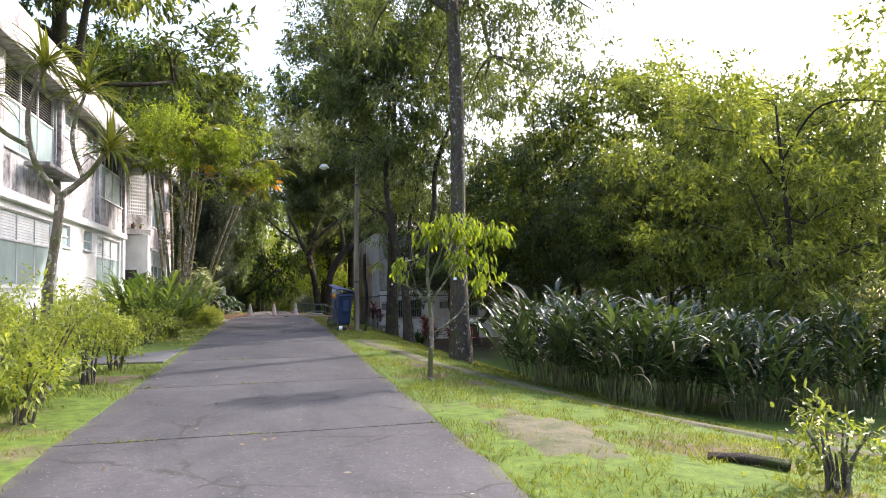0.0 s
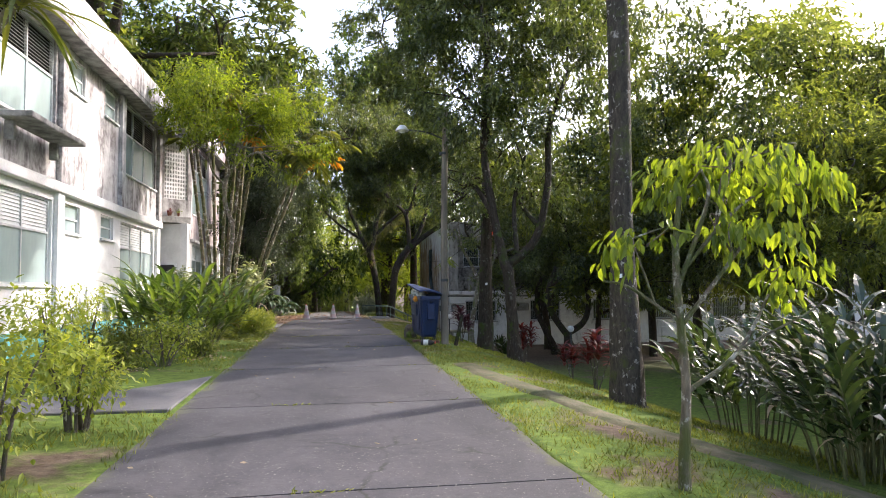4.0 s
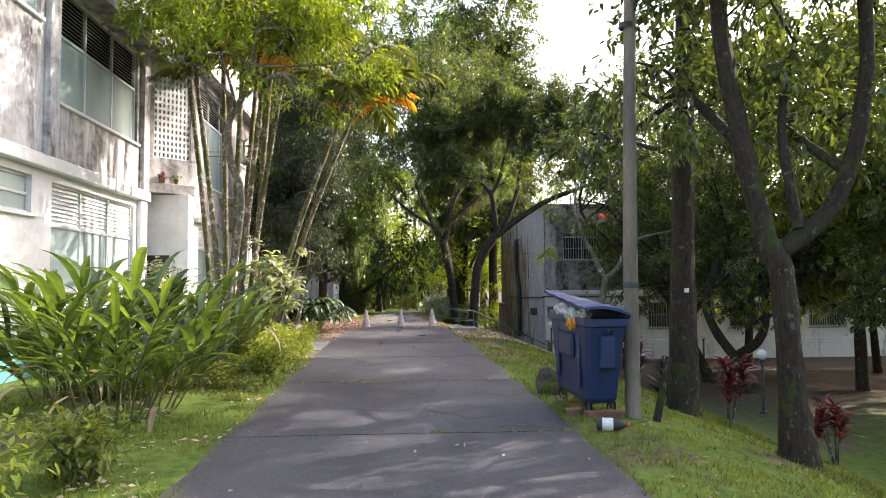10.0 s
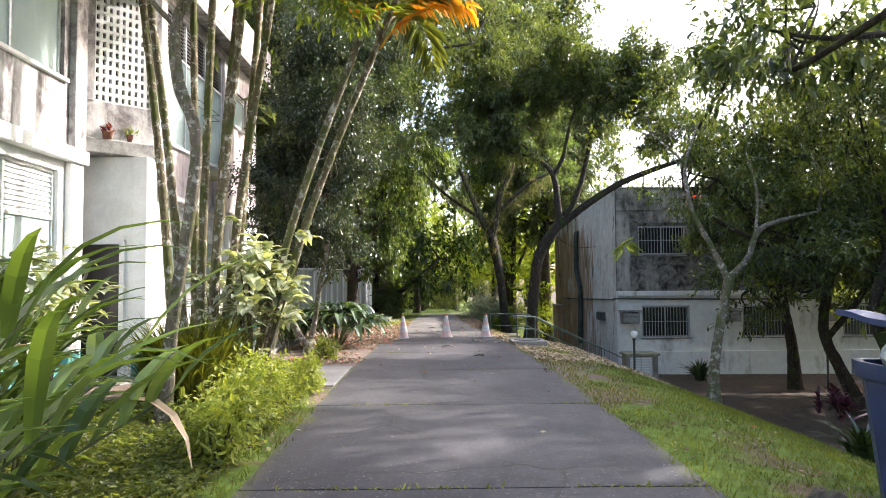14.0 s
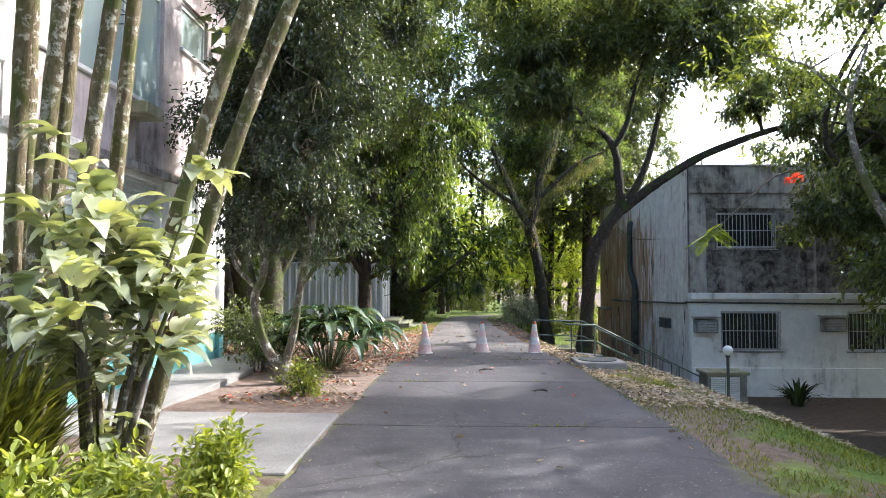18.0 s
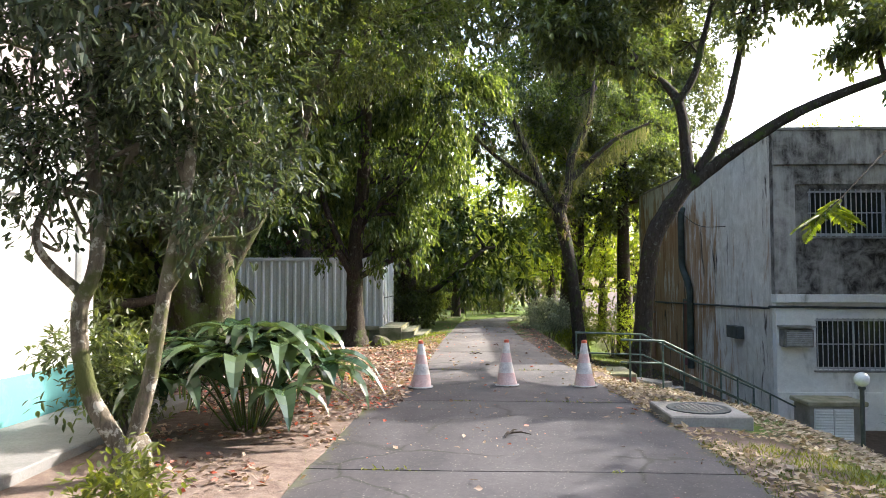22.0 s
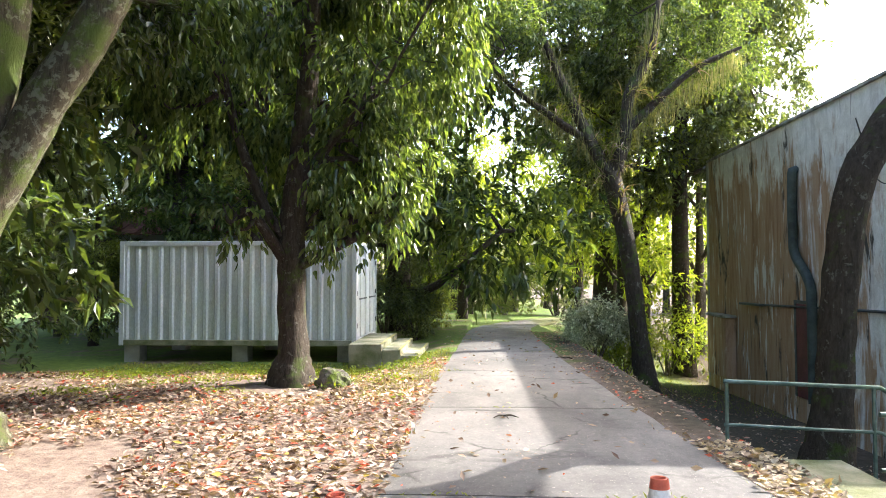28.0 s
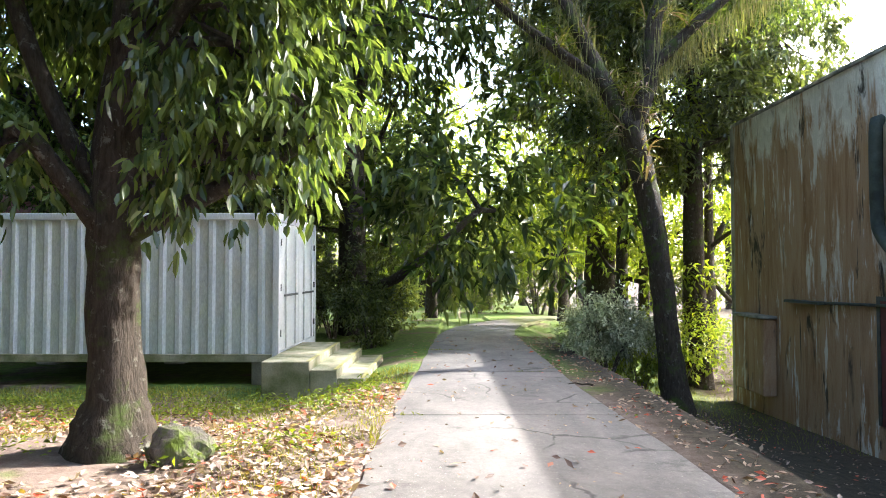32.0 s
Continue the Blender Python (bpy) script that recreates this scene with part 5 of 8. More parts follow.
def lamp_pole():
    p = empty("utility_pole", 0, 0, 0, "weathered concrete pole carrying a street lamp on an arm", "street lamp")
    v, f = tube_data([(0, 0, -.2), (.0, 0, 2), (.03, 0, 4), (.07, 0, 5.75)], [.092, .083, .075, .066], 14)
    raw("pole", v, f, "pole", p, smooth=True)
    v, f = lathe([(.075, 5.74), (.0, 5.76)], 14, (.07, 0))
    raw("cap", v, f, "pole", p)
    pts = spline([(.0, 0, 5.0), (-.4, 0, 5.15), (-.85, 0, 5.2)], 8)
    v, f = tube_data(pts, .022, 8)
    raw("arm", v, f, "steel_dark", p, smooth=True)
    v, f = lathe([(.0, .10), (.07, .10), (.12, .05), (.17, -.02), (.165, -.03), (.1, -.02)], 18)
    v += [-1.0, 0, 5.2]
    raw("lamp_shade", v, f, "globe", p, "pale domed lamp shade", True)
    v, f = lathe([(.0, -.09), (.06, -.075), (.085, -.02)], 14)
    v += [-1.0, 0, 5.2]
    raw("bulb_cover", v, f, "globe", p, smooth=True)
    for z in (1.5, 4.6):
        v, f = lathe([(.088, z), (.091, z + .01), (.09, z + .06), (.083, z + .07)], 14)
        raw("strap", v, f, "steel_dark", p, smooth=True)
    return p


place(lamp_pole(), 2.52, 22.27, gh(2.52, 22.27))
v, f = tube_data([(2.75, 22.2, gh(2.75, 22.2) - .1), (2.95, 22.25, gh(2.9, 22.2) + .75)], [.05, .04], 8)
tagged(raw("wooden_stake", v, f, "bark_dark", smooth=True), "short dark wooden stake leaning by the pole", "stake")


def globe_lamp(label):
    g = empty("globe_lamp", 0, 0, 0, label, "garden lamp", "globe lamps in the yard")
    v, f = tube_data([(0, 0, -.1), (0, 0, 1.25)], .038, 10)
    raw("post", v, f, "steel_dark", g, smooth=True)
    v, f = lathe([(.05, 1.25), (.06, 1.26), (.06, 1.29), (.045, 1.3)], 12)
    raw("collar", v, f, "steel_dark", g, smooth=True)
    prof = [(.125 * math.sin(a), 1.42 - .125 * math.cos(a)) for a in np.linspace(.25, math.pi, 12)]
    v, f = lathe(prof, 20)
    raw("globe", v, f, "globe", g, "white glass globe", True)
    v, f = lathe([(.1, 0), (.1, .03), (.0, .031)], 12)
    raw("base_plate", v, f, "steel_dark", g)
    return g


g1 = place(globe_lamp("white globe lamp on a dark post by the grey building"), 6.06, 42.3, gh(6.06, 42.3))
for x, y in ((8.8, 31.0), (12.5, 42.5)):
    copy_thing(g1, pose(x, y, gh(x, y)))


# ramp, box steps and rails down to the lower yard
def rails():
    """Two tubular handrails: level by the landing, then falling with the steps."""
    def run(label, pts, posts):
        r = empty("handrail", pts[0][0], pts[0][1], gh(pts[0][0], pts[0][1]), label, "handrail", "handrails by the steps")
        for dz, rad, nm in ((0, .021, "top_rail"), (-.42, .017, "mid_rail")):
            line = [(x, y, z + dz) for x, y, z in pts]
            v, f = tube_data(line, rad, 8)
            raw(nm, v, f, "rail", r, smooth=True)
        P = np.array(pts)
        seg = np.concatenate([[0], np.cumsum(np.linalg.norm(np.diff(P[:, :2], axis=0), axis=1))])
        for d in posts:
            x, y, z = (float(np.interp(d * seg[-1], seg, P[:, k])) for k in range(3))
            v, f = tube_data([(x, y, min(gh(x, y), z - .8) - .08), (x, y, z)], .019, 8)
            raw("post", v, f, "rail", r, smooth=True)
    run("green-grey tubular handrail falling along the steps", [(2.21, 43.4, .55), (3.0, 43.4, .53), (4.3, 44.44, -.07), (5.6, 45.47, -.67), (6.89, 46.5, -1.27)], (.03, .137, .36, .57, .79, 1.0))
    run("green-grey tubular handrail on the far side of the steps", [(1.56, 44.9, .57), (2.93, 44.7, .55), (4.2, 45.7, -.05), (5.4, 46.65, -.6), (6.2, 47.3, -.95)], (.005, .24, .5, .75, 1.0))


rails()
steps = empty("yard_steps", 3.2, 44, 0, "concrete steps with a brick-faced landing going down to the yard", "steps")
for i in range(12):
    d = i * .36
    x, y = 2.85 + d * .783, 44.15 + d * .624
    z = -.30 - i * .135
    bm = bmesh.new()
    bmesh.ops.create_cube(bm, size=1, matrix=Matrix.LocRotScale((x, y, z - .3), Euler((0, 0, math.atan2(.624, .783))), (.37, 1.0, .6)))
    bmesh.ops.bevel(bm, geom=bm.edges[:], offset=.012, segments=1, affect="EDGES")
    part("step", bm, "concrete", steps)
part("landing", boxes((1.70, 43.46, -.36, 2.52, 44.6, -.10), bevel=.012), "moss_concrete", steps, "mossy landing slab")
part("landing_face", boxes((1.72, 43.43, -.50, 2.50, 43.459, -.16), bevel=.004), "brick_red", steps, "red brick face")
man = empty("inspection_cover", 2.05, 38.3, 0, "round cast cover set in a low concrete box", "manhole")
mz = gh(2.0, 38.3) + .12
part("box", boxes((1.60, 37.85, mz - .4, 2.50, 38.80, mz), bevel=.015), "concrete", man)
v, f = lathe([(.36, mz), (.36, mz + .012), (.33, mz + .014), (.30, mz + .006), (.0, mz + .006)], 28, (2.05, 38.33))
raw("cover", v, f, "steel_dark", man, "dark cast ring cover")
for k in range(-4, 5):
    for j in range(-4, 5):
        if k * k + j * j < 18:
            part("stud", boxes((2.0325 + k * .06, 38.3125 + j * .06, mz + .004, 2.0675 + k * .06, 38.3475 + j * .06, mz + .014)), "concrete", man)


# container office on blocks
def container():
    x0, x1, y0, y1, z0, z1 = -9.85, -3.85, 54.9, 58.2, -.13, 2.47
    c = empty("shipping_container", -6.8, 56.2, -.3, "white corrugated steel shipping container used as an office", "container")
    pts = []
    x = x0 + .12
    prof = [(0, 0), (.07, 0), (.11, .045), (.25, .045), (.29, 0)]
    p = .29
    xs, ds = [], []
    while x < x1 - .25:
        for a, d in prof[:-1]:
            xs.append(x + a)
            ds.append(d)
        x += p
    xs.append(x1 - .12)
    ds.append(0)
    v, f = [], []
    for a, d in zip(xs, ds):
        v += [(a, y0 + .02 + d, z0 + .14), (a, y0 + .02 + d, z1 - .12)]
    for i in range(len(xs) - 1):
        f.append((2 * i, 2 * i + 2, 2 * i + 3, 2 * i + 1))
    raw("front_side", v, f, "container", c, "corrugated white side")
    v2 = [(a, y1 + y0 - b, z) for a, b, z in v]
    raw("back_side", v2, [q[::-1] for q in f], "container", c)
    for x, y in ((x0, y0), (x1 - .12, y0), (x0, y1 - .12), (x1 - .12, y1 - .12)):
        part("corner_post", boxes((x, y, z0, x + .12, y + .12, z1), bevel=.01), "container", c)
    for y in (y0, y1 - .1):
        part("top_rail", boxes((x0 + .12, y, z1 - .12, x1 - .12, y + .1, z1), bevel=.01), "container", c)
        part("bottom_rail", boxes((x0 + .12, y, z0, x1 - .12, y + .1, z0 + .14), bevel=.01), "moss_concrete", c, "algae-stained bottom rail")
    part("end_header", boxes((x1 - .12, y0 + .12, z1 - .14, x1 - .01, y1 - .12, z1)), "container", c)
    part("end_sill", boxes((x1 - .12, y0 + .12, z0, x1 - .01, y1 - .12, z0 + .16)), "container", c)
    mid = (y0 + y1) / 2
    for a, b in ((y0 + .13, mid - .01), (mid + .01, y1 - .13)):
        d = part("door", boxes((x1 - .07, a, z0 + .17, x1 - .02, b, z1 - .15), bevel=.008), "container", c)
        for k in (.25, .75):
            yy = a + (b - a) * k
            v, f = tube_data([(x1 + .01, yy, z0 + .2), (x1 + .01, yy, z1 - .2)], .018, 8)
            q = raw("lock_rod", v, f, "alu", d, smooth=True)
        part("handle", boxes((x1 + .012, a + .2, 1.0, x1 + .035, b - .25, 1.04), bevel=.004), "steel_dark", d)
        for zz in (.3, 1.1, 1.9):
            part("hinge", boxes((x1 - .02, (a if a < mid - .5 else b - .05), zz, x1 + .004, (a + .05 if a < mid - .5 else b), zz + .12)), "steel_dark", d)
    part("end_wall", boxes((x0 + .03, y0 + .12, z0 + .1, x0 + .07, y1 - .12, z1 - .1)), "container", c)
    part("roof", boxes((x0 + .12, y0 + .1, z1 - .05, x1 - .12, y1 - .1, z1 - .02)), "container", c)
    part("floor", boxes((x0 + .12, y0 + .1, z0 + .02, x1 - .12, y1 - .1, z0 + .12)), "steel_dark", c)
    for x in (x0 + .1, -7.0, x1 - .5):
        for y in (y0 + .1, y1 - .5):
            part("block", boxes((x, y, gh(x, y) - .15, x + .4, y + .4, z0 - .001), bevel=.01), "concrete", c, "concrete support block")
    return c


container()
st = empty("entrance_steps", -2.8, 54.5, 0, "mossy concrete steps with worn yellow edges", "steps")
gz = gh(-2.5, 54.5)
for i, (xa, xb) in enumerate(((-3.8, -3.05), (-3.04, -2.62), (-2.61, -2.2), (-2.19, -1.78))):
    z = .05 - .125 * i
    part("step", boxes((xa, 53.6, gz - .3, xb, 56.6, z), bevel=.012), "moss_concrete", st)
    part("nosing", boxes((xb - .06, 53.62, z + .001, xb + .002, 56.58, z + .006)), "yellow", st, "worn yellow painted edge")
# tiled roof behind the container
rf = empty("tiled_house", -10, 66, 0, "low house with a red clay tile roof behind the container", "house")
part("wall", boxes((-14, 62.5, -1.5, -8.0, 68, 3.1)), "wall_low", rf)
bm = bmesh.new()
for k in range(46):
    y = 61.9 + k * .14
    for i in range(20):
        x = -14.4 + i * .34
        bmesh.ops.create_cube(bm, size=1, matrix=Matrix.LocRotScale((x + .17, y, 3.1 + k * .055 + (.02 if i % 2 else 0)), Euler((radians(21), 0, 0)), (.32, .17, .03)))
part("roof_tiles", bm, "tile_roof", rf, "rows of red clay tiles")


# rock and branches
def rock(x, y, r, seed, label):
    bm = bmesh.new()
    bmesh.ops.create_icosphere(bm, subdivisions=3, radius=1)
    for v in bm.verts:
        q = v.co * 1.3 + Vector((seed, 3, 1))
        k = 1 + .4 * noise.noise(q) + .15 * noise.noise(q * 3)
        v.co = Vector((v.co.x * r[0], v.co.y * r[1], v.co.z * r[2])) * k
    ob = part("rock", bm, "stone", None)
    ob.location = (x, y, gh(x, y) + r[2] * .5)
    return tagged(ob, label, "rock")


rock(-3.08, 48.5, (.25, .2, .2), 4, "moss-capped dark rock beside the tree")
rock(1.86, 23.75, (.17, .17, .24), 6, "dark stone block on the bank")
rock(-5.6, 37.7, (.2, .1, .06), 9, "small dark stone on the walkway")


def louver_box():
    b = empty("meter_cabinet", 6.3, 46.8, -1.6, "low concrete cabinet with white louvred doors and a mossy top", "cabinet")
    x0, x1, y0, y1 = 6.78, 7.95, 45.7, 46.5
    z0 = gh(6.5, 46) - .2
    z1 = -.98
    part("body", boxes((x0, y0 + .05, z0, x1, y1, z1 - .1), bevel=.015), "concrete", b)
    part("top", boxes((x0 - .08, y0 - .05, z1 - .1, x1 + .06, y1 + .05, z1), bevel=.02), "moss_concrete", b, "mossy slab top")
    for a in (x0 + .1, x0 + .53):
        d = part("door", boxes((a, y0 + .03, z1 - .85, a + .41, y0 + .05, z1 - .16)), "trim", b)
        bm = bmesh.new()
        for k in range(11):
            bmesh.ops.create_cube(bm, size=1, matrix=Matrix.LocRotScale((a + .205, y0 + .015, z1 - .80 + k * .06), Euler((radians(35), 0, 0)), (.38, .05, .008)))
        part("louver", bm, "trim", d)


louver_box()
# pipes, conduit and door on the end wall of the grey building
pz = empty("drain_pipe", GX - .06, 52, 0, "dark stained drain pipe and conduits on the end wall", "pipe")
v, f = tube_data(spline([(GX - .02, 55.62, 4.2), (GX - .13, 55.62, 4.1), (GX - .14, 55.62, 2.6), (GX - .14, 55.5, 2.1), (GX - .14, 54.85, 1.5), (GX - .14, 54.7, .9), (GX - .14, 54.7, -1.4)], 26), .115, 12)
raw("pipe", v, f, "pipe", pz, smooth=True)
v, f = tube_data([(GX - .05, 48.4, .95), (GX - .05, 54, .85), (GX - .05, 59.2, .75)], .03, 8)
raw("conduit", v, f, "steel_dark", pz, smooth=True)
v, f = tube_data([(GX - .2, GY - .05, 1.0), (12, GY - .05, .95), (20, GY - .05, .98), (34, GY - .05, 1.0)], .03, 8)
raw("conduit", v, f, "steel_dark", pz, smooth=True)
for y, w, z0, z1 in ((50.2, .8, .0, .35), (57.6, 1.5, .74, .8)):
    part("bracket", boxes((GX - .22, y, z0, GX - .001, y + w, z1), bevel=.01), "steel_dark", pz)
dr = empty("red_door", GX, 52, -1, "narrow dark red steel door in the end wall", "door")
part("leaf", boxes((GX - .04, 55.0, -1.4, GX - .003, 55.75, .9), bevel=.006), "door_red", dr)
part("frame", boxes((GX - .05, 54.9, -1.4, GX - .002, 54.995, .98), (GX - .05, 55.755, -1.4, GX - .002, 55.85, .98), (GX - .05, 54.995, .905, GX - .002, 55.755, .98)), "steel_dark", dr)
nk = empty("wash_tank", 6.6, 61.8, -1, "stained concrete water tank at the wall's end", "tank")
part("tank", boxes((6.75, 59.9, -1.6, GX - .01, 61.6, .28), bevel=.03), "wall_end", nk)
part("rim", boxes((6.70, 59.84, .28, GX - .01, 61.66, .36), bevel=.02), "dark_trim", nk)
pts = spline([(4.2, 47.4, 3.7), (5.6, 49.5, 3.2), (GX - .02, 51.5, 3.3)], 12)
v, f = tube_data(pts, .01, 5)
tagged(raw("overhead_cable", v, f, "rubber", smooth=True), "thin black cable from the tree to the end wall", "cable")
tagged(part("roof_antenna", boxes((-7, 34.0, 7.3, -6.96, 34.04, 8.6), (-7.4, 34.01, 8.3, -6.6, 34.03, 8.33)), "steel_dark", None), "thin rooftop aerial on the white building", "antenna")

# ---- trees ----
def build_trees():
    T = tree
    # tall straight trunk on the bank
    T("tall_tree", (4.1, 15.3), [[(0, 0, 0, .21), (-.03, 0, 2.5, .175), (.02, .1, 6, .16), (-.1, .1, 10.5, .12), (0, 0, 13, .06)]],
      [(0, 0.5, 10.5, 3.2, 3.0, 2.4), (-2.0, 1.5, 9.0, 2.0, 2.2, 1.5), (2.4, 0, 9.4, 2.2, 2.4, 1.8), (1.8, 3.0, 8.2, 2.2, 2, 1.4)], 3400, 8, .13, .042, "bark_tall", "leaf_dark", "tall tree with a straight lichen-spotted grey trunk", seed=11, flare=1.5)
    # mossy forked tree beside the pole
    T("forked_tree", (4.05, 21.5), [[(0, 0, 0, .16), (-.05, 0, .9, .135), (-.12, 0, 2.0, .13), (-.2, .1, 2.4, .12)],
        [(-.18, .1, 2.2, .11), (-.45, .2, 3.6, .10), (-.62, .3, 5.2, .085), (-.5, .3, 7.5, .06)],
        [(-.18, .1, 2.2, .10), (.55, 0, 2.9, .09), (.85, -.1, 4.2, .08), (.95, 0, 5.6, .065), (1.5, .2, 7.0, .04)],
        [(.1, .05, 2.55, .06), (.15, .4, 3.8, .05), (.5, .6, 5.0, .03)]],
      [(.2, .8, 5.6, 1.7, 1.6, 1.3), (-1.2, .5, 6.6, 1.5, 1.5, 1.4), (1.8, .3, 7.4, 1.9, 1.8, 1.3), (1.0, 1.0, 4.1, 1.1, 1.0, .7), (-.3, 1.2, 8.6, 2.2, 2.2, 1.4), (-.9, 1.4, 4.3, .9, .9, .8), (1.4, 1.5, 9.6, 2.4, 2.2, 1.4), (-1.4, 1.0, 9.8, 2.2, 2.0, 1.4)], 5200, 8, .14, .05, "bark_dark", "leaf_dark", "forked tree with dark mossy limbs on the grass bank", seed=12)
    T("slim_tree", (3.95, 24.3), [[(0, 0, 0, .19), (.05, 0, 2.5, .16), (.15, 0, 5.5, .13), (.2, 0, 9, .07)]],
      [(.2, .4, 5.6, .9, .9, .6), (1.6, 0, 9.4, 1.7, 1.7, 1.3), (-1.0, .5, 10.2, 1.5, 1.6, 1.1), (1.6, 1, 6.6, 1.0, 1.0, .6), (.2, .5, 11.2, 2.4, 2.4, 1.5), (-.3, 3.4, 4.9, 1.0, 1.0, .6), (.8, 4.6, 5.7, .9, .9, .5)], 2600, 8, .16, .055, "bark_dark", "leaf_dark", "slim dark-trunked tree on the bank", seed=13, r0=.028)
    T("short_forked_tree", (10.0, 34.5), [[(0, 0, 0, .22), (-.1, 0, .8, .18), (-.15, 0, 1.25, .17)],
        [(-.15, 0, 1.1, .14), (-.7, .1, 1.9, .13), (-.95, .1, 2.8, .11), (-.5, .2, 4.0, .08)], [(-.15, 0, 1.1, .14), (.6, 0, 1.6, .13), (.9, .1, 2.4, .10), (.75, .1, 3.8, .08)]],
      [(-.4, .2, 3.9, 1.9, 1.6, .9), (1.6, .5, 3.7, 1.8, 1.7, .9), (3.0, .3, 4.2, 1.6, 1.6, .9)], 2000, 8, .13, .042, "bark_dark", "leaf_dark", "short dark tree forking low above the bank", seed=14)
    # pale forked tree before the grey building
    T("pale_tree", (5.8, 35.3), [[(0, 0, 0, .13), (.05, 0, 1.0, .11), (.3, 0, 2.3, .10), (.42, 0, 2.9, .095)],
        [(.4, 0, 2.8, .075), (.05, .1, 3.6, .065), (-.35, .1, 4.4, .055), (-.45, .2, 5.4, .04), (-.1, .3, 6.4, .02)],
        [(.42, 0, 2.85, .075), (.85, 0, 3.3, .065), (1.15, .1, 3.9, .06), (1.7, .1, 4.15, .045), (2.6, .2, 4.35, .025)],
        [(1.1, .1, 3.8, .04), (1.2, .2, 4.8, .03), (1.0, .3, 5.8, .015)]],
      [(-1.1, .5, 6.2, 1.3, 1.2, .6), (.8, .5, 7.0, 1.6, 1.5, .8), (2.6, .3, 5.6, 1.1, 1.1, .6)], 420, 8, .12, .042, "bark_pale", "leaf_mid", "pale-barked tree with bare forking limbs", seed=15, r0=.035)
    T("overhanging_tree", (10.2, 37.0), [[(0, 0, 0, .17), (-.5, 0, 1.2, .14), (-.9, 0, 2.2, .12), (-.7, 0, 3.6, .10)], [(-.8, 0, 2.0, .08), (.2, 0, 3.2, .07), (.9, 0, 4.4, .05)]],
      [(-1.6, 0, 4.6, 2.0, 1.8, 1.5), (.6, .2, 4.9, 2.3, 2.2, 1.7), (-2.6, .3, 3.2, 1.0, 1.0, .9), (.0, .2, 7.0, 2.6, 2.4, 1.7), (2.6, 0, 4.4, 2.0, 2.0, 1.5), (1.4, .5, 2.8, 1.3, 1.2, .8), (-.6, 1.4, 8.6, 2.6, 2.4, 1.2), (2.2, 2.6, 8.6, 2.4, 2.4, 1.3), (-2.4, .6, 9.6, 2.4, 2.2, 1.3), (-3.4, .2, 6.0, 1.5, 1.4, 1.0)], 6000, 9, .14, .06, "bark_dark", "leaf_dark", "dark tree hanging low over the yard", seed=16)
    T("shade_tree", (11.9, 43.4), [[(0, 0, 0, .2), (-.1, 0, 1.6, .17), (-.4, 0, 3.2, .15), (-.6, 0, 5.0, .11)], [(-.3, 0, 2.6, .1), (-1.3, -.2, 3.9, .08), (-2.4, -.3, 5.0, .05)]],
      [(-.6, 0, 6.2, 2.2, 2.0, 1.4), (-2.4, -.3, 5.8, 1.6, 1.5, 1.1), (1.4, 0, 5.6, 2.2, 2.0, 1.5), (-1.2, .2, 8.2, 2.4, 2.2, 1.4), (1.6, .3, 8.2, 2.4, 2.2, 1.4), (.4, 0, 4.2, 1.6, 1.5, .9), (-2.6, -.2, 7.6, 1.4, 1.4, 1.0), (3.6, 0, 6.4, 2.0, 2.0, 1.4)], 8000, 9, .15, .065, "bark_dark", "leaf_dark", "dark shade tree in front of the grey building", seed=35, hollow=.4)
    # leaning tree by the ramp, arching to the building
    T("leaning_tree", (3.23, 46.3), [[(0, 0, 0, .27), (.08, 0, .9, .22), (.16, 0, 2.0, .20), (.33, 0, 3.3, .20), (.6, 0, 3.95, .20), (1.22, 0, 4.85, .19)],
        [(1.15, 0, 4.7, .16), (1.75, -.1, 5.15, .14), (2.4, -.3, 5.65, .13), (3.6, -.6, 6.35, .11), (5.4, -1.0, 7.0, .08), (6.9, -1.3, 7.3, .03)],
        [(1.15, 0, 4.8, .15), (1.1, -.05, 5.6, .13), (.92, -.1, 6.7, .11), (.2, -.2, 7.4, .08), (-.6, -.3, 8.2, .05)],
        [(.92, -.1, 6.6, .09), (1.3, -.2, 7.3, .08), (1.5, -.3, 8.2, .06), (1.9, -.3, 9.6, .03)],
        [(1.4, 0, 5.05, .13), (1.75, -.1, 5.7, .11), (2.08, -.1, 6.6, .09), (2.2, -.2, 7.2, .08), (2.5, -.2, 8.4, .06), (3.0, -.3, 9.6, .03)],
        [(.2, -.2, 7.35, .05), (-.8, -.6, 7.5, .045), (-1.7, -1.0, 8.0, .03)]],
      [(-.6, -.4, 8.30, 1.6, 1.5, .9), (-1.9, -1.0, 8.10, 1.5, 1.4, .8), (-1.6, .6, 9.90, 2.2, 2.0, 1.0), (.2, 0, 10.10, 1.9, 1.8, 1.0), (5.6, -1.6, 8.00, 1.8, 1.6, 1.0), (7.0, -2.0, 6.70, 1.3, 1.3, 1.0), (3.4, -.8, 9.70, 1.7, 1.5, .9), (1.6, .3, 10.70, 2.2, 2.0, 1.2), (4.4, 0, 10.90, 2.0, 2.0, 1.2), (-.8, 1.5, 11.70, 2.4, 2.2, 1.3), (2.4, -.9, 8.50, .9, .9, .5), (3.0, .2, 10.50, 1.8, 1.8, 1.2), (4.6, -.5, 9.30, 1.3, 1.3, .7)], 8600, 8, .175, .075, "bark_dark", "leaf_dark", "leaning tree with mossy limbs arching over the ramp", seed=17, r0=.045, hollow=.3)
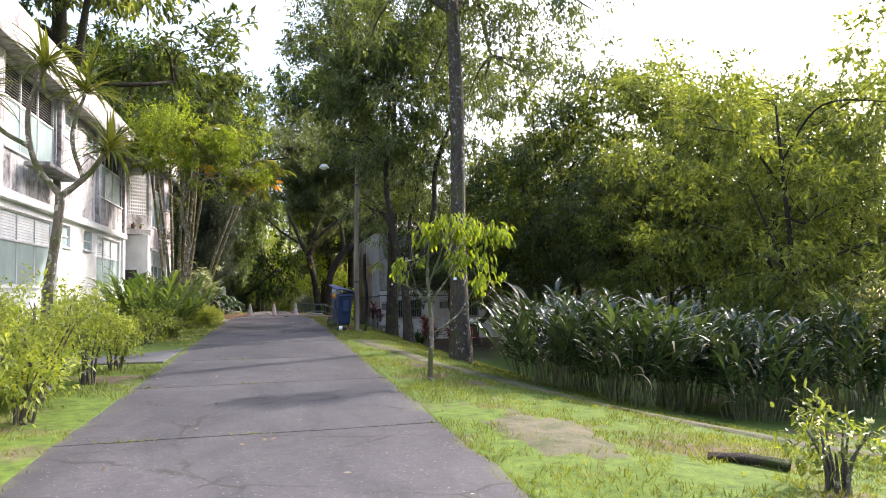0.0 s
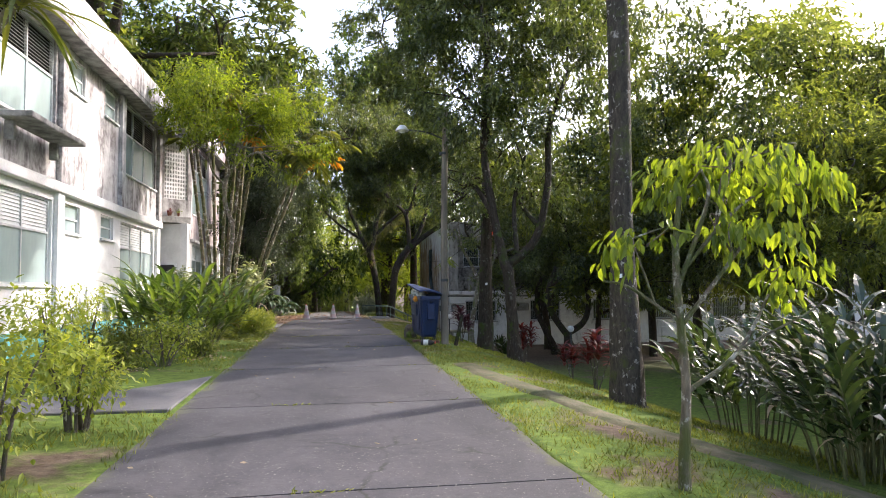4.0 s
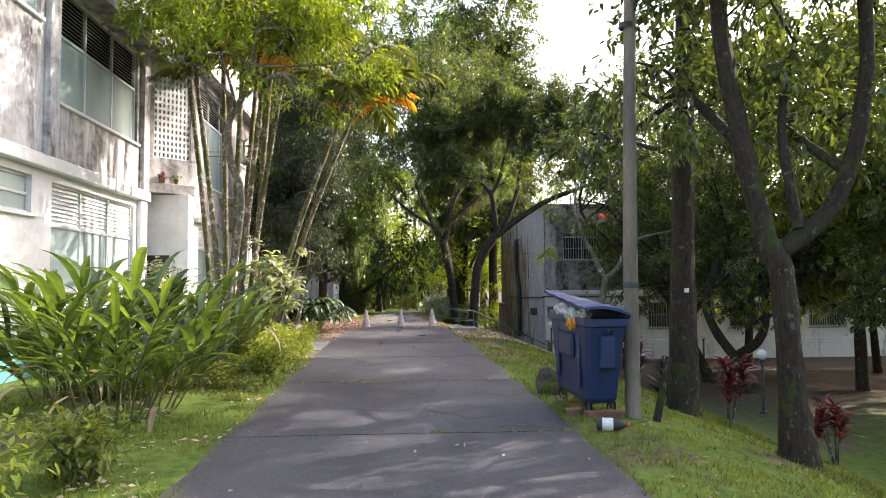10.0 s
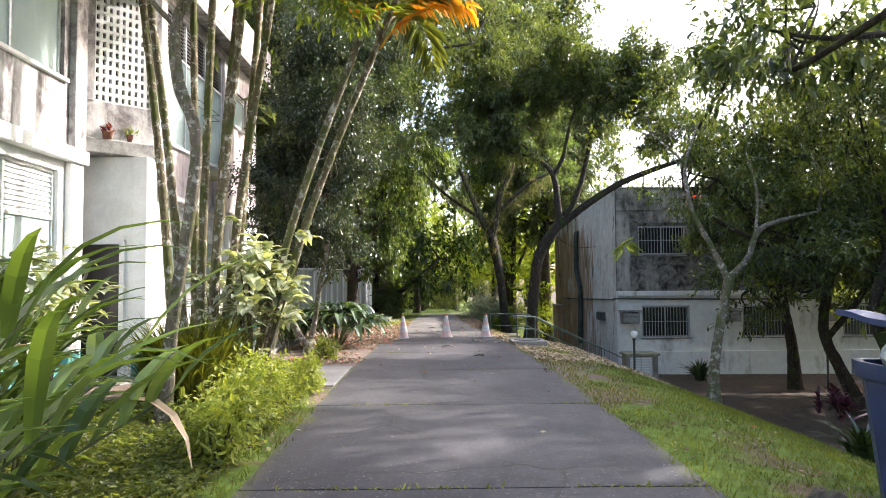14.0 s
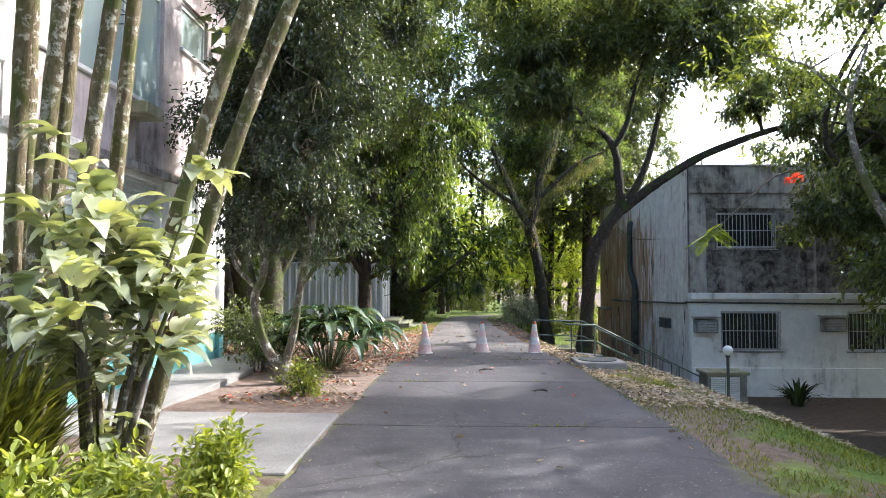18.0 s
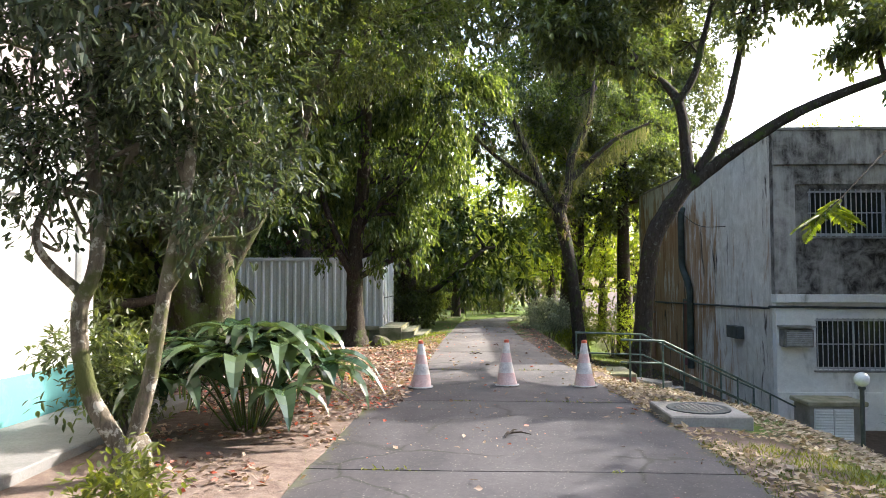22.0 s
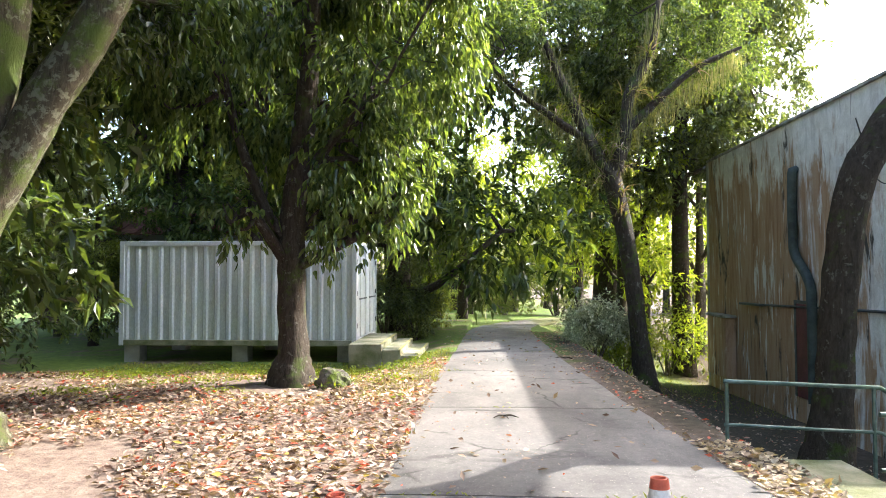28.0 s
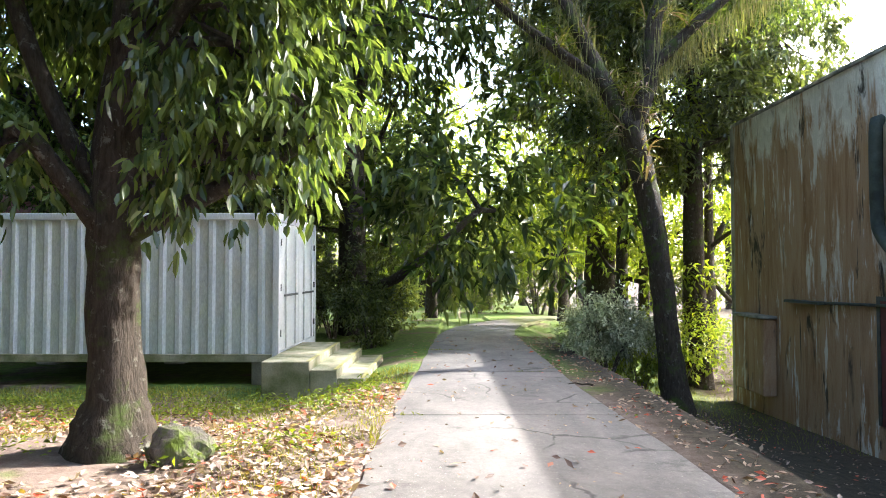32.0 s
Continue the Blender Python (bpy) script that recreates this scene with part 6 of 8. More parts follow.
    # tree with epiphytes on the far right verge
    T("epiphyte_tree", (3.4, 56.0), [[(0, 0, 0, .27), (-.12, 0, 1.2, .23), (-.32, 0, 3.0, .21), (-.55, 0, 4.4, .22), (-.85, 0, 5.6, .26)],
        [(-.82, 0, 5.5, .18), (-1.3, 0, 6.3, .16), (-1.75, .2, 7.4, .14), (-2.3, .3, 8.7, .10), (-2.8, .5, 10.2, .05)],
        [(-.8, 0, 5.5, .18), (-.45, .1, 6.5, .16), (-.3, .2, 7.7, .14), (.3, .3, 8.9, .10), (.6, .4, 10.6, .05)],
        [(-.4, .1, 6.7, .12), (.5, .1, 7.6, .10), (1.5, .1, 8.4, .07), (2.6, .2, 8.9, .04)],
        [(-1.3, .1, 6.4, .11), (-2.3, -.2, 7.0, .09), (-3.4, -.4, 7.8, .06), (-4.4, -.5, 8.8, .03)]],
      [(-2.3, 1.5, 10.30, 1.8, 1.8, 1.1), (.6, 3.0, 10.90, 2.0, 2.0, 1.2), (2.7, 2.6, 9.30, 1.7, 1.8, 1.0), (-3.8, -.4, 9.30, 1.4, 1.4, .8), (-.5, 3.6, 12.50, 2.4, 2.2, 1.6), (2.4, 3.6, 11.90, 2.2, 2.2, 1.6)], 5200, 8, .13, .055, "bark_dark", "leaf_mango", "old tree with epiphytes and hanging moss on its limbs", seed=18, hollow=.35)
    mg = T("mango_tree", (7.0, 65.0), [[(0, 0, 0, .40), (-.1, 0, 4, .33), (-.1, -.2, 9, .25), (.2, -.2, 18, .12)]],
      [(-.4, -.4, 9.0, 3.4, 3.0, 2.4), (-2.0, -1.0, 12.0, 3.2, 3.0, 2.4), (2.4, 0, 11.4, 3.2, 3.0, 2.4), (.4, -.6, 14.6, 4.2, 3.6, 2.8), (-2.4, -.6, 8.2, 2.0, 1.8, 1.4), (3.2, -.4, 15.6, 3.0, 2.8, 2.4), (-1.6, -.6, 17.0, 3.2, 2.8, 2.2), (1.4, -.4, 19.6, 3.4, 3.0, 2.4), (2.6, -.6, 8.0, 2.4, 2.0, 1.6), (-2.6, -.4, 21.0, 2.6, 2.6, 1.8)], 8600, 8, .26, .115, "bark_dark", "leaf_dark", "tall dense mango tree behind the old tree", seed=29, fine=False)
    copy_thing(mg, Matrix.LocRotScale((5.0, 70.0, gh(5.0, 70.0)), Euler((0, 0, 2)), (1.55, 1.4, 1.4)))
    mg = T("mango_tree", (-8.0, 59.5), [[(0, 0, 0, .36), (.1, 0, 4, .3), (.4, -.2, 9, .24), (.8, 0, 15, .12)], [(.3, -.1, 8, .18), (1.8, -.4, 11, .13), (3.4, -.6, 13.5, .07)]],
      [(.6, 0, 13.0, 3.2, 3.0, 2.6), (3.6, -1.5, 13.6, 2.8, 2.8, 2.2), (1.6, 0, 17.0, 3.6, 3.4, 2.4), (5.2, -1.4, 16.4, 2.6, 2.6, 2.0), (-1.6, .5, 15.0, 2.8, 2.8, 2.2), (3.8, -1.6, 10.2, 2.2, 2.2, 1.5), (-.6, -.4, 9.6, 2.2, 2.2, 1.5)], 8000, 8, .25, .11, "bark_dark", "leaf_mango", "towering dark tree behind the container", seed=30, fine=False)
    copy_thing(mg, Matrix.LocRotScale((-14.5, 67, gh(-14.5, 67)), Euler((0, 0, 1)), (1.3, 1.3, 1.35)))
    copy_thing(mg, Matrix.LocRotScale((-7.0, 71.5, gh(-7.0, 71.5)), Euler((0, 0, 3)), (1.2, 1.2, 1.35)))
    # left side: small-leaved gnarled tree by the forecourt
    T("gnarled_tree", (-3.25, 35.4), [[(0, 0, 0, .12), (-.05, 0, .35, .09)],
        [(-.05, 0, .2, .075), (-.35, 0, .7, .068), (-.5, .1, 1.3, .064), (-.36, .1, 1.8, .06), (-.5, .2, 2.9, .05), (-.7, .3, 4.6, .03)],
        [(.0, 0, .25, .065), (.12, .05, .8, .058), (.22, .1, 1.6, .052), (.4, .1, 2.6, .045), (.35, .2, 4.4, .03)]],
      [(-.1, .2, 2.7, .75, .7, .5), (.4, .2, 3.2, .8, .8, .7), (-.45, .3, 4.0, 1.0, 1.0, .9), (.3, .3, 4.6, 1.2, 1.2, 1.0), (.1, .4, 5.6, 1.2, 1.3, 1.1), (.8, .5, 6.2, 1.3, 1.4, 1.1), (.75, .1, 2.3, .45, .45, .35), (-.75, .2, 2.4, .4, .45, .4), (.8, .4, 7.4, 1.4, 1.5, 1.0), (-1.0, .2, 3.5, .45, .5, .35), (-.9, .3, 4.4, .5, .6, .45), (.55, -1.2, 3.5, .6, .6, .5), (.7, -1.2, 4.3, .8, .8, .7), (.8, -1.0, 5.3, .9, .9, .8), (.3, -.8, 4.9, .6, .7, .6), (-.9, .2, 2.8, .4, .4, .35)], 7200, 12, .085, .04, "bark_pale", "leaf_grey", "gnarled small-leaved tree with pale twisting stems", seed=19, twig_len=.45, hollow=.4)
    T("curved_tree", (-3.5, 27.6), [[(0, 0, 0, .085), (.1, 0, 1.2, .072), (.3, 0, 2.6, .068), (.32, 0, 3.3, .066), (.12, 0, 3.9, .07), (.1, 0, 4.6, .062), (.4, .1, 5.3, .055), (.6, .1, 6.6, .03)], [(.1, 0, 4.5, .035), (-.3, .1, 5.0, .03), (-.5, .2, 5.9, .02)]],
      [(.2, .1, 7.4, 1.7, 1.5, 1.2), (1.2, .1, 6.4, 1.3, 1.2, .8), (2.2, .3, 7.2, 1.2, 1.1, .9), (.1, -.7, 5.7, .9, .9, .5), (1.7, .3, 5.2, .7, .7, .4), (-.8, -.2, 6.4, .9, .9, .5), (2.6, .6, 6.0, .9, .9, .5), (-.6, -.6, 7.6, 1.2, 1.0, .7)], 1500, 9, .12, .042, "bark_pale", "leaf_bright", "slender tree with a curved pale trunk", seed=20, r0=.03, hollow=.3)
    # multi-stemmed giant past the forecourt
    T("multi_stem_tree", (-6.0, 44.2), [[(0, 0, 0, .56), (-.1, 0, .8, .48), (-.1, 0, 1.3, .42)],
        [(-.25, -.1, .6, .34), (-.6, -.2, 2.2, .31), (-.85, -.3, 4.2, .28), (-1.2, -.2, 7.0, .18)],
        [(.15, -.1, .7, .33), (.25, -.1, 2.4, .30), (.6, 0, 4.2, .27), (.7, .2, 7.5, .18)],
        [(.2, .1, 1.8, .22), (.95, .1, 3.2, .20), (1.7, .2, 4.6, .18), (2.2, .4, 7.0, .12)]],
      [(-1.5, 0, 8.2, 2.8, 2.6, 1.8), (1.2, 0, 8.2, 3.0, 2.8, 1.8), (2.6, .2, 6.6, 2.0, 2.0, 1.2), (3.2, 1.2, 7.6, 2.4, 2.2, 1.6), (-2.4, 1.6, 6.4, 1.8, 1.6, 1.2), (-1.6, 2.6, 4.4, 1.6, 1.4, 1.0), (-3.2, 3.0, 4.8, 1.8, 1.6, 1.2), (.2, 2.6, 5.6, 1.5, 1.3, .9), (-3.4, .6, 4.0, 1.3, 1.3, 1.0)], 6400, 8, .14, .045, "bark_moss", "leaf_dark", "great tree of several mossy stems with dark foliage", seed=21, hollow=.45)
    T("second_stem_tree", (-7.4, 46.2), [[(0, 0, 0, .24), (-.2, 0, .9, .20), (-.3, 0, 2.0, .17), (-.6, .1, 3.2, .15), (-.9, .3, 5.5, .09)]],
      [(-.8, .2, 6.4, 2.0, 2.0, 1.4), (-.2, .8, 5.6, 1.4, 1.4, 1.0)], 1700, 8, .14, .045, "bark_grey", "leaf_dark", "leaning ridged trunk with dark foliage", seed=22)
    # big-leaved tree in front of the container
    T("big_leaf_tree", (-3.82, 48.9), [[(0, 0, 0, .30), (.02, 0, .6, .245), (-.02, 0, 1.6, .22), (0, 0, 2.7, .20), (.18, 0, 4.2, .18), (.3, 0, 6.5, .14), (.3, 0, 9, .08)],
        [(-.02, 0, 2.2, .10), (-.45, -.1, 2.9, .08), (-.9, -.2, 4.2, .07), (-1.3, -.2, 6.0, .04)], [(.1, 0, 3.2, .09), (.8, -.3, 4.0, .07), (1.5, -.5, 4.6, .04)]],
      [(1.35, .1, 3.5, .9, .9, .75), (.6, .9, 4.6, 1.5, 1.2, 1.1), (1.5, .3, 5.0, 1.3, 1.3, 1.1), (-1.3, .7, 4.6, 1.4, 1.2, 1.1), (-2.4, -.1, 5.2, 1.0, 1.0, .7), (0, 1.0, 7.2, 2.4, 2.0, 1.6), (2.2, .3, 7.0, 1.9, 1.9, 1.4), (.95, -.1, 2.6, .5, .5, .45), (1.6, .1, 2.9, .55, .6, .5), (1.0, -.2, 3.9, .9, .8, .7), (-.75, -.35, 2.75, .35, .35, .35), (-3.2, -.6, 6.2, 2.0, 2.0, 1.4), (-1.6, -1.2, 5.6, 1.3, 1.1, .8)], 4600, 9, .165, .05, "bark_dark", "leaf_mango", "big-leaved tree with a thick mossy trunk before the container", seed=23, droop=.75, twig_len=.55, hollow=.35)
    # canopy tree reaching over the drive from the left
    T("canopy_tree", (-7.6, 40.6), [[(0, 0, 0, .34), (0, 0, 3, .28), (.6, 0, 6, .24), (1.5, 0, 9, .15)], [(.5, 0, 5.5, .18), (2.4, -.2, 7.2, .14), (4.4, 0, 8.3, .10), (6.4, .3, 8.8, .06), (8.4, .6, 9.2, .03)]],
      [(0, 0, 9.5, 3.6, 3.4, 2.2), (3.4, 0, 9.6, 2.6, 2.6, 1.8), (6.0, .2, 9.6, 2.4, 2.6, 1.5), (8.2, .8, 9.8, 2.0, 2.2, 1.3), (-3, -1.5, 8.8, 2.6, 2.6, 2.0), (2.6, -1.2, 9.4, 2.2, 2.0, 1.5), (4.6, 2.2, 9.0, 1.9, 1.8, 1.2), (10.0, 3.0, 11.0, 2.4, 2.6, 1.4), (7.6, 3.4, 12.0, 2.6, 2.6, 1.4)], 4600, 8, .14, .045, "bark_dark", "leaf_dark", "broad canopy tree spreading over the driveway", seed=24, hollow=.45)


def wood(name, x, y, h, r, seed, leafm="leaf_dark", twigs=1700, low=0.38, label="", leaf=.19, bark="bark_dark", width=.075, slim=.020):
    """A tree of the wood around the place."""
    rg = np.random.default_rng(seed)
    lean = rg.normal(size=2) * 0.35
    k = max(.06, slim * h)
    limbs = [[(0, 0, 0, k), (lean[0] * .2, lean[1] * .2, h * .3, k * .8), (lean[0] * .6, lean[1] * .6, h * .6, k * .6), (lean[0], lean[1], h * .9, k * .25)],
             [(lean[0] * .2, lean[1] * .2, h * .32, k * .5), (r * .35 * math.cos(seed), r * .35 * math.sin(seed), h * .5, k * .38), (r * .6 * math.cos(seed), r * .6 * math.sin(seed), h * .66, k * .15)]]
    bl = []
    nb = 9
    for i in range(nb):
        a = i * 2.4 + seed
        q = r * (0.25 + 0.5 * rg.random())
        z = h * (low + (1 - low) * (i + 0.6) / nb)
        s = r * (0.40 + 0.20 * rg.random()) * (1.0 - 0.25 * i / nb)
        bl.append((q * math.cos(a), q * math.sin(a), z - 0.2, s, s, s * .72))
    return tree(name, (x, y), limbs, bl, int(twigs * .8), 7, leaf * 1.1, width, bark, leafm, label or "dense leafy tree at the edge of the grounds", seed=seed, sub=2, hollow=.3, twig_len=.5, fine=False)


def build_wood():
    def spread(kinds, spots, seed):
        rg = np.random.default_rng(seed)
        for i, (x, y, h) in enumerate(spots):
            src, h0 = kinds[i % len(kinds)]
            k = h / h0
            m = Matrix.LocRotScale((x, y, gh(x, y)), Euler((0, 0, rg.random() * 6.28)), (k * (.9 + .25 * rg.random()), k * (.9 + .25 * rg.random()), k))
            copy_thing(src, m)
    # lower yard on the right
    yard = [(wood("yard_tree", 16.8, 27.2, 9.5, 3.2, 101, "leaf_small", 2700, .40, "leafy tree with a thin dark trunk in the lower yard", .16, width=.058, slim=.0115), 9.5),
            (wood("yard_tree", 12.5, 14.6, 8.0, 3.2, 102, "leaf_mid", 2700, .26, "olive-green tree with a thin trunk in the lower yard", .16, width=.06, slim=.0115), 8.0),
            (wood("yard_tree", 13.0, 29.5, 9.5, 3.2, 103, "leaf_dark", 3200, .34, "dark leafy tree shading the lower yard", .16, width=.05, slim=.0115), 9.5)]
    wood("yard_tree", 13.0, 24.0, 7.8, 2.8, 104, "leaf_dark", 3000, .45, "dark tree with a high crown in the lower yard", .16, width=.07)
    spread(yard, [(15.6, 18.6, 9.0), (12.8, 21.2, 7.2), (13.8, 34.5, 14.8), (18.5, 17, 9.5), (22, 23, 12), (26, 33, 14), (19.5, 10, 8.5), (17.5, 39, 11), (14.5, 8.5, 8), (26, 14, 10), (30, 25, 13), (21.5, 33, 13), (28, 42, 13), (14.4, 42.6, 12), (24.5, 44, 13), (31, 34, 12), (21, 29, 14), (19, 23.5, 11), (17.2, 25.5, 11.0), (15.5, 33.5, 14)], 5)
    # wood on the left and behind
    deep = [(wood("woodland_tree", -11.5, 43.5, 13, 4.0, 201, "leaf_dark", 3000, .18, "tall dark tree in the wood behind the yard", .22, width=.1), 13),
            (wood("woodland_tree", -13.2, 50.8, 12, 3.8, 202, "leaf_mango", 3000, .12, "dense dark tree in the wood behind the yard", .22, width=.1), 12),
            (wood("woodland_tree", -6.8, 61.5, 11, 3.4, 203, "leaf_mid", 2400, .12, "shaded green tree behind the container", .18, width=.08), 11)]
    spread(deep, [(-14.5, 55, 15), (-11, 61, 15), (-13, 68, 17), (-4.4, 66.5, 13), (-17, 47, 14), (-15.5, 40.5, 29), (-11.5, 41.2, 27), (-8.2, 66, 12), (-19, 60, 15), (-9.5, 73, 13), (-5.6, 75, 12), (-15, 76, 15), (-22, 52, 16), (-20, 68, 16), (-10, 46.8, 12), (-16.5, 51, 13), (-3.8, 63.5, 22), (-18, 34, 27), (-18, 24, 24), (-9.2, 43.5, 18), (-12.6, 58.6, 6), (-15.5, 61.5, 6.5), (-10.2, 59.6, 5.5)], 6)
    # sunlit park beyond the bend
    park = [(wood("park_tree", 4.9, 66.5, 12, 3.4, 301, "leaf_bright", 900, .26, "park tree with sunlit foliage beyond the drive", .24, width=.085), 12),
            (wood("park_tree", 8.8, 69.0, 12, 3.8, 302, "leaf_bright", 900, .24, "bright backlit tree beyond the drive", .24, width=.085), 12)]
    spread(park, [(6.0, 77, 13), (-1.8, 77, 12), (-6.5, 84, 13), (1.8, 92, 15), (10, 88, 14), (-3, 97, 14), (24, 80, 14), (15, 98, 15), (5.5, 104, 15), (-10, 95, 15), (22, 100, 16), (-1.5, 86, 12), (5.2, 84, 13), (6.8, 70.5, 11), (32, 88, 16), (-14, 106, 16), (12, 112, 17), (0, 114, 17), (4.4, 75.5, 12)], 7)


build_trees()
build_wood()

# ---- plants ----
def blades(bases, dirs, length, width, arch, rg, seg=5, lift=None):
    """Arching strap leaves: each a strip of quads folded along its middle."""
    n = len(bases)
    d = dirs.copy()
    d[:, 2] = 0
    d /= np.linalg.norm(d, axis=1)[:, None] + 1e-9
    L = length * (.6 + .7 * rg.random(n))
    up = (lift if lift is not None else .75 + .5 * rg.random(n))
    t = np.linspace(0, 1, seg + 1)
    side = np.stack([-d[:, 1], d[:, 0], np.zeros(n)], 1)
    ang0 = up[:, None] * 1.25 - t[None] * arch * (0.8 + .6 * rg.random(n))[:, None]
    stepl = (L / seg)[:, None]
    h = np.concatenate([np.zeros((n, 1)), np.cumsum(np.cos(ang0[:, :-1]) * stepl, 1)], 1)
    z = np.concatenate([np.zeros((n, 1)), np.cumsum(np.sin(ang0[:, :-1]) * stepl, 1)], 1)
    c = bases[:, None] + d[:, None] * h[..., None]
    c[:, :, 2] += z
    w = width * (.7 + .6 * rg.random(n))[:, None] * np.sin(np.pi * (0.12 + .88 * t) ** .8)[None] * .5
    w[:, -1] = .002
    nrm_up = np.array([0, 0, 1.0])
    lft = c + side[:, None] * w[..., None] + nrm_up * (w * .35)[..., None]
    rgt = c - side[:, None] * w[..., None] + nrm_up * (w * .35)[..., None]
    v = np.stack([lft, c, rgt], 2).reshape(-1, 3)
    k = 3
    base = (np.arange(n) * (seg + 1) * k)[:, None, None]
    i = np.arange(seg)[None, :, None] * k
    q1 = base + i + np.array([0, 1, k + 1, k])[None, None]
    q2 = base + i + np.array([1, 2, k + 2, k + 1])[None, None]
    return v, np.concatenate([q1.reshape(-1, 4), q2.reshape(-1, 4)])


def strap_clump(name, x, y, n, r, length, width, arch, mat, label, seed, h=0.0, cat="plant", group="", canes=0):
    rg = np.random.default_rng(seed)
    z = gh(x, y)
    e = empty(name, x, y, z, label, cat, group)
    a = rg.random(n) * 2 * np.pi
    q = r * np.sqrt(rg.random(n)) * .75
    b = np.stack([x + q * np.cos(a), y + q * np.sin(a), z + rg.random(n) * h], 1)
    aa = a + rg.normal(size=n) * .7
    v, f = blades(b, np.stack([np.cos(aa), np.sin(aa), 0 * aa], 1), length, width, arch, rg)
    raw("foliage", v, f, mat, e)
    if h > 0.2:
        ch = []
        for i in range(max(canes, 10)):
            t = i * 2.4
            p = r * .55 * ((i % 5) / 5 + .1)
            ch.append(tube_data([(x + p * math.cos(t), y + p * math.sin(t), z - .05), (x + p * 1.3 * math.cos(t), y + p * 1.3 * math.sin(t), z + h * 1.1)], [.014, .009], 5))
        vv, ff = merge(ch)
        raw("stemwork", vv, ff, "bark_moss", e)
    return e


def cane_clump(name, x, y, n, r, h, leaf, width, mat, label, seed, lean=.5, per=13, cat="plant", group="", bare=.35, brown=0):
    """Ginger-like clump: arching canes, each with two ranks of long blades along its upper part."""
    rg = np.random.default_rng(seed)
    z = gh(x, y)
    e = empty(name, x, y, z, label, cat, group)
    B, D, U, dead = [], [], [], []
    for i in range(n):
        a = i * 2.399 + rg.random() * .6
        q = r * .55 * math.sqrt((i + .5) / n)
        H = h * (.65 + .5 * rg.random())
        out = (lean + .5 * lean * rg.random()) * (.35 + q / (r * .55))
        d = np.array([math.cos(a), math.sin(a), 0])
        root = np.array([x, y, z - .04]) + d * q
        pts = spline([root, root + d * out * .25 + [0, 0, H * .5], root + d * out * .8 + [0, 0, H]], 10)
        raw("cane", *tube_data(pts, np.linspace(.013, .006, 10), 5), "cane", e, smooth=True)
        side = np.array([-d[1], d[0], 0])
        for k in range(per):
            t = bare + (1 - bare) * k / (per - 1)
            s_ = t * 9
            j = min(int(s_), 8)
            c = pts[j] + (pts[j + 1] - pts[j]) * (s_ - j)
            sg = 1 if k % 2 else -1
            if k == per - 1:
                sg = 0
            B.append(c)
            D.append(d * (.55 + .3 * rg.random()) + side * sg * (.75 + .3 * rg.random()))
            U.append(.30 + .42 * t + .2 * rg.random())
            dead.append(rg.random() < brown)
    B, D, U, dead = np.array(B), np.array(D), np.array(U), np.array(dead)
    v, f = blades(B[~dead], D[~dead], leaf, width, 1.05, rg, 5, lift=U[~dead])
    raw("foliage", v, f, mat, e)
    if dead.any():
        v, f = blades(B[dead] - [0, 0, .2], D[dead], leaf * .8, width * .6, 1.9, rg, 5, lift=U[dead] * .4)
        raw("dead_foliage", v, f, "leaf_drypale", e, "withered straw-brown blades")
    return e


def shrub(name, x, y, r, h, twigs, leaf, width, mat, label, seed, per=9, stems=7, group="", base=0.25, bark="bark_grey", droop=.1, cat="shrub", curved=False):
    rg = np.random.default_rng(seed)
    z = gh(x, y)
    e = empty(name, x, y, z, label, cat, group)
    bl = []
    for i in range(5):
        a = i * 2.5 + seed
        q = r * .45 * (i > 0)
        zz = z + h * (base + (1 - base) * (.35 + .5 * rg.random()))
        bl.append((x + q * math.cos(a), y + q * math.sin(a), zz, r * .6, r * .6, h * (1 - base) * .42))
    ch = []
    for i in range(stems):
        a = i * 2.4 + seed
        b = bl[i % 5]
        ex = (b[0] + .3 * r * math.cos(a), b[1] + .3 * r * math.sin(a), b[2] + .1 * h)
        ch.append([(x + .08 * math.cos(a), y + .08 * math.sin(a), z - .05, .014 + .006 * h), (x + .4 * (ex[0] - x) + .03 * math.cos(a * 3), y + .4 * (ex[1] - y), z + .45 * (ex[2] - z), .011 + .004 * h), (*ex, .005)])
    v, f = merge(limb_chunks(ch, seed, .1, 6))
    raw("stemwork", v, f, bark, e, smooth=True)
    if curved:
        p, d = crown_points(bl, twigs, rg, .25)
        p = np.repeat(p, per, 0) + rg.normal(size=(twigs * per, 3)) * .035
        v, f = blades(p, np.repeat(d, per, 0) + .9 * unit(twigs * per, rg), leaf, width, 1.1, rg, 4, lift=rg.random(twigs * per) * .8 - .1)
        raw("foliage", v, f, mat, e, smooth=True)
        return e
    v, f = foliage(bl, twigs, per, leaf, width, droop, rg=rg, twig_len=.16 + .1 * h, hollow=.25, curl=.1, fine=y < 50)
    raw("foliage", v, f, mat, e)
    return e


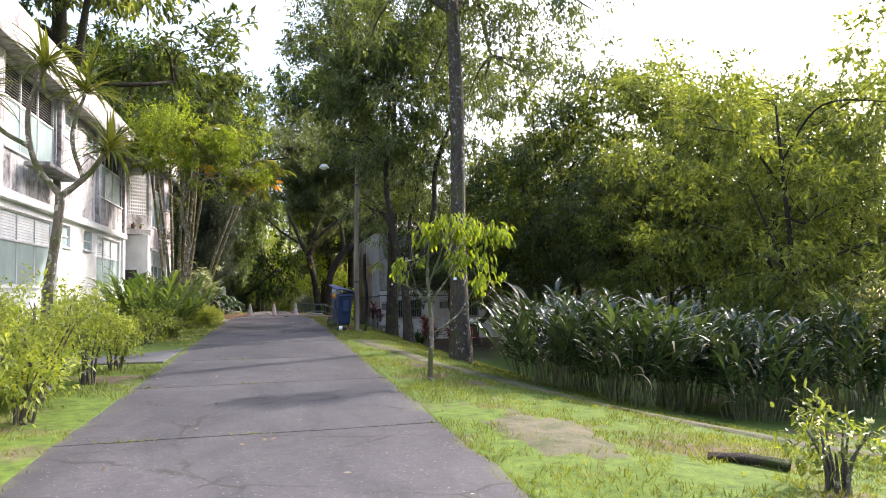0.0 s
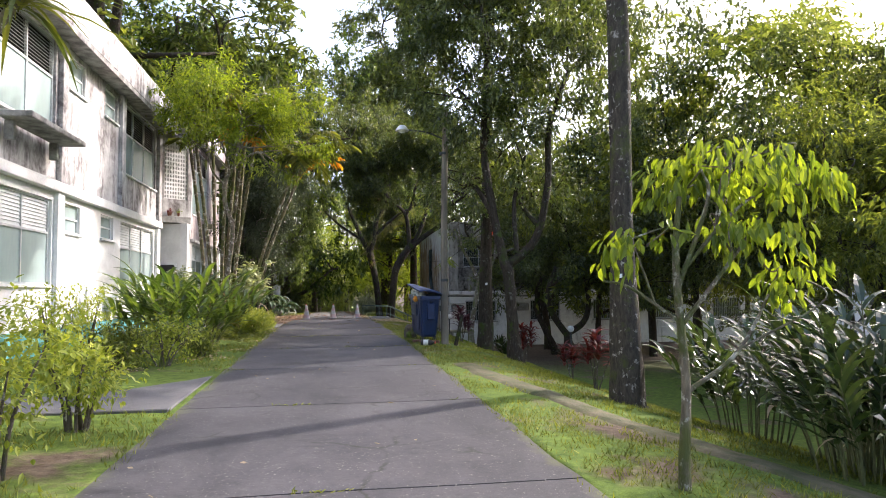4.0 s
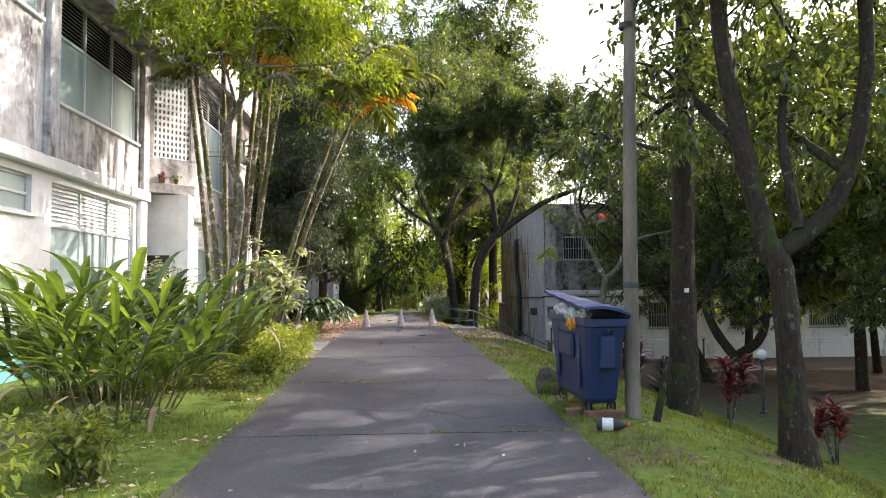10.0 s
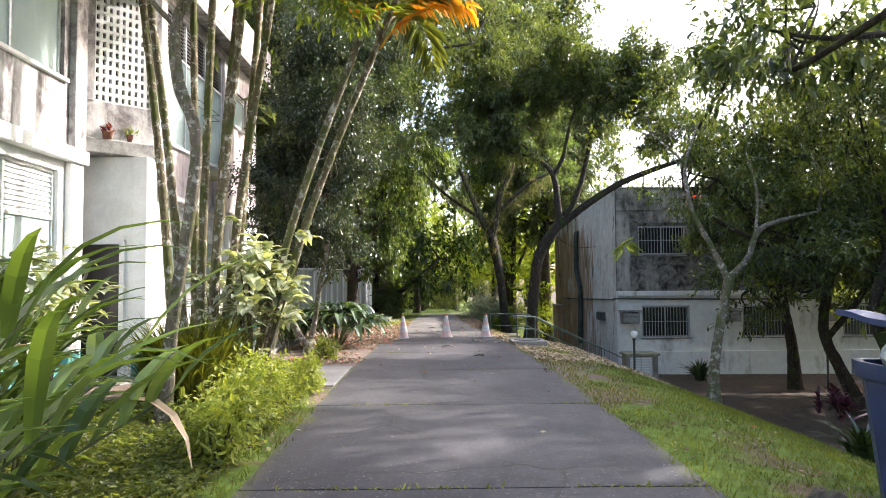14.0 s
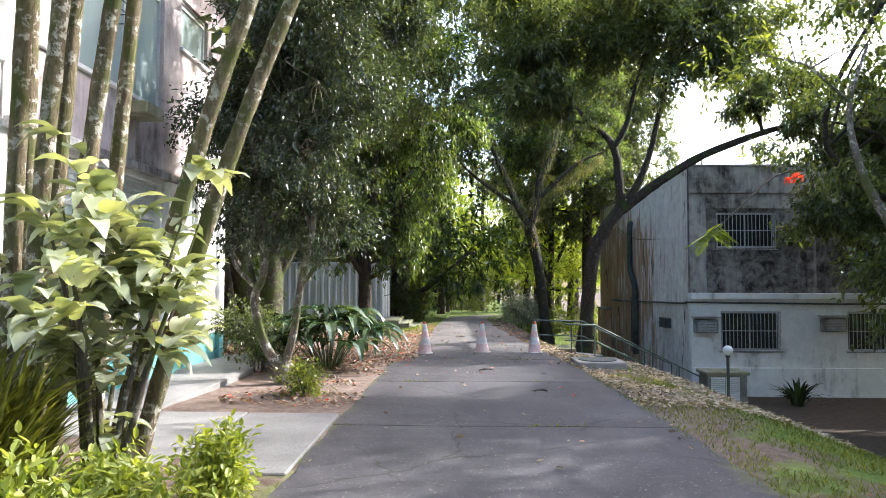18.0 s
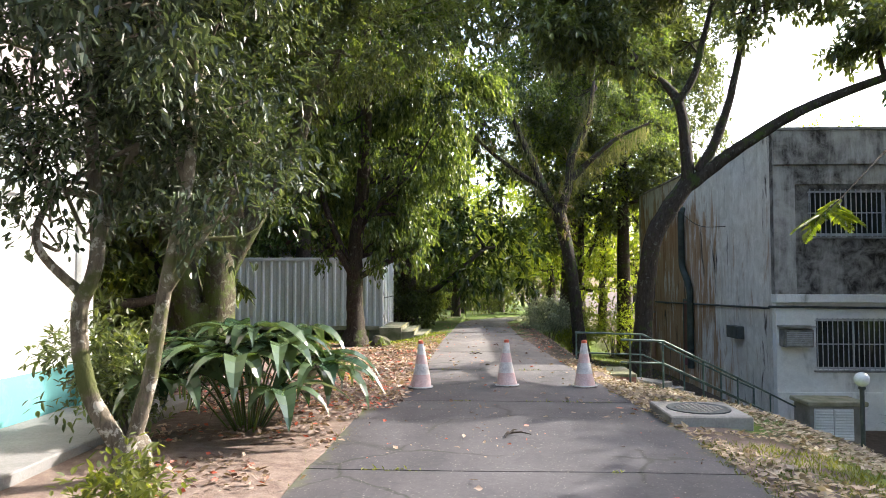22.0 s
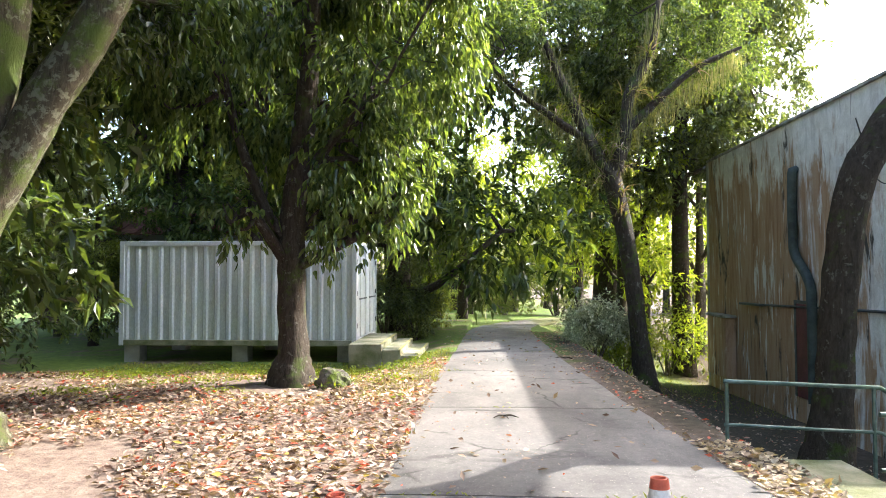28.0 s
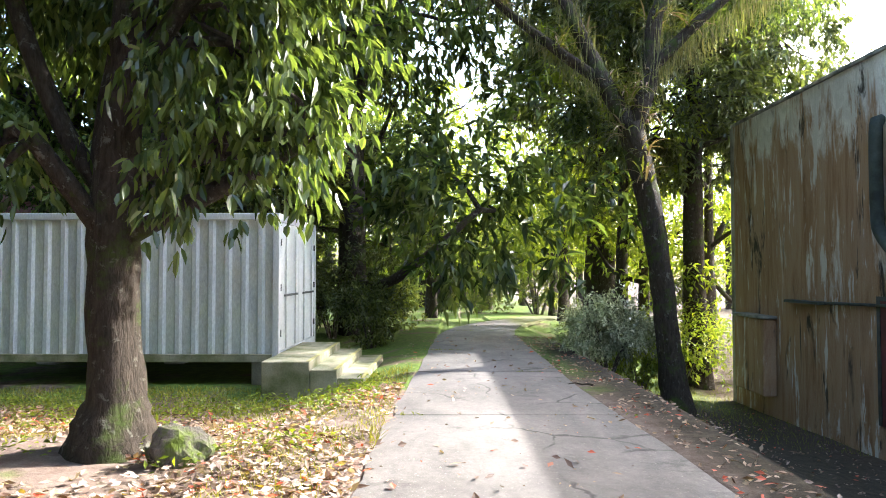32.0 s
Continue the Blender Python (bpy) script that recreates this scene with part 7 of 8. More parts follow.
def palmate(name, x, y, n, spread, height, leaflet, width, mat, label, seed):
    """Fan-leaved clump: stalks ending in drooping fingers."""
    rg = np.random.default_rng(seed)
    z = gh(x, y)
    e = empty(name, x, y, z, label, "plant")
    st, lv = [], []
    for i in range(n):
        a = i * 2.399 + rg.random() * .5
        q = spread * math.sqrt((i + .5) / n)
        top = np.array([x + q * math.cos(a), y + q * math.sin(a), z + height * (1.0 - .5 * (q / spread) ** 2) * (.8 + .3 * rg.random())])
        root = np.array([x + .15 * q * math.cos(a), y + .15 * q * math.sin(a), z - .03])
        mid = (root + top) / 2 + [0, 0, .18 * height]
        st.append(tube_data(spline([root, mid, top], 7), .011, 5))
        k = 7
        fa = a + np.linspace(-1.9, 1.9, k) + rg.normal(size=k) * .12
        b = np.repeat(top[None], k, 0)
        v, f = blades(b, np.stack([np.cos(fa), np.sin(fa), 0 * fa], 1), leaflet, width, 1.7, rg, 6, lift=np.full(k, .34))
        lv.append((v, f))
    v, f = merge(st)
    raw("stemwork", v, f, "leaf_strap", e, smooth=True)
    v, f = merge(lv)
    raw("foliage", v, f, mat, e)
    return e


def fronds(tops, dirs, length, rg, leaflet=.32, pairs=24, droop=1.6):
    """Feather fronds: rachis and leaflets."""
    ra, le_b, le_d, le_l = [], [], [], []
    for p, d in zip(tops, dirs):
        d = np.array([d[0], d[1], 0]) / (np.hypot(d[0], d[1]) + 1e-9)
        L = length * (.7 + .5 * rg.random())
        bend = droop * (.6 + .7 * rg.random())
        el = 1.45 - .95 * rg.random()
        pts = [np.array(p)]
        m = 10
        for i in range(m):
            aa = el - bend * (i / m) ** 1.3
            pts.append(pts[-1] + (d * math.cos(aa) + np.array([0, 0, math.sin(aa)])) * L / m)
        pts = np.array(pts)
        ra.append(tube_data(pts, np.linspace(.018, .004, len(pts)), 5))
        side = np.array([-d[1], d[0], 0])
        for i in range(pairs):
            t = .18 + .8 * i / pairs
            q = pts[0] * 0
            s = t * m
            k = min(int(s), m - 1)
            c = pts[k] + (pts[k + 1] - pts[k]) * (s - k)
            tg = pts[k + 1] - pts[k]
            tg /= np.linalg.norm(tg)
            for sg in (-1, 1):
                le_b.append(c)
                le_d.append(side * sg * .85 + tg * .65 + np.array([0, 0, .12 - .45 * rg.random()]))
                le_l.append(leaflet * (.55 + .75 * math.sin(math.pi * min(1, t * 1.05))))
    le_b, le_d, le_l = np.array(le_b), np.array(le_d), np.array(le_l)
    n = len(le_b)
    v, f = leaves(le_b, le_d, np.tile([0, 0, 1.0], (n, 1)) + .1 * rg.normal(size=(n, 3)), le_l, .042, .3, .35, rg)
    return merge(ra), (v, f)


def palm_clump():
    """Clustered areca palms beside the white building: every ringed stem a part."""
    rg = np.random.default_rng(41)
    bx, by = -4.1, 29.75
    e = empty("areca_palm_clump", bx, by, gh(bx, by), "clump of areca palms with ringed yellow-green stems and arching fronds", "palm")
    spec = [(-.15, .3, -.95, .5, 7.0), (.1, .1, -.7, .0, 7.2), (.25, .0, .55, -.2, 7.4), (.3, .25, .75, .4, 6.8), (.4, -.1, 1.1, -.3, 7.0), (.5, .1, 1.5, .0, 7.0),
            (.95, .0, 2.85, -.1, 5.8), (1.05, .15, 3.1, .4, 5.9), (.05, .5, -.2, .9, 7.5), (.55, .6, 1.0, 1.0, 7.6)]
    tops, ds = [], []
    otops, ods = [], []
    for i, (x0, y0, x1, y1, h) in enumerate(spec):
        z = gh(bx + x0, by + y0)
        pts = spline([(bx + x0, by + y0, z - .1), (bx + x0 + (x1 - x0) * .38, by + y0 + (y1 - y0) * .4, z + h * .45), (bx + x1, by + y1, z + h)], 40)
        r = np.linspace(.066, .048, 40) * (1 + .1 * (np.arange(40) % 3 == 0))
        v, f = tube_data(pts, r, 9)
        raw("stem", v, f, "palm_stem", e, smooth=True)
        t = pts[-1]
        nf = 6
        for k in range(nf):
            a = k * 2.399 + i
            dd = (math.cos(a) + .45, math.sin(a) - .3)
            t = pts[-1] - (pts[-1] - pts[-4]) * rg.random() * 1.5
            if (i * nf + k) % 5 == 2 and i in (2, 4, 5, 6, 7, 9):
                otops.append(t - [0, 0, .15])
                ods.append(dd)
            else:
                tops.append(t)
                ds.append(dd)
    (rv, rf_), (lv, lf) = fronds(tops, ds, 2.3, rg, leaflet=.46, pairs=28, droop=2.1)
    raw("rachis_set", rv, rf_, "palm_stem", e)
    raw("frond_crown", lv, lf, "leaf_palm", e)
    (rv, rf_), (lv, lf) = fronds(otops, ods, 2.0, rg, droop=2.2)
    raw("old_rachis_set", rv, rf_, "leaf_orange", e)
    raw("old_frond_crown", lv, lf, "leaf_orange", e, "dying orange fronds")


def dracaena(x, y):
    rg = np.random.default_rng(9)
    z = gh(x, y)
    e = empty("dracaena_tree", x, y, z, "dracaena with bare forked trunk and spiky leaf rosettes", "tree")
    limbs = [[(0, 0, -.1, .085), (-.03, 0, 1.2, .07), (.08, 0, 2.2, .065), (.12, 0, 2.75, .06)],
             [(.12, 0, 2.7, .045), (-.25, .1, 3.2, .04), (-.35, .1, 3.9, .035), (-.15, .1, 4.6, .03)],
             [(.12, 0, 2.7, .045), (.45, 0, 3.0, .04), (.75, -.1, 3.35, .03)],
             [(-.3, .1, 3.4, .035), (-.75, .2, 3.7, .03), (-1.0, .2, 4.2, .025)],
             [(.4, 0, 2.95, .03), (.2, .2, 3.6, .03), (.35, .3, 4.3, .022)]]
    v, f = merge(limb_chunks([[(x + a, y + b, z + c, r) for a, b, c, r in l] for l in limbs], 3))
    raw("trunk", v, f, "bark_pale", e, smooth=True)
    for l in limbs[1:]:
        t = np.array([x + l[-1][0], y + l[-1][1], z + l[-1][2]])
        n = 70
        a = rg.random(n) * 6.283
        v, f = blades(np.repeat(t[None], n, 0) + rg.normal(size=(n, 3)) * .03, np.stack([np.cos(a), np.sin(a), 0 * a], 1), .72, .04, .9, rg, 4, lift=rg.random(n) * 1.3 - .25)
        raw("rosette", v, f, "leaf_palm", e)


def cordyline(x, y, h, mat, label, seed):
    rg = np.random.default_rng(seed)
    z = gh(x, y)
    e = empty("cordyline", x, y, z, label, "plant", "cordylines on the bank")
    ch, lv = [], []
    for i in range(5):
        a = i * 1.3 + seed
        t = np.array([x + .16 * i * .5 * math.cos(a), y + .08 * i * math.sin(a), z + h * (.55 + .45 * rg.random())])
        ch.append(tube_data([(x + .03 * math.cos(a), y + .03 * math.sin(a), z - .05), tuple((np.array([x, y, z]) + t) / 2), tuple(t)], [.014, .012, .009], 6))
        n = 22
        aa = rg.random(n) * 6.283
        b = t[None] + np.stack([0 * aa, 0 * aa, -.3 * h * rg.random(n)], 1)
        lv.append(blades(b, np.stack([np.cos(aa), np.sin(aa), 0 * aa], 1), .34, .075, 1.1, rg, 4, lift=.3 + .7 * rg.random(n)))
    v, f = merge(ch)
    raw("stemwork", v, f, "bark_grey", e, smooth=True)
    v, f = merge(lv)
    raw("foliage", v, f, mat, e)


def sapling(x, y):
    """Young tree with bright drooping leaves by the drive."""
    return tree("sapling", (x, y), [[(0, 0, 0, .038), (.03, 0, .8, .032), (-.02, 0, 1.6, .026), (.02, 0, 2.1, .018)], [(.02, 0, 1.55, .015), (.45, 0, 2.0, .012), (.85, 0, 2.25, .008)], [(0, 0, 1.2, .012), (-.35, .05, 1.45, .01), (-.55, .05, 1.5, .006)]],
                [(.6, 0, 2.4, .5, .4, .12), (1.0, 0, 2.35, .3, .3, .10), (.2, 0, 2.3, .35, .35, .12), (.65, 0, 1.95, .35, .3, .09), (-.35, 0, 1.8, .25, .25, .1), (.45, .1, 2.45, .22, .22, .1), (.85, .05, 1.6, .2, .2, .1)], 130, 9, .12, .042, "bark_pale", "leaf_bright", "young sapling with drooping bright green leaves", seed=31, droop=.9, twig_len=.25, flare=1.1, sub=2, r0=.012)


def build_plants():
    palm_clump()
    dracaena(-3.05, 10.7)
    sapling(2.25, 10.25)
    # ginger clump and strap plants on the left
    cane_clump("ginger_clump", -3.45, 22.6, 30, 1.1, 1.3, .85, .095, "leaf_strap", "large clump of ginger with long glossy blades on arching canes", 51, lean=.8, per=10, brown=.05)
    cane_clump("ginger_clump", -4.5, 23.7, 17, .8, 1.4, .78, .12, "leaf_strap", "ginger clump with glossy blades by the wall", 52, lean=.55, per=10)
    cane_clump("ginger_clump", -3.7, 24.8, 11, .6, 1.2, .72, .11, "leaf_strap", "smaller ginger clump behind the large one", 57, lean=.5, per=10)
    strap_clump("fern_bush", -3.55, 28.6, 1700, .72, .55, .03, .8, "leaf_olive", "dense fine-leaved bush at the foot of the palms", 53, h=.62)
    shrub("broad_leaf_shrub", -2.95, 29.35, .85, 2.3, 120, .27, .13, "leaf_silver", "broad-leaved shrub with pale glossy leaves on thin stems", 54, 5, 9, base=.25, curved=True)
    shrub("broad_leaf_shrub", -4.6, 26.9, .8, 1.9, 110, .2, .09, "leaf_silver", "broad-leaved shrub with pale stems near the wall", 55, 5, 7, base=.25, curved=True)
    shrub("broad_leaf_shrub", -4.1, 31.5, .6, 1.8, 70, .2, .09, "leaf_silver", "broad-leaved shrub beside the forecourt", 56, 5, 7, base=.25, curved=True)
    for i, (x, y, r, h) in enumerate(((-2.32, 25.7, .24, .5), (-2.35, 26.4, .26, .52), (-2.4, 27.1, .28, .55), (-2.45, 27.9, .30, .58), (-2.4, 28.6, .26, .5), (-2.3, 29.6, .16, .35))):
        shrub("golden_hedge_shrub", x, y, r, h, 150, .07, .035, "leaf_lime", "golden-leaved hedge shrub edging the drive", 60 + i, 9, 8, "golden hedge along the drive", base=.2)
    for i, (x, y, r, h) in enumerate(((-2.75, 6.3, .6, .9), (-3.3, 7.6, .6, 1.0), (-2.6, 8.3, .45, .8), (-2.9, 9.6, .6, 1.25), (-3.6, 10.0, .6, 1.3), (-2.7, 11.3, .5, 1.1), (-3.4, 12.4, .6, 1.2), (-2.7, 13.1, .45, .9), (-4.4, 12.6, .6, 1.2))):
        shrub("golden_hedge_shrub", x, y, r, h, 170, .075, .036, "leaf_lime", "sparse golden-leaved shrub on thin stems", 70 + i, 8, 8, "golden shrubs by the drive", base=.35)
    for i, (x, y, r, h) in enumerate(((-3.1, 18.5, .6, .75), (-2.75, 20.0, .35, .4), (-5.0, 20.6, .6, 1.1), (-4.3, 19.6, .45, .6), (-5.0, 18.6, .55, 1.15), (-3.8, 18.3, .4, .5))):
        shrub("low_shrub", x, y, r, h, 120, .08, .038, "leaf_mid" if i % 2 else "leaf_lime", "low leafy shrub in the grass by the wall", 80 + i, 8, 7, "shrubs by the white wall", base=.2)
    strap_clump("striped_lily", -3.2, 8.9, 50, .4, .55, .08, 1.0, "leaf_strap", "broad-leaved lily under the shrubs", 90)
    strap_clump("striped_lily", -3.0, 5.4, 60, .5, .5, .08, 1.0, "leaf_bright", "broad-leaved lily at the drive's edge", 91)
    palmate("fan_leaf_plant", -2.95, 37.3, 26, 1.0, 1.1, .66, .19, "leaf_fan", "fan-leaved plant with drooping glossy fingers", 92)
    palmate("fan_leaf_plant", -4.1, 38.4, 14, .8, .9, .45, .13, "leaf_fan", "smaller fan-leaved plant in the shade", 93)
    shrub("low_shrub", -2.7, 34.2, .4, .32, 90, .07, .035, "leaf_mid", "small shrub in the bed before the gnarled tree", 94)
    shrub("low_shrub", -4.0, 36.6, .6, 1.0, 200, .09, .04, "leaf_dark", "dark shrub behind the gnarled tree", 95)
    shrub("low_shrub", -4.6, 40.6, .6, .7, 240, .09, .04, "leaf_dark", "dark low shrub at the foot of the trees", 96)
    # dark ginger thicket on the right bank
    for i, (x, y, k) in enumerate(((4.6, 11.2, 1.0), (5.5, 10.3, .95), (5.3, 12.2, 1.05), (6.5, 10.9, 1.1), (6.2, 12.6, 1.15), (7.4, 11.8, 1.1), (7.7, 10.2, 1.0), (8.6, 11.2, 1.1), (8.4, 13.0, 1.2), (9.8, 10.2, 1.1), (9.9, 12.2, 1.2), (11.2, 10.8, 1.15), (7.0, 14.0, 1.2), (5.6, 14.6, 1.1))):
        cane_clump("dark_ginger_clump", x, y, 26, .85 * k, 1.45 * k, .52, .085, "leaf_strapdark", "clump of dark glossy ginger blades on bare canes", 110 + i, lean=.5, per=12, group="ginger thicket on the bank", cat="shrub", bare=.42, brown=.02)
    cordyline(4.7, 18.1, 1.15, "leaf_red", "crimson cordyline on the sunny bank", 120)
    cordyline(5.6, 26.2, 1.2, "leaf_red", "crimson cordyline beside the dark trunk", 121)
    cordyline(3.5, 25.4, 1.0, "leaf_purple", "dull purple cordyline behind the pole", 122)
    cordyline(7.6, 33.6, 1.2, "leaf_purple", "dark purple cordyline in the yard", 123)
    cordyline(6.6, 24.8, .9, "leaf_red", "small crimson cordyline in the yard", 124)
    strap_clump("cycad", 9.9, 46.7, 60, .25, .9, .09, 1.3, "leaf_strapdark", "cycad with arching dark fronds by the wall", 130)
    strap_clump("cycad", 6.2, 30.5, 50, .25, .8, .07, 1.3, "leaf_strapdark", "cycad with arching fronds on the bank", 131)
    shrub("grey_leaved_bush", 1.75 + .6, 57.2, 1.15, 1.5, 900, .10, .04, "leaf_silver", "rounded grey-green bush by the bend of the drive", 140, 9, 9, base=.05)
    shrub("grey_leaved_bush", 3.6, 59.5, 1.0, 1.3, 500, .11, .045, "leaf_bright", "sunlit bush beyond the old tree", 141, 9, 8, base=.05)
    for i, (x, y, r, h, m) in enumerate(((-2.9, 60.5, 1.0, 1.6, "leaf_dark"), (-4.2, 62.5, 1.4, 2.6, "leaf_dark"), (-3.0, 65.0, 1.2, 1.6, "leaf_mid"), (6.2, 64.5, 1.6, 2.4, "leaf_bright"), (4.8, 70.5, 1.6, 1.6, "leaf_mid"), (-5.5, 60, 1.4, 2.4, "leaf_dark"), (9.5, 65.5, 1.8, 3.0, "leaf_bright"), (-11.5, 52.0, 1.4, 1.8, "leaf_dark"), (-12.5, 49, 1.6, 2.2, "leaf_dark"), (-9.6, 47.6, 1.0, 1.2, "leaf_dark"), (-8.6, 42.5, 1.2, 1.6, "leaf_dark"), (-12, 60, 1.6, 2.6, "leaf_dark"), (0.8, 84, 1.8, 1.6, "leaf_mid"), (-3.5, 82, 1.8, 1.6, "leaf_mid"), (-6.3, 40.2, .9, 1.3, "leaf_dark"), (15, 18, 2.0, 3.4, "leaf_dark"), (18, 22, 2.2, 3.6, "leaf_dark"), (13.5, 15.5, 1.8, 3.0, "leaf_small"), (21, 17, 2.2, 3.6, "leaf_mid"), (17.5, 31, 2.2, 3.0, "leaf_dark"), (23, 27, 2.4, 3.6, "leaf_dark"), (11.5, 11.5, 1.4, 2.6, "leaf_small"))):
        tb = shrub("thicket_bush", x, y, r, h, 320, .16, .055, m, "leafy bush in the thicket beyond the yard", 150 + i, 8, 7, base=.05)
    rg = np.random.default_rng(19)
    for i in range(20):
        x, y = rg.uniform(-22, 30), rg.uniform(84, 112)
        k = 1.2 + 1.3 * rg.random()
        copy_thing(tb, Matrix.LocRotScale((x, y, gh(x, y) - .1), Euler((0, 0, rg.random() * 6.28)), (k * 1.4, k * 1.4, k)))
    # white-flowered weeds and a fallen log at the very start
    shrub("flowering_weed", 4.0, 4.35, .3, .5, 60, .07, .03, "leaf_mid", "tall weed with small white flowers in the grass", 170, 7, 9, base=.2)
    rg = np.random.default_rng(2)
    p = np.stack([4.0 + rg.normal(size=14) * .16, 4.35 + rg.normal(size=14) * .16, gh(4.0, 4.3) + .35 + rg.random(14) * .22], 1)
    v, f = leaves(np.repeat(p, 5, 0), unit(70, rg), unit(70, rg), .03, .022, rg=rg)
    tagged(raw("flower_heads", v, f, "flower"), "small white flower heads on the weed stems", "flower")
    z = gh(3.8, 5.1)
    v, f = tube_data(spline([(3.6, 5.35, z + .03), (3.85, 5.12, z + .045), (4.05, 4.9, z + .03)], 10), .04, 9, .3, 2)
    tagged(raw("fallen_log", v, f, "bark_dark", smooth=True), "short charred log lying in the grass", "log")


build_plants()

# ---- grass, litter and hanging moss ----
def scatter(n, rg, x0, x1, y0, y1, keep):
    p = np.stack([rg.uniform(x0, x1, n), rg.uniform(y0, y1, n)], 1)
    return np.array([q for q in p if keep(q[0], q[1])])


def patch(x, y, s, o=0.0):
    return noise.noise((x * s, y * s, o))


def grass_field(name, pts, h, mat, label, seed):
    rg = np.random.default_rng(seed)
    n = len(pts)
    z = np.array([gh(a, b) for a, b in pts]) + .05 * np.array([patch(a, b, .5) * min(1, max(0, abs(a + .16) - 1.9)) for a, b in pts])
    b = np.stack([pts[:, 0], pts[:, 1], z - .01], 1)
    lean = rg.normal(size=(n, 3)) * .55
    lean[:, 2] = 1
    H = h * (.5 + .9 * rg.random(n))[:, None]
    s = unit(n, rg)
    s[:, 2] = 0
    w = .006 + .004 * rg.random((n, 1))
    v = np.stack([b - s * w, b + s * w, b + lean * H], 1).reshape(-1, 3)
    f = np.arange(n * 3).reshape(n, 3)
    ob = raw(name, v, f, mat)
    return tagged(ob, label, "grass", kind="stuff")


def litter(name, pts, size, mat, label, seed, lift=.0, cat="leaf litter"):
    rg = np.random.default_rng(seed)
    n = len(pts)
    z = np.array([(gp(b) if left_edge(b) < a < right_edge(b) else gh(a, b) + .05 * patch(a, b, .5) * min(1, max(0, abs(a + .16) - 1.9))) for a, b in pts])
    c = np.stack([pts[:, 0], pts[:, 1], z + .012 + lift * rg.random(n)], 1)
    d = unit(n, rg)
    d[:, 2] *= .18
    up = np.tile([0, 0, 1.0], (n, 1)) + .45 * rg.normal(size=(n, 3))
    v, f = leaves(c, d, up, size, size * .5, .35, -.08, rg)
    ob = raw(name, v, f, mat)
    return tagged(ob, label, cat, kind="stuff")


def build_small():
    rg = np.random.default_rng(77)
    # lawn on the right bank
    near = scatter(110000, rg, 1.55, 6.5, 2, 37, lambda x, y: patch(x, y, .7, 3) + .6 * patch(x, y, 2.6, 7) > -.15 - (.25 if y > 24 else 0) + (2 if (y < 17.8 and abs(x - PATH_X(y)) < .2 + .22 * patch(x, y, 1.3, 41)) or ((x - 2.5) / .55) ** 2 + ((y - 6.4) / 1.15) ** 2 < .5 + 1.6 * patch(x, y, 2.2, 42) else 0))
    grass_field("lawn_grass", near, .055, "grass", "short green grass on the bank beside the drive", 1)
    dry = scatter(22000, rg, 1.6, 6, 2, 37, lambda x, y: patch(x, y, .9, 9) > .05 and not (y < 17.8 and abs(x - PATH_X(y)) < .15 + .3 * patch(x, y, 1.7, 43)))
    grass_field("dry_grass", dry, .045, "grass_dry", "yellowing short grass on the sunny bank", 2)
    left = scatter(42000, rg, -5.9, -1.85, 4, 28.5, lambda x, y: not (14.1 < y < 17.6) and patch(x, y, .8, 1) + .5 * patch(x, y, 3, 2) > -.12)
    grass_field("verge_grass", left, .07, "grass", "uneven grass and weeds on the verge by the wall", 3)
    yard = scatter(26000, rg, -9.5, -1.5, 46, 54.5, lambda x, y: patch(x, y, .7, 4) + .16 * (y - 49.5) > 0)
    grass_field("yard_grass", yard, .08, "grass_dry", "thin grass before the container", 4)
    edge = scatter(9000, rg, -2.1, 1.75, -2, 46, lambda x, y: min(abs(x - left_edge(y)), abs(x - right_edge(y))) < .07 + .09 * patch(x, y, 1.5, 5))
    grass_field("edge_grass", edge, .05, "grass", "grass tufts along the edges of the paving", 5)
    jt = []
    for y in JOINTS:
        for _ in range(150):
            x = rg.uniform(-1.9, 1.6)
            if patch(x, y, 1.3, 11) > .12:
                jt.append((x, y + rg.normal() * .012))
    jt = np.array(jt)
    n = len(jt)
    z = np.array([gp(b) for b in jt[:, 1]])
    c = np.stack([jt[:, 0], jt[:, 1], z - .02], 1)
    v, f = leaves(c, unit(n, rg) * [1, 1, .3] + [0, 0, .5], np.tile([0, 0, 1.0], (n, 1)), .055, .018, rg=rg)
    tagged(raw("joint_moss", v, f, "grass"), "moss and weeds growing in the slab joints", "moss", kind="stuff")
    far = scatter(16000, rg, 1.8, 12, 56, 76, lambda x, y: x > 1.9 + .012 * max(0, y - 60) ** 2 + .3)
    grass_field("far_grass", far, .09, "grass", "sunlit lawn beyond the old tree", 6)
    # clover-like ground cover by the hedge
    gc = scatter(15000, rg, -4.6, -2.2, 23.5, 28.3, lambda x, y: patch(x, y, .9, 21) > -.3)
    n = len(gc)
    c = np.stack([gc[:, 0], gc[:, 1], [gh(a, b) + .02 for a, b in gc]], 1) + np.stack([0 * gc[:, 0], 0 * gc[:, 0], .1 * rg.random(n)], 1)
    v, f = leaves(c, unit(n, rg) * [1, 1, .35], np.tile([0, 0, 1.0], (n, 1)) + .3 * rg.normal(size=(n, 3)), .06, .045, rg=rg)
    tagged(raw("ground_cover", v, f, "leaf_mid"), "low leafy ground cover under the hedge", "ground cover", kind="stuff")
    wd = scatter(7000, rg, -8, -1.7, 46.3, 53.5, lambda x, y: patch(x, y, 1.1, 31) + .1 * (y - 49) > .12)
    n = len(wd)
    c = np.stack([wd[:, 0], wd[:, 1], [gh(a, b) + .03 for a, b in wd]], 1) + np.stack([0 * wd[:, 0], 0 * wd[:, 0], .1 * rg.random(n)], 1)
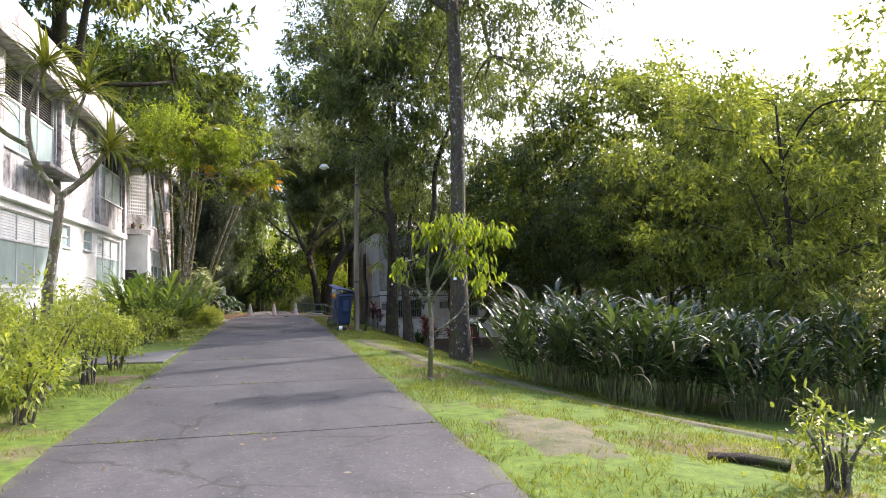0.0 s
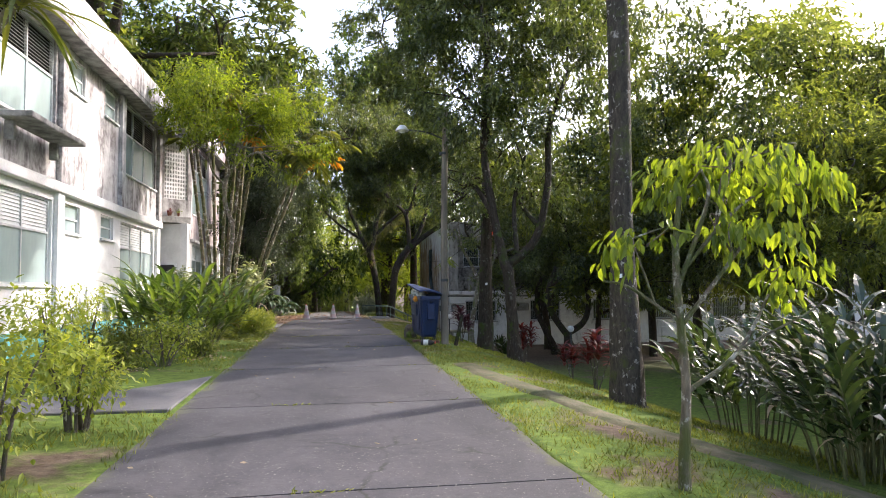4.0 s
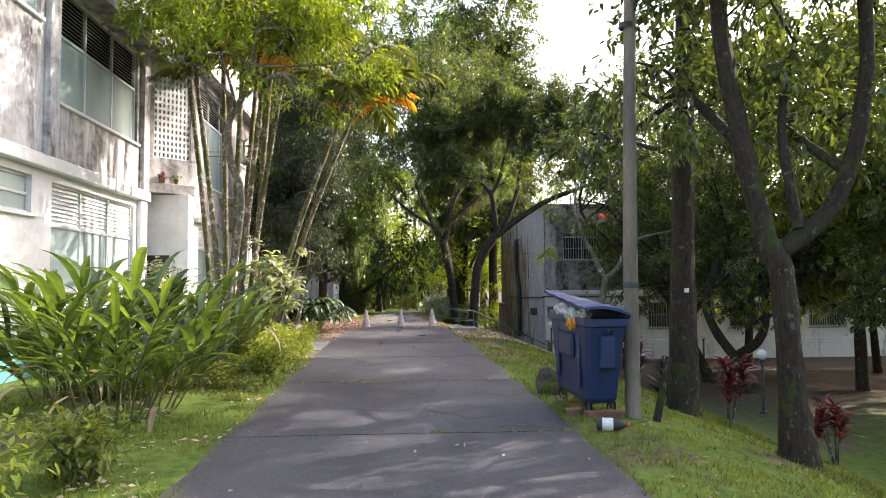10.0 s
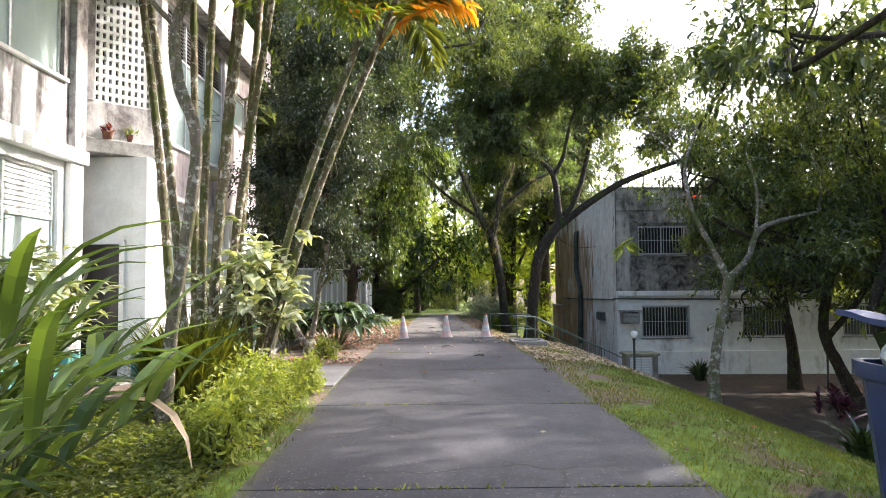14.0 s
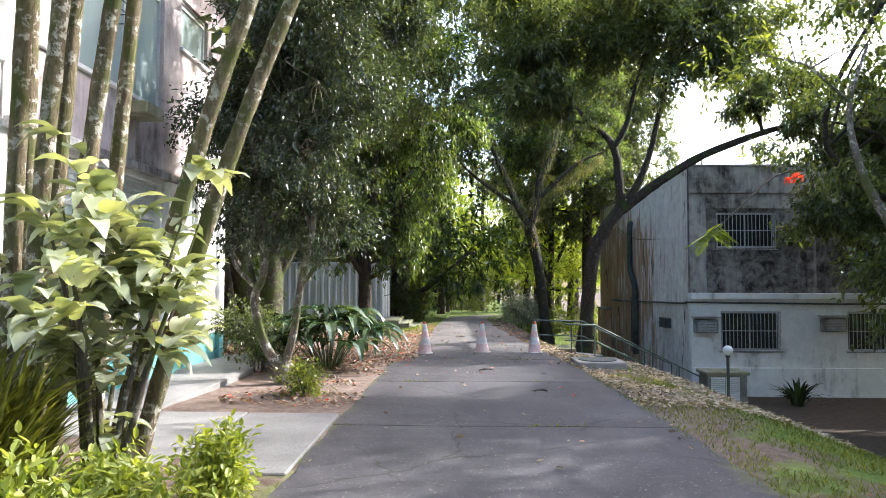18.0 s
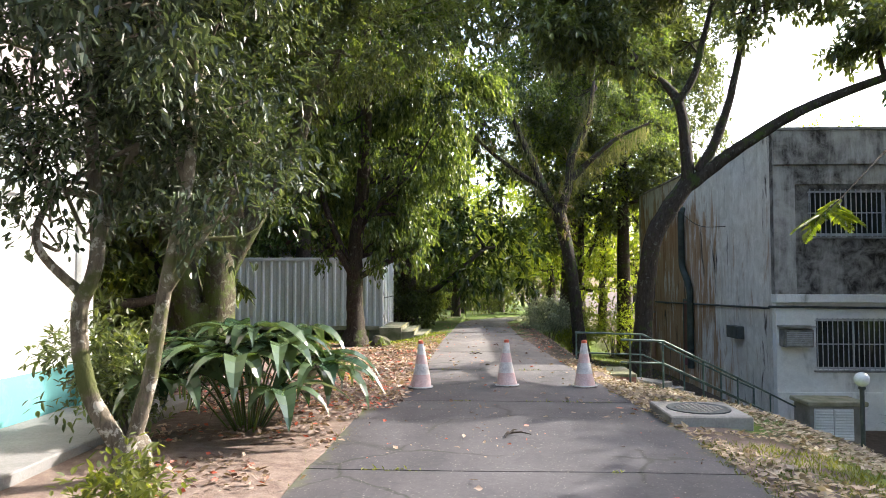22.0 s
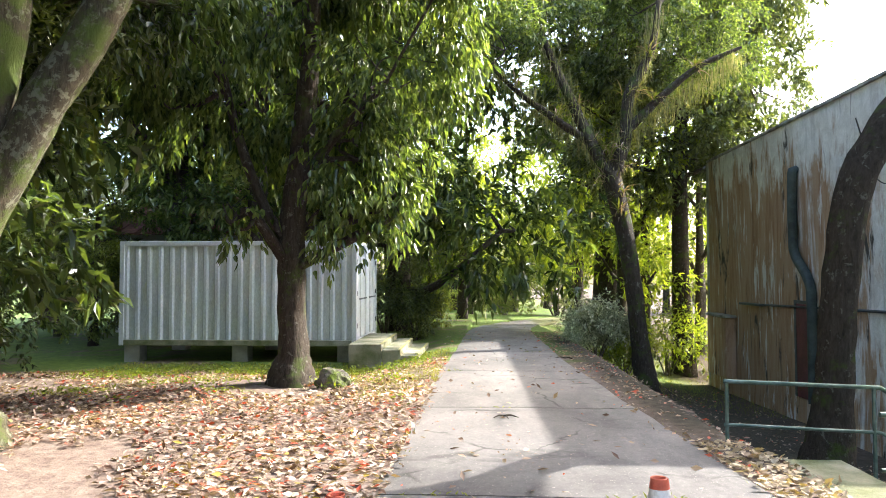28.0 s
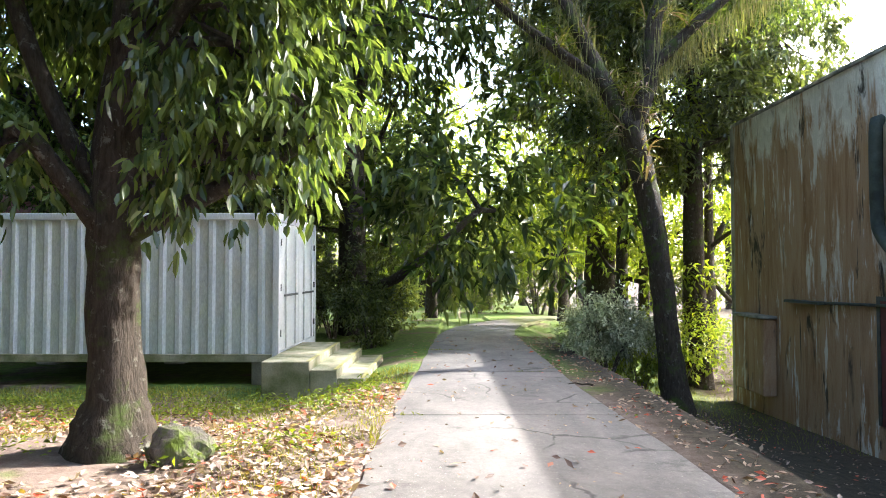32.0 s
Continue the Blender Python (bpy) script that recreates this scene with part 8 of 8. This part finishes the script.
    v, f = leaves(c, unit(n, rg) * [1, 1, .4] + [0, 0, .2], np.tile([0, 0, 1.0], (n, 1)) + .3 * rg.normal(size=(n, 3)), .07, .04, rg=rg)
    tagged(raw("yard_weeds", v, f, "leaf_bright"), "low weeds among the fallen leaves", "weeds", kind="stuff")
    # fallen leaves
    a = scatter(34000, rg, -9.5, -1.5, 38.6, 52.5, lambda x, y: patch(x, y, .55, 6) + .35 * patch(x, y, 2.2, 8) > -.22 - .2 * (x > -3))
    litter("fallen_leaves", a, .088, "leaf_dry", "carpet of brown and red fallen leaves on bare earth", 11, .03)
    a = scatter(11000, rg, -9.5, -1.5, 39.0, 50.5, lambda x, y: patch(x, y, .6, 71) > -.1)
    litter("fallen_leaves", a, .08, "leaf_bleached", "bleached leaves strewn over the brown ones", 19, .035)
    a = scatter(14000, rg, 1.2, 4.4, 33.5, 44.8, lambda x, y: x > right_edge(y) and patch(x, y, .6, 16) > -.2 and not (1.7 < x < 2.65 and 37.5 < y < 38.6))
    litter("fallen_leaves", a, .085, "leaf_drypale", "pale dry leaves along the edge of the drive", 12, .03)
    a = scatter(9000, rg, .7, 6.8, 42, 61, lambda x, y: x > right_edge(y) - .08 and patch(x, y, .8, 61) + .4 * patch(x, y, 2.4, 62) > -.1 and rg.random() < 1.15 - .13 * x)
    litter("fallen_leaves", a, .07, "leaf_dry", "brown leaves on the shade-darkened soil of the verge", 18, .02)
    a = scatter(520, rg, -1.9, 1.6, 30, 60, lambda x, y: rg.random() < (.25 if y < 38 else .9))
    litter("scattered_leaves", a, .085, "leaf_dry", "dry leaves scattered over the paving", 13, .004)
    a = scatter(2600, rg, -1.9, 1.6, 36, 62, lambda x, y: patch(x, y, .8, 81) + .5 * (abs(x + .16) > 1.25) > .05)
    litter("leaf_crumbs", a, .028, "leaf_dry", "crumbled leaf bits and twigs strewn over the paving", 20, .003)
    a = scatter(90, rg, -1.9, 1.6, 4, 32, lambda x, y: rg.random() < .5)
    litter("scattered_leaves", a, .06, "leaf_drypale", "a few dead leaves on the paving", 14, .004)
    a = scatter(2600, rg, -4.4, -1.9, 33.0, 39.0, lambda x, y: patch(x, y, .9, 26) > -.05)
    litter("fallen_leaves", a, .08, "leaf_dry", "dry leaves in the bed under the gnarled tree", 15, .02)
    a = scatter(1500, rg, -5, -1.9, 17.7, 27, lambda x, y: patch(x, y, 1.0, 46) > .15)
    litter("fallen_leaves", a, .07, "leaf_drypale", "dead leaves and straw under the ginger", 16, .02)
    a = scatter(900, rg, 1.7, 4.6, 18, 30, lambda x, y: patch(x, y, 1.0, 56) > .12)
    litter("fallen_leaves", a, .05, "leaf_dry", "dead leaves in the grass of the bank", 17, .02)


def epiphytes():
    """Tufts and hanging moss on the old tree's limbs."""
    rg = np.random.default_rng(88)
    bx, by = 3.4, 56.0
    z = gh(bx, by)
    pts = [(-.85, 0, 5.8), (-.65, -.1, 5.0), (-1.2, 0, 6.3), (-.45, .1, 6.4), (-1.7, .2, 7.3), (-.3, .2, 7.6), (.3, .1, 7.5), (-2.2, -.2, 7.0), (-.5, .1, 5.7), (-.62, -.15, 4.5), (.2, .3, 8.7), (-2.2, .3, 8.5), (1.4, .1, 8.3), (-3.3, -.4, 7.8), (-1.0, -.1, 5.4), (-.9, -.15, 6.1)]
    for i, (a, b, c) in enumerate(pts):
        n = 26
        e = np.array([bx + a, by + b, z + c])
        t = rg.random(n) * 6.283
        tuft = empty("bromeliad", *[float(q) for q in e], "bromeliad tuft rooted on the old tree's limb", "bromeliad", "bromeliads on the old tree")
        for k in range(n):
            v, f = blades(e[None] + rg.normal(size=(1, 3)) * .06, np.array([[math.cos(t[k]), math.sin(t[k]), 0]]), .5, .04, 1.3, rg, 4, lift=rg.random(1) * 1.1)
            raw("leaf", v, f, "leaf_palm" if (i + k) % 3 else "leaf_dry", tuft)
    n = 2600
    limbs = [((-.9, 0, 5.7), (-2.7, .4, 9.8)), ((-.8, 0, 5.7), (.5, .4, 10.2)), ((-.4, .1, 6.7), (2.5, .2, 8.8)), ((-1.3, .1, 6.4), (-4.3, -.5, 8.7))]
    k = rg.integers(0, 4, n)
    A = np.array([l[0] for l in limbs])[k]
    B = np.array([l[1] for l in limbs])[k]
    c = A + (B - A) * rg.random((n, 1)) + rg.normal(size=(n, 3)) * .12 + [bx, by, z]
    v, f = leaves(c, np.tile([0, 0, -1.0], (n, 1)) + .12 * rg.normal(size=(n, 3)), unit(n, rg), .5, .014, .1, .02, rg)
    tagged(raw("hanging_moss", v, f, "moss_beard"), "grey hanging moss trailing from the old tree", "moss", kind="stuff")


build_small()
epiphytes()

# ---- small details ----
def flowering_branch():
    """Feathery bright sprays and scarlet blossoms at the end of a limb before the grey building."""
    rg = np.random.default_rng(66)
    e = empty("flowering_branch", 7.9, 44.6, 4.6, "thin limb with bright feathery leaves and scarlet blossoms", "branch")
    pts = spline([(9.6, 45.6, 5.0), (8.6, 45.2, 4.75), (7.4, 44.4, 3.9), (6.5, 43.7, 3.25), (6.0, 43.35, 2.95)], 16)
    raw("limb", *tube_data(pts, np.linspace(.03, .008, 16), 6), "bark_dark", e, smooth=True)
    for k, i in enumerate((11, 12, 13, 14, 15, 15, 13)):
        a = 3.6 + k * 1.1
        d = np.array([math.cos(a), math.sin(a) * .5, -.45])
        d /= np.linalg.norm(d)
        side = np.cross(d, [0, 0, 1])
        n = 16
        t = np.linspace(.08, .62, n)
        b = pts[i][None] + d[None] * t[:, None] + np.array([0, 0, -1.0]) * (t ** 2)[:, None] * .35
        raw("leaf_stalk", *tube_data(b, .005, 5), "leaf_bright", e)
        w = .17 * np.sin(np.pi * (t / .62) ** .7)[:, None] + .04
        bb = np.repeat(b, 2, 0)
        dd = np.tile(np.stack([side + d * .5, d * .5 - side]), (n, 1))
        v, f = leaves(bb, dd, np.tile([0, 0, 1.0], (2 * n, 1)), np.repeat(w[:, 0], 2) * 1.2, .055, rg=rg, fine=True)
        raw("leaflets", v, f, "leaf_bright", e)
    for k in range(5):
        c = np.array([9.3, 45.6, 4.85]) + rg.normal(size=3) * [.28, .1, .16]
        v, f = leaves(c[None] + rg.normal(size=(26, 3)) * .05, unit(26, rg), unit(26, rg), .11, .06, rg=rg, fine=True)
        raw("blossom", v, f, "scarlet", e, "scarlet blossom cluster")


def concrete_trough():
    z = gh(-9.0, 45.6)
    e = empty("concrete_trough", -9.0, 45.6, z, "low dark mossy concrete trough in the grass", "trough")
    part("base", boxes((-10.4, 45.1, z - .15, -7.9, 46.2, z + .22), bevel=.03), "moss_dark", e)
    part("rim", boxes((-9.9, 45.3, z + .221, -8.9, 45.42, z + .40), (-9.9, 45.9, z + .221, -8.9, 46.02, z + .40), (-9.9, 45.421, z + .221, -9.78, 45.899, z + .40), (-9.02, 45.421, z + .221, -8.9, 45.899, z + .40), bevel=.015), "moss_dark", e)


flowering_branch()
concrete_trough()


def details():
    # white number tag on the tall trunk, tag on the slim trunk
    for x, y, z, w in ((3.92, 15.12, 1.62, .07), (3.98, 24.12, 1.58, .07)):
        t = part("trunk_tag", boxes((x - w / 2, y - .012, z - .03, x + w / 2, y, z + .03), bevel=.003), "white_card", None)
        tagged(t, "small white number tag nailed to the trunk", "tag", "tags on the trunks")
    # concrete shelf on the upper wall of the white building
    sh = empty("wall_shelf", WX + .3, 20.4, 4.0, "dark weathered concrete shelf bracketed to the upper wall", "shelf")
    part("slab", boxes((WX + .14, 18.6, 4.55, WX + .72, 21.3, 4.66), bevel=.015), "dark_trim", sh)
    for y in (18.9, 20.9):
        part("bracket", boxes((WX + .14, y, 4.2, WX + .3, y + .12, 4.549), bevel=.01), "dark_trim", sh)
    # box on the wall and drain by the walkway
    dp = empty("downpipe", WX + .1, 25.9, 0, "thin grey downpipe on the upper wall", "pipe")
    v, f = tube_data([(WX + .09, 26.18, 3.86), (WX + .09, 26.18, 6.9)], .03, 8)
    raw("pipe", v, f, "dark_trim", dp, smooth=True)
    ac = empty("air_conditioner", WX + .2, 16.6, .9, "window air conditioner low in the white wall", "air conditioner")
    part("case", boxes((WX + .002, 25.1, .95, WX + .34, 25.75, 1.35), bevel=.015), "trim", ac)
    part("grille", boxes(*[(WX + .341, 25.15, 1.0 + .045 * i, WX + .352, 25.7, 1.02 + .045 * i) for i in range(7)]), "dark_trim", ac)
    cl = empty("clothes_line", -4.9, 33, 5.4, "thin metal drying rack outside the upper window", "drying rack")
    for z in (5.0, 5.12):
        v, f = tube_data([(-5.1, 32.4, z), (-4.75, 32.4, z), (-4.75, 33.6, z), (-5.1, 33.6, z)], .008, 6)
        raw("rod", v, f, "steel_dark", cl)
    # white bottle and scrap on the bank
    v, f = lathe([(0, 0), (.07, 0), (.075, .03), (.07, .13), (.03, .15), (0, .15)], 14)
    t = raw("plastic_tub", v, f, "white_card", smooth=True)
    t.matrix_basis = pose(4.1, 25.0, gh(4.1, 25.0), 8, 0, 0)
    tagged(t, "white plastic tub lying in the grass", "tub")
    # dead twigs on the drive
    rg = np.random.default_rng(4)
    for x, y in ((-.55, 45.9), (.9, 52.2), (-.2, 37.2), (.6, 34.6)):
        ch = []
        for k in range(4):
            a = rg.random() * 6.28
            L = .12 + .1 * rg.random()
            ch.append(tube_data([(x, y, gp(y) + .02), (x + L * math.cos(a) * .5, y + L * math.sin(a) * .5, gp(y) + .035), (x + L * math.cos(a), y + L * math.sin(a), gp(y) + .015)], [.012, .009, .004], 6))
        v, f = merge(ch)
        tagged(raw("dead_twig", v, f, "bark_dark", smooth=True), "dead twig fallen on the paving", "twig", "twigs on the paving")
    # bare tree reaching above the end wall
    tree("bare_tree", (13.5, 64.5), [[(0, 0, 0, .16), (0, 0, 4, .13), (-.3, 0, 8, .09), (-.2, 0, 11, .04)], [(-.2, 0, 7, .06), (-1.4, 0, 8.6, .045), (-2.2, 0, 10.5, .02)], [(-.2, 0, 8.2, .05), (.9, 0, 9.6, .035), (1.2, 0, 11.5, .015)], [(-1.4, 0, 8.6, .03), (-2.6, 0, 9.0, .02), (-3.2, 0, 10.0, .01)]],
         [(-.3, 0, 8.8, .9, .8, .5), (-2.2, 0, 10.2, .5, .5, .3)], 60, 6, .12, .05, "bark_grey", "leaf_dark", "nearly bare tree rising behind the end wall", seed=61, sub=6)
    # hanging creeper curtain beyond the bend
    for i, (x, y, z, n) in enumerate(((2.4, 73.0, 5.2, 1500), (1.2, 76.0, 4.6, 1200), (3.8, 70.0, 5.6, 900))):
        p = np.stack([x + rg.normal(size=n) * .9, y + rg.normal(size=n) * .5, z - 3.6 * rg.random(n) ** 1.3 + .5 * np.sin(rg.random(n) * 9)], 1)
        v, f = leaves(p, np.tile([0, 0, -1.0], (n, 1)) + .5 * rg.normal(size=(n, 3)), unit(n, rg), .24, .075, rg=rg)
        tagged(raw("creeper_curtain", v, f, "leaf_bright"), "curtain of bright hanging creeper beyond the bend", "creeper", "creepers beyond the bend", "stuff")


details()
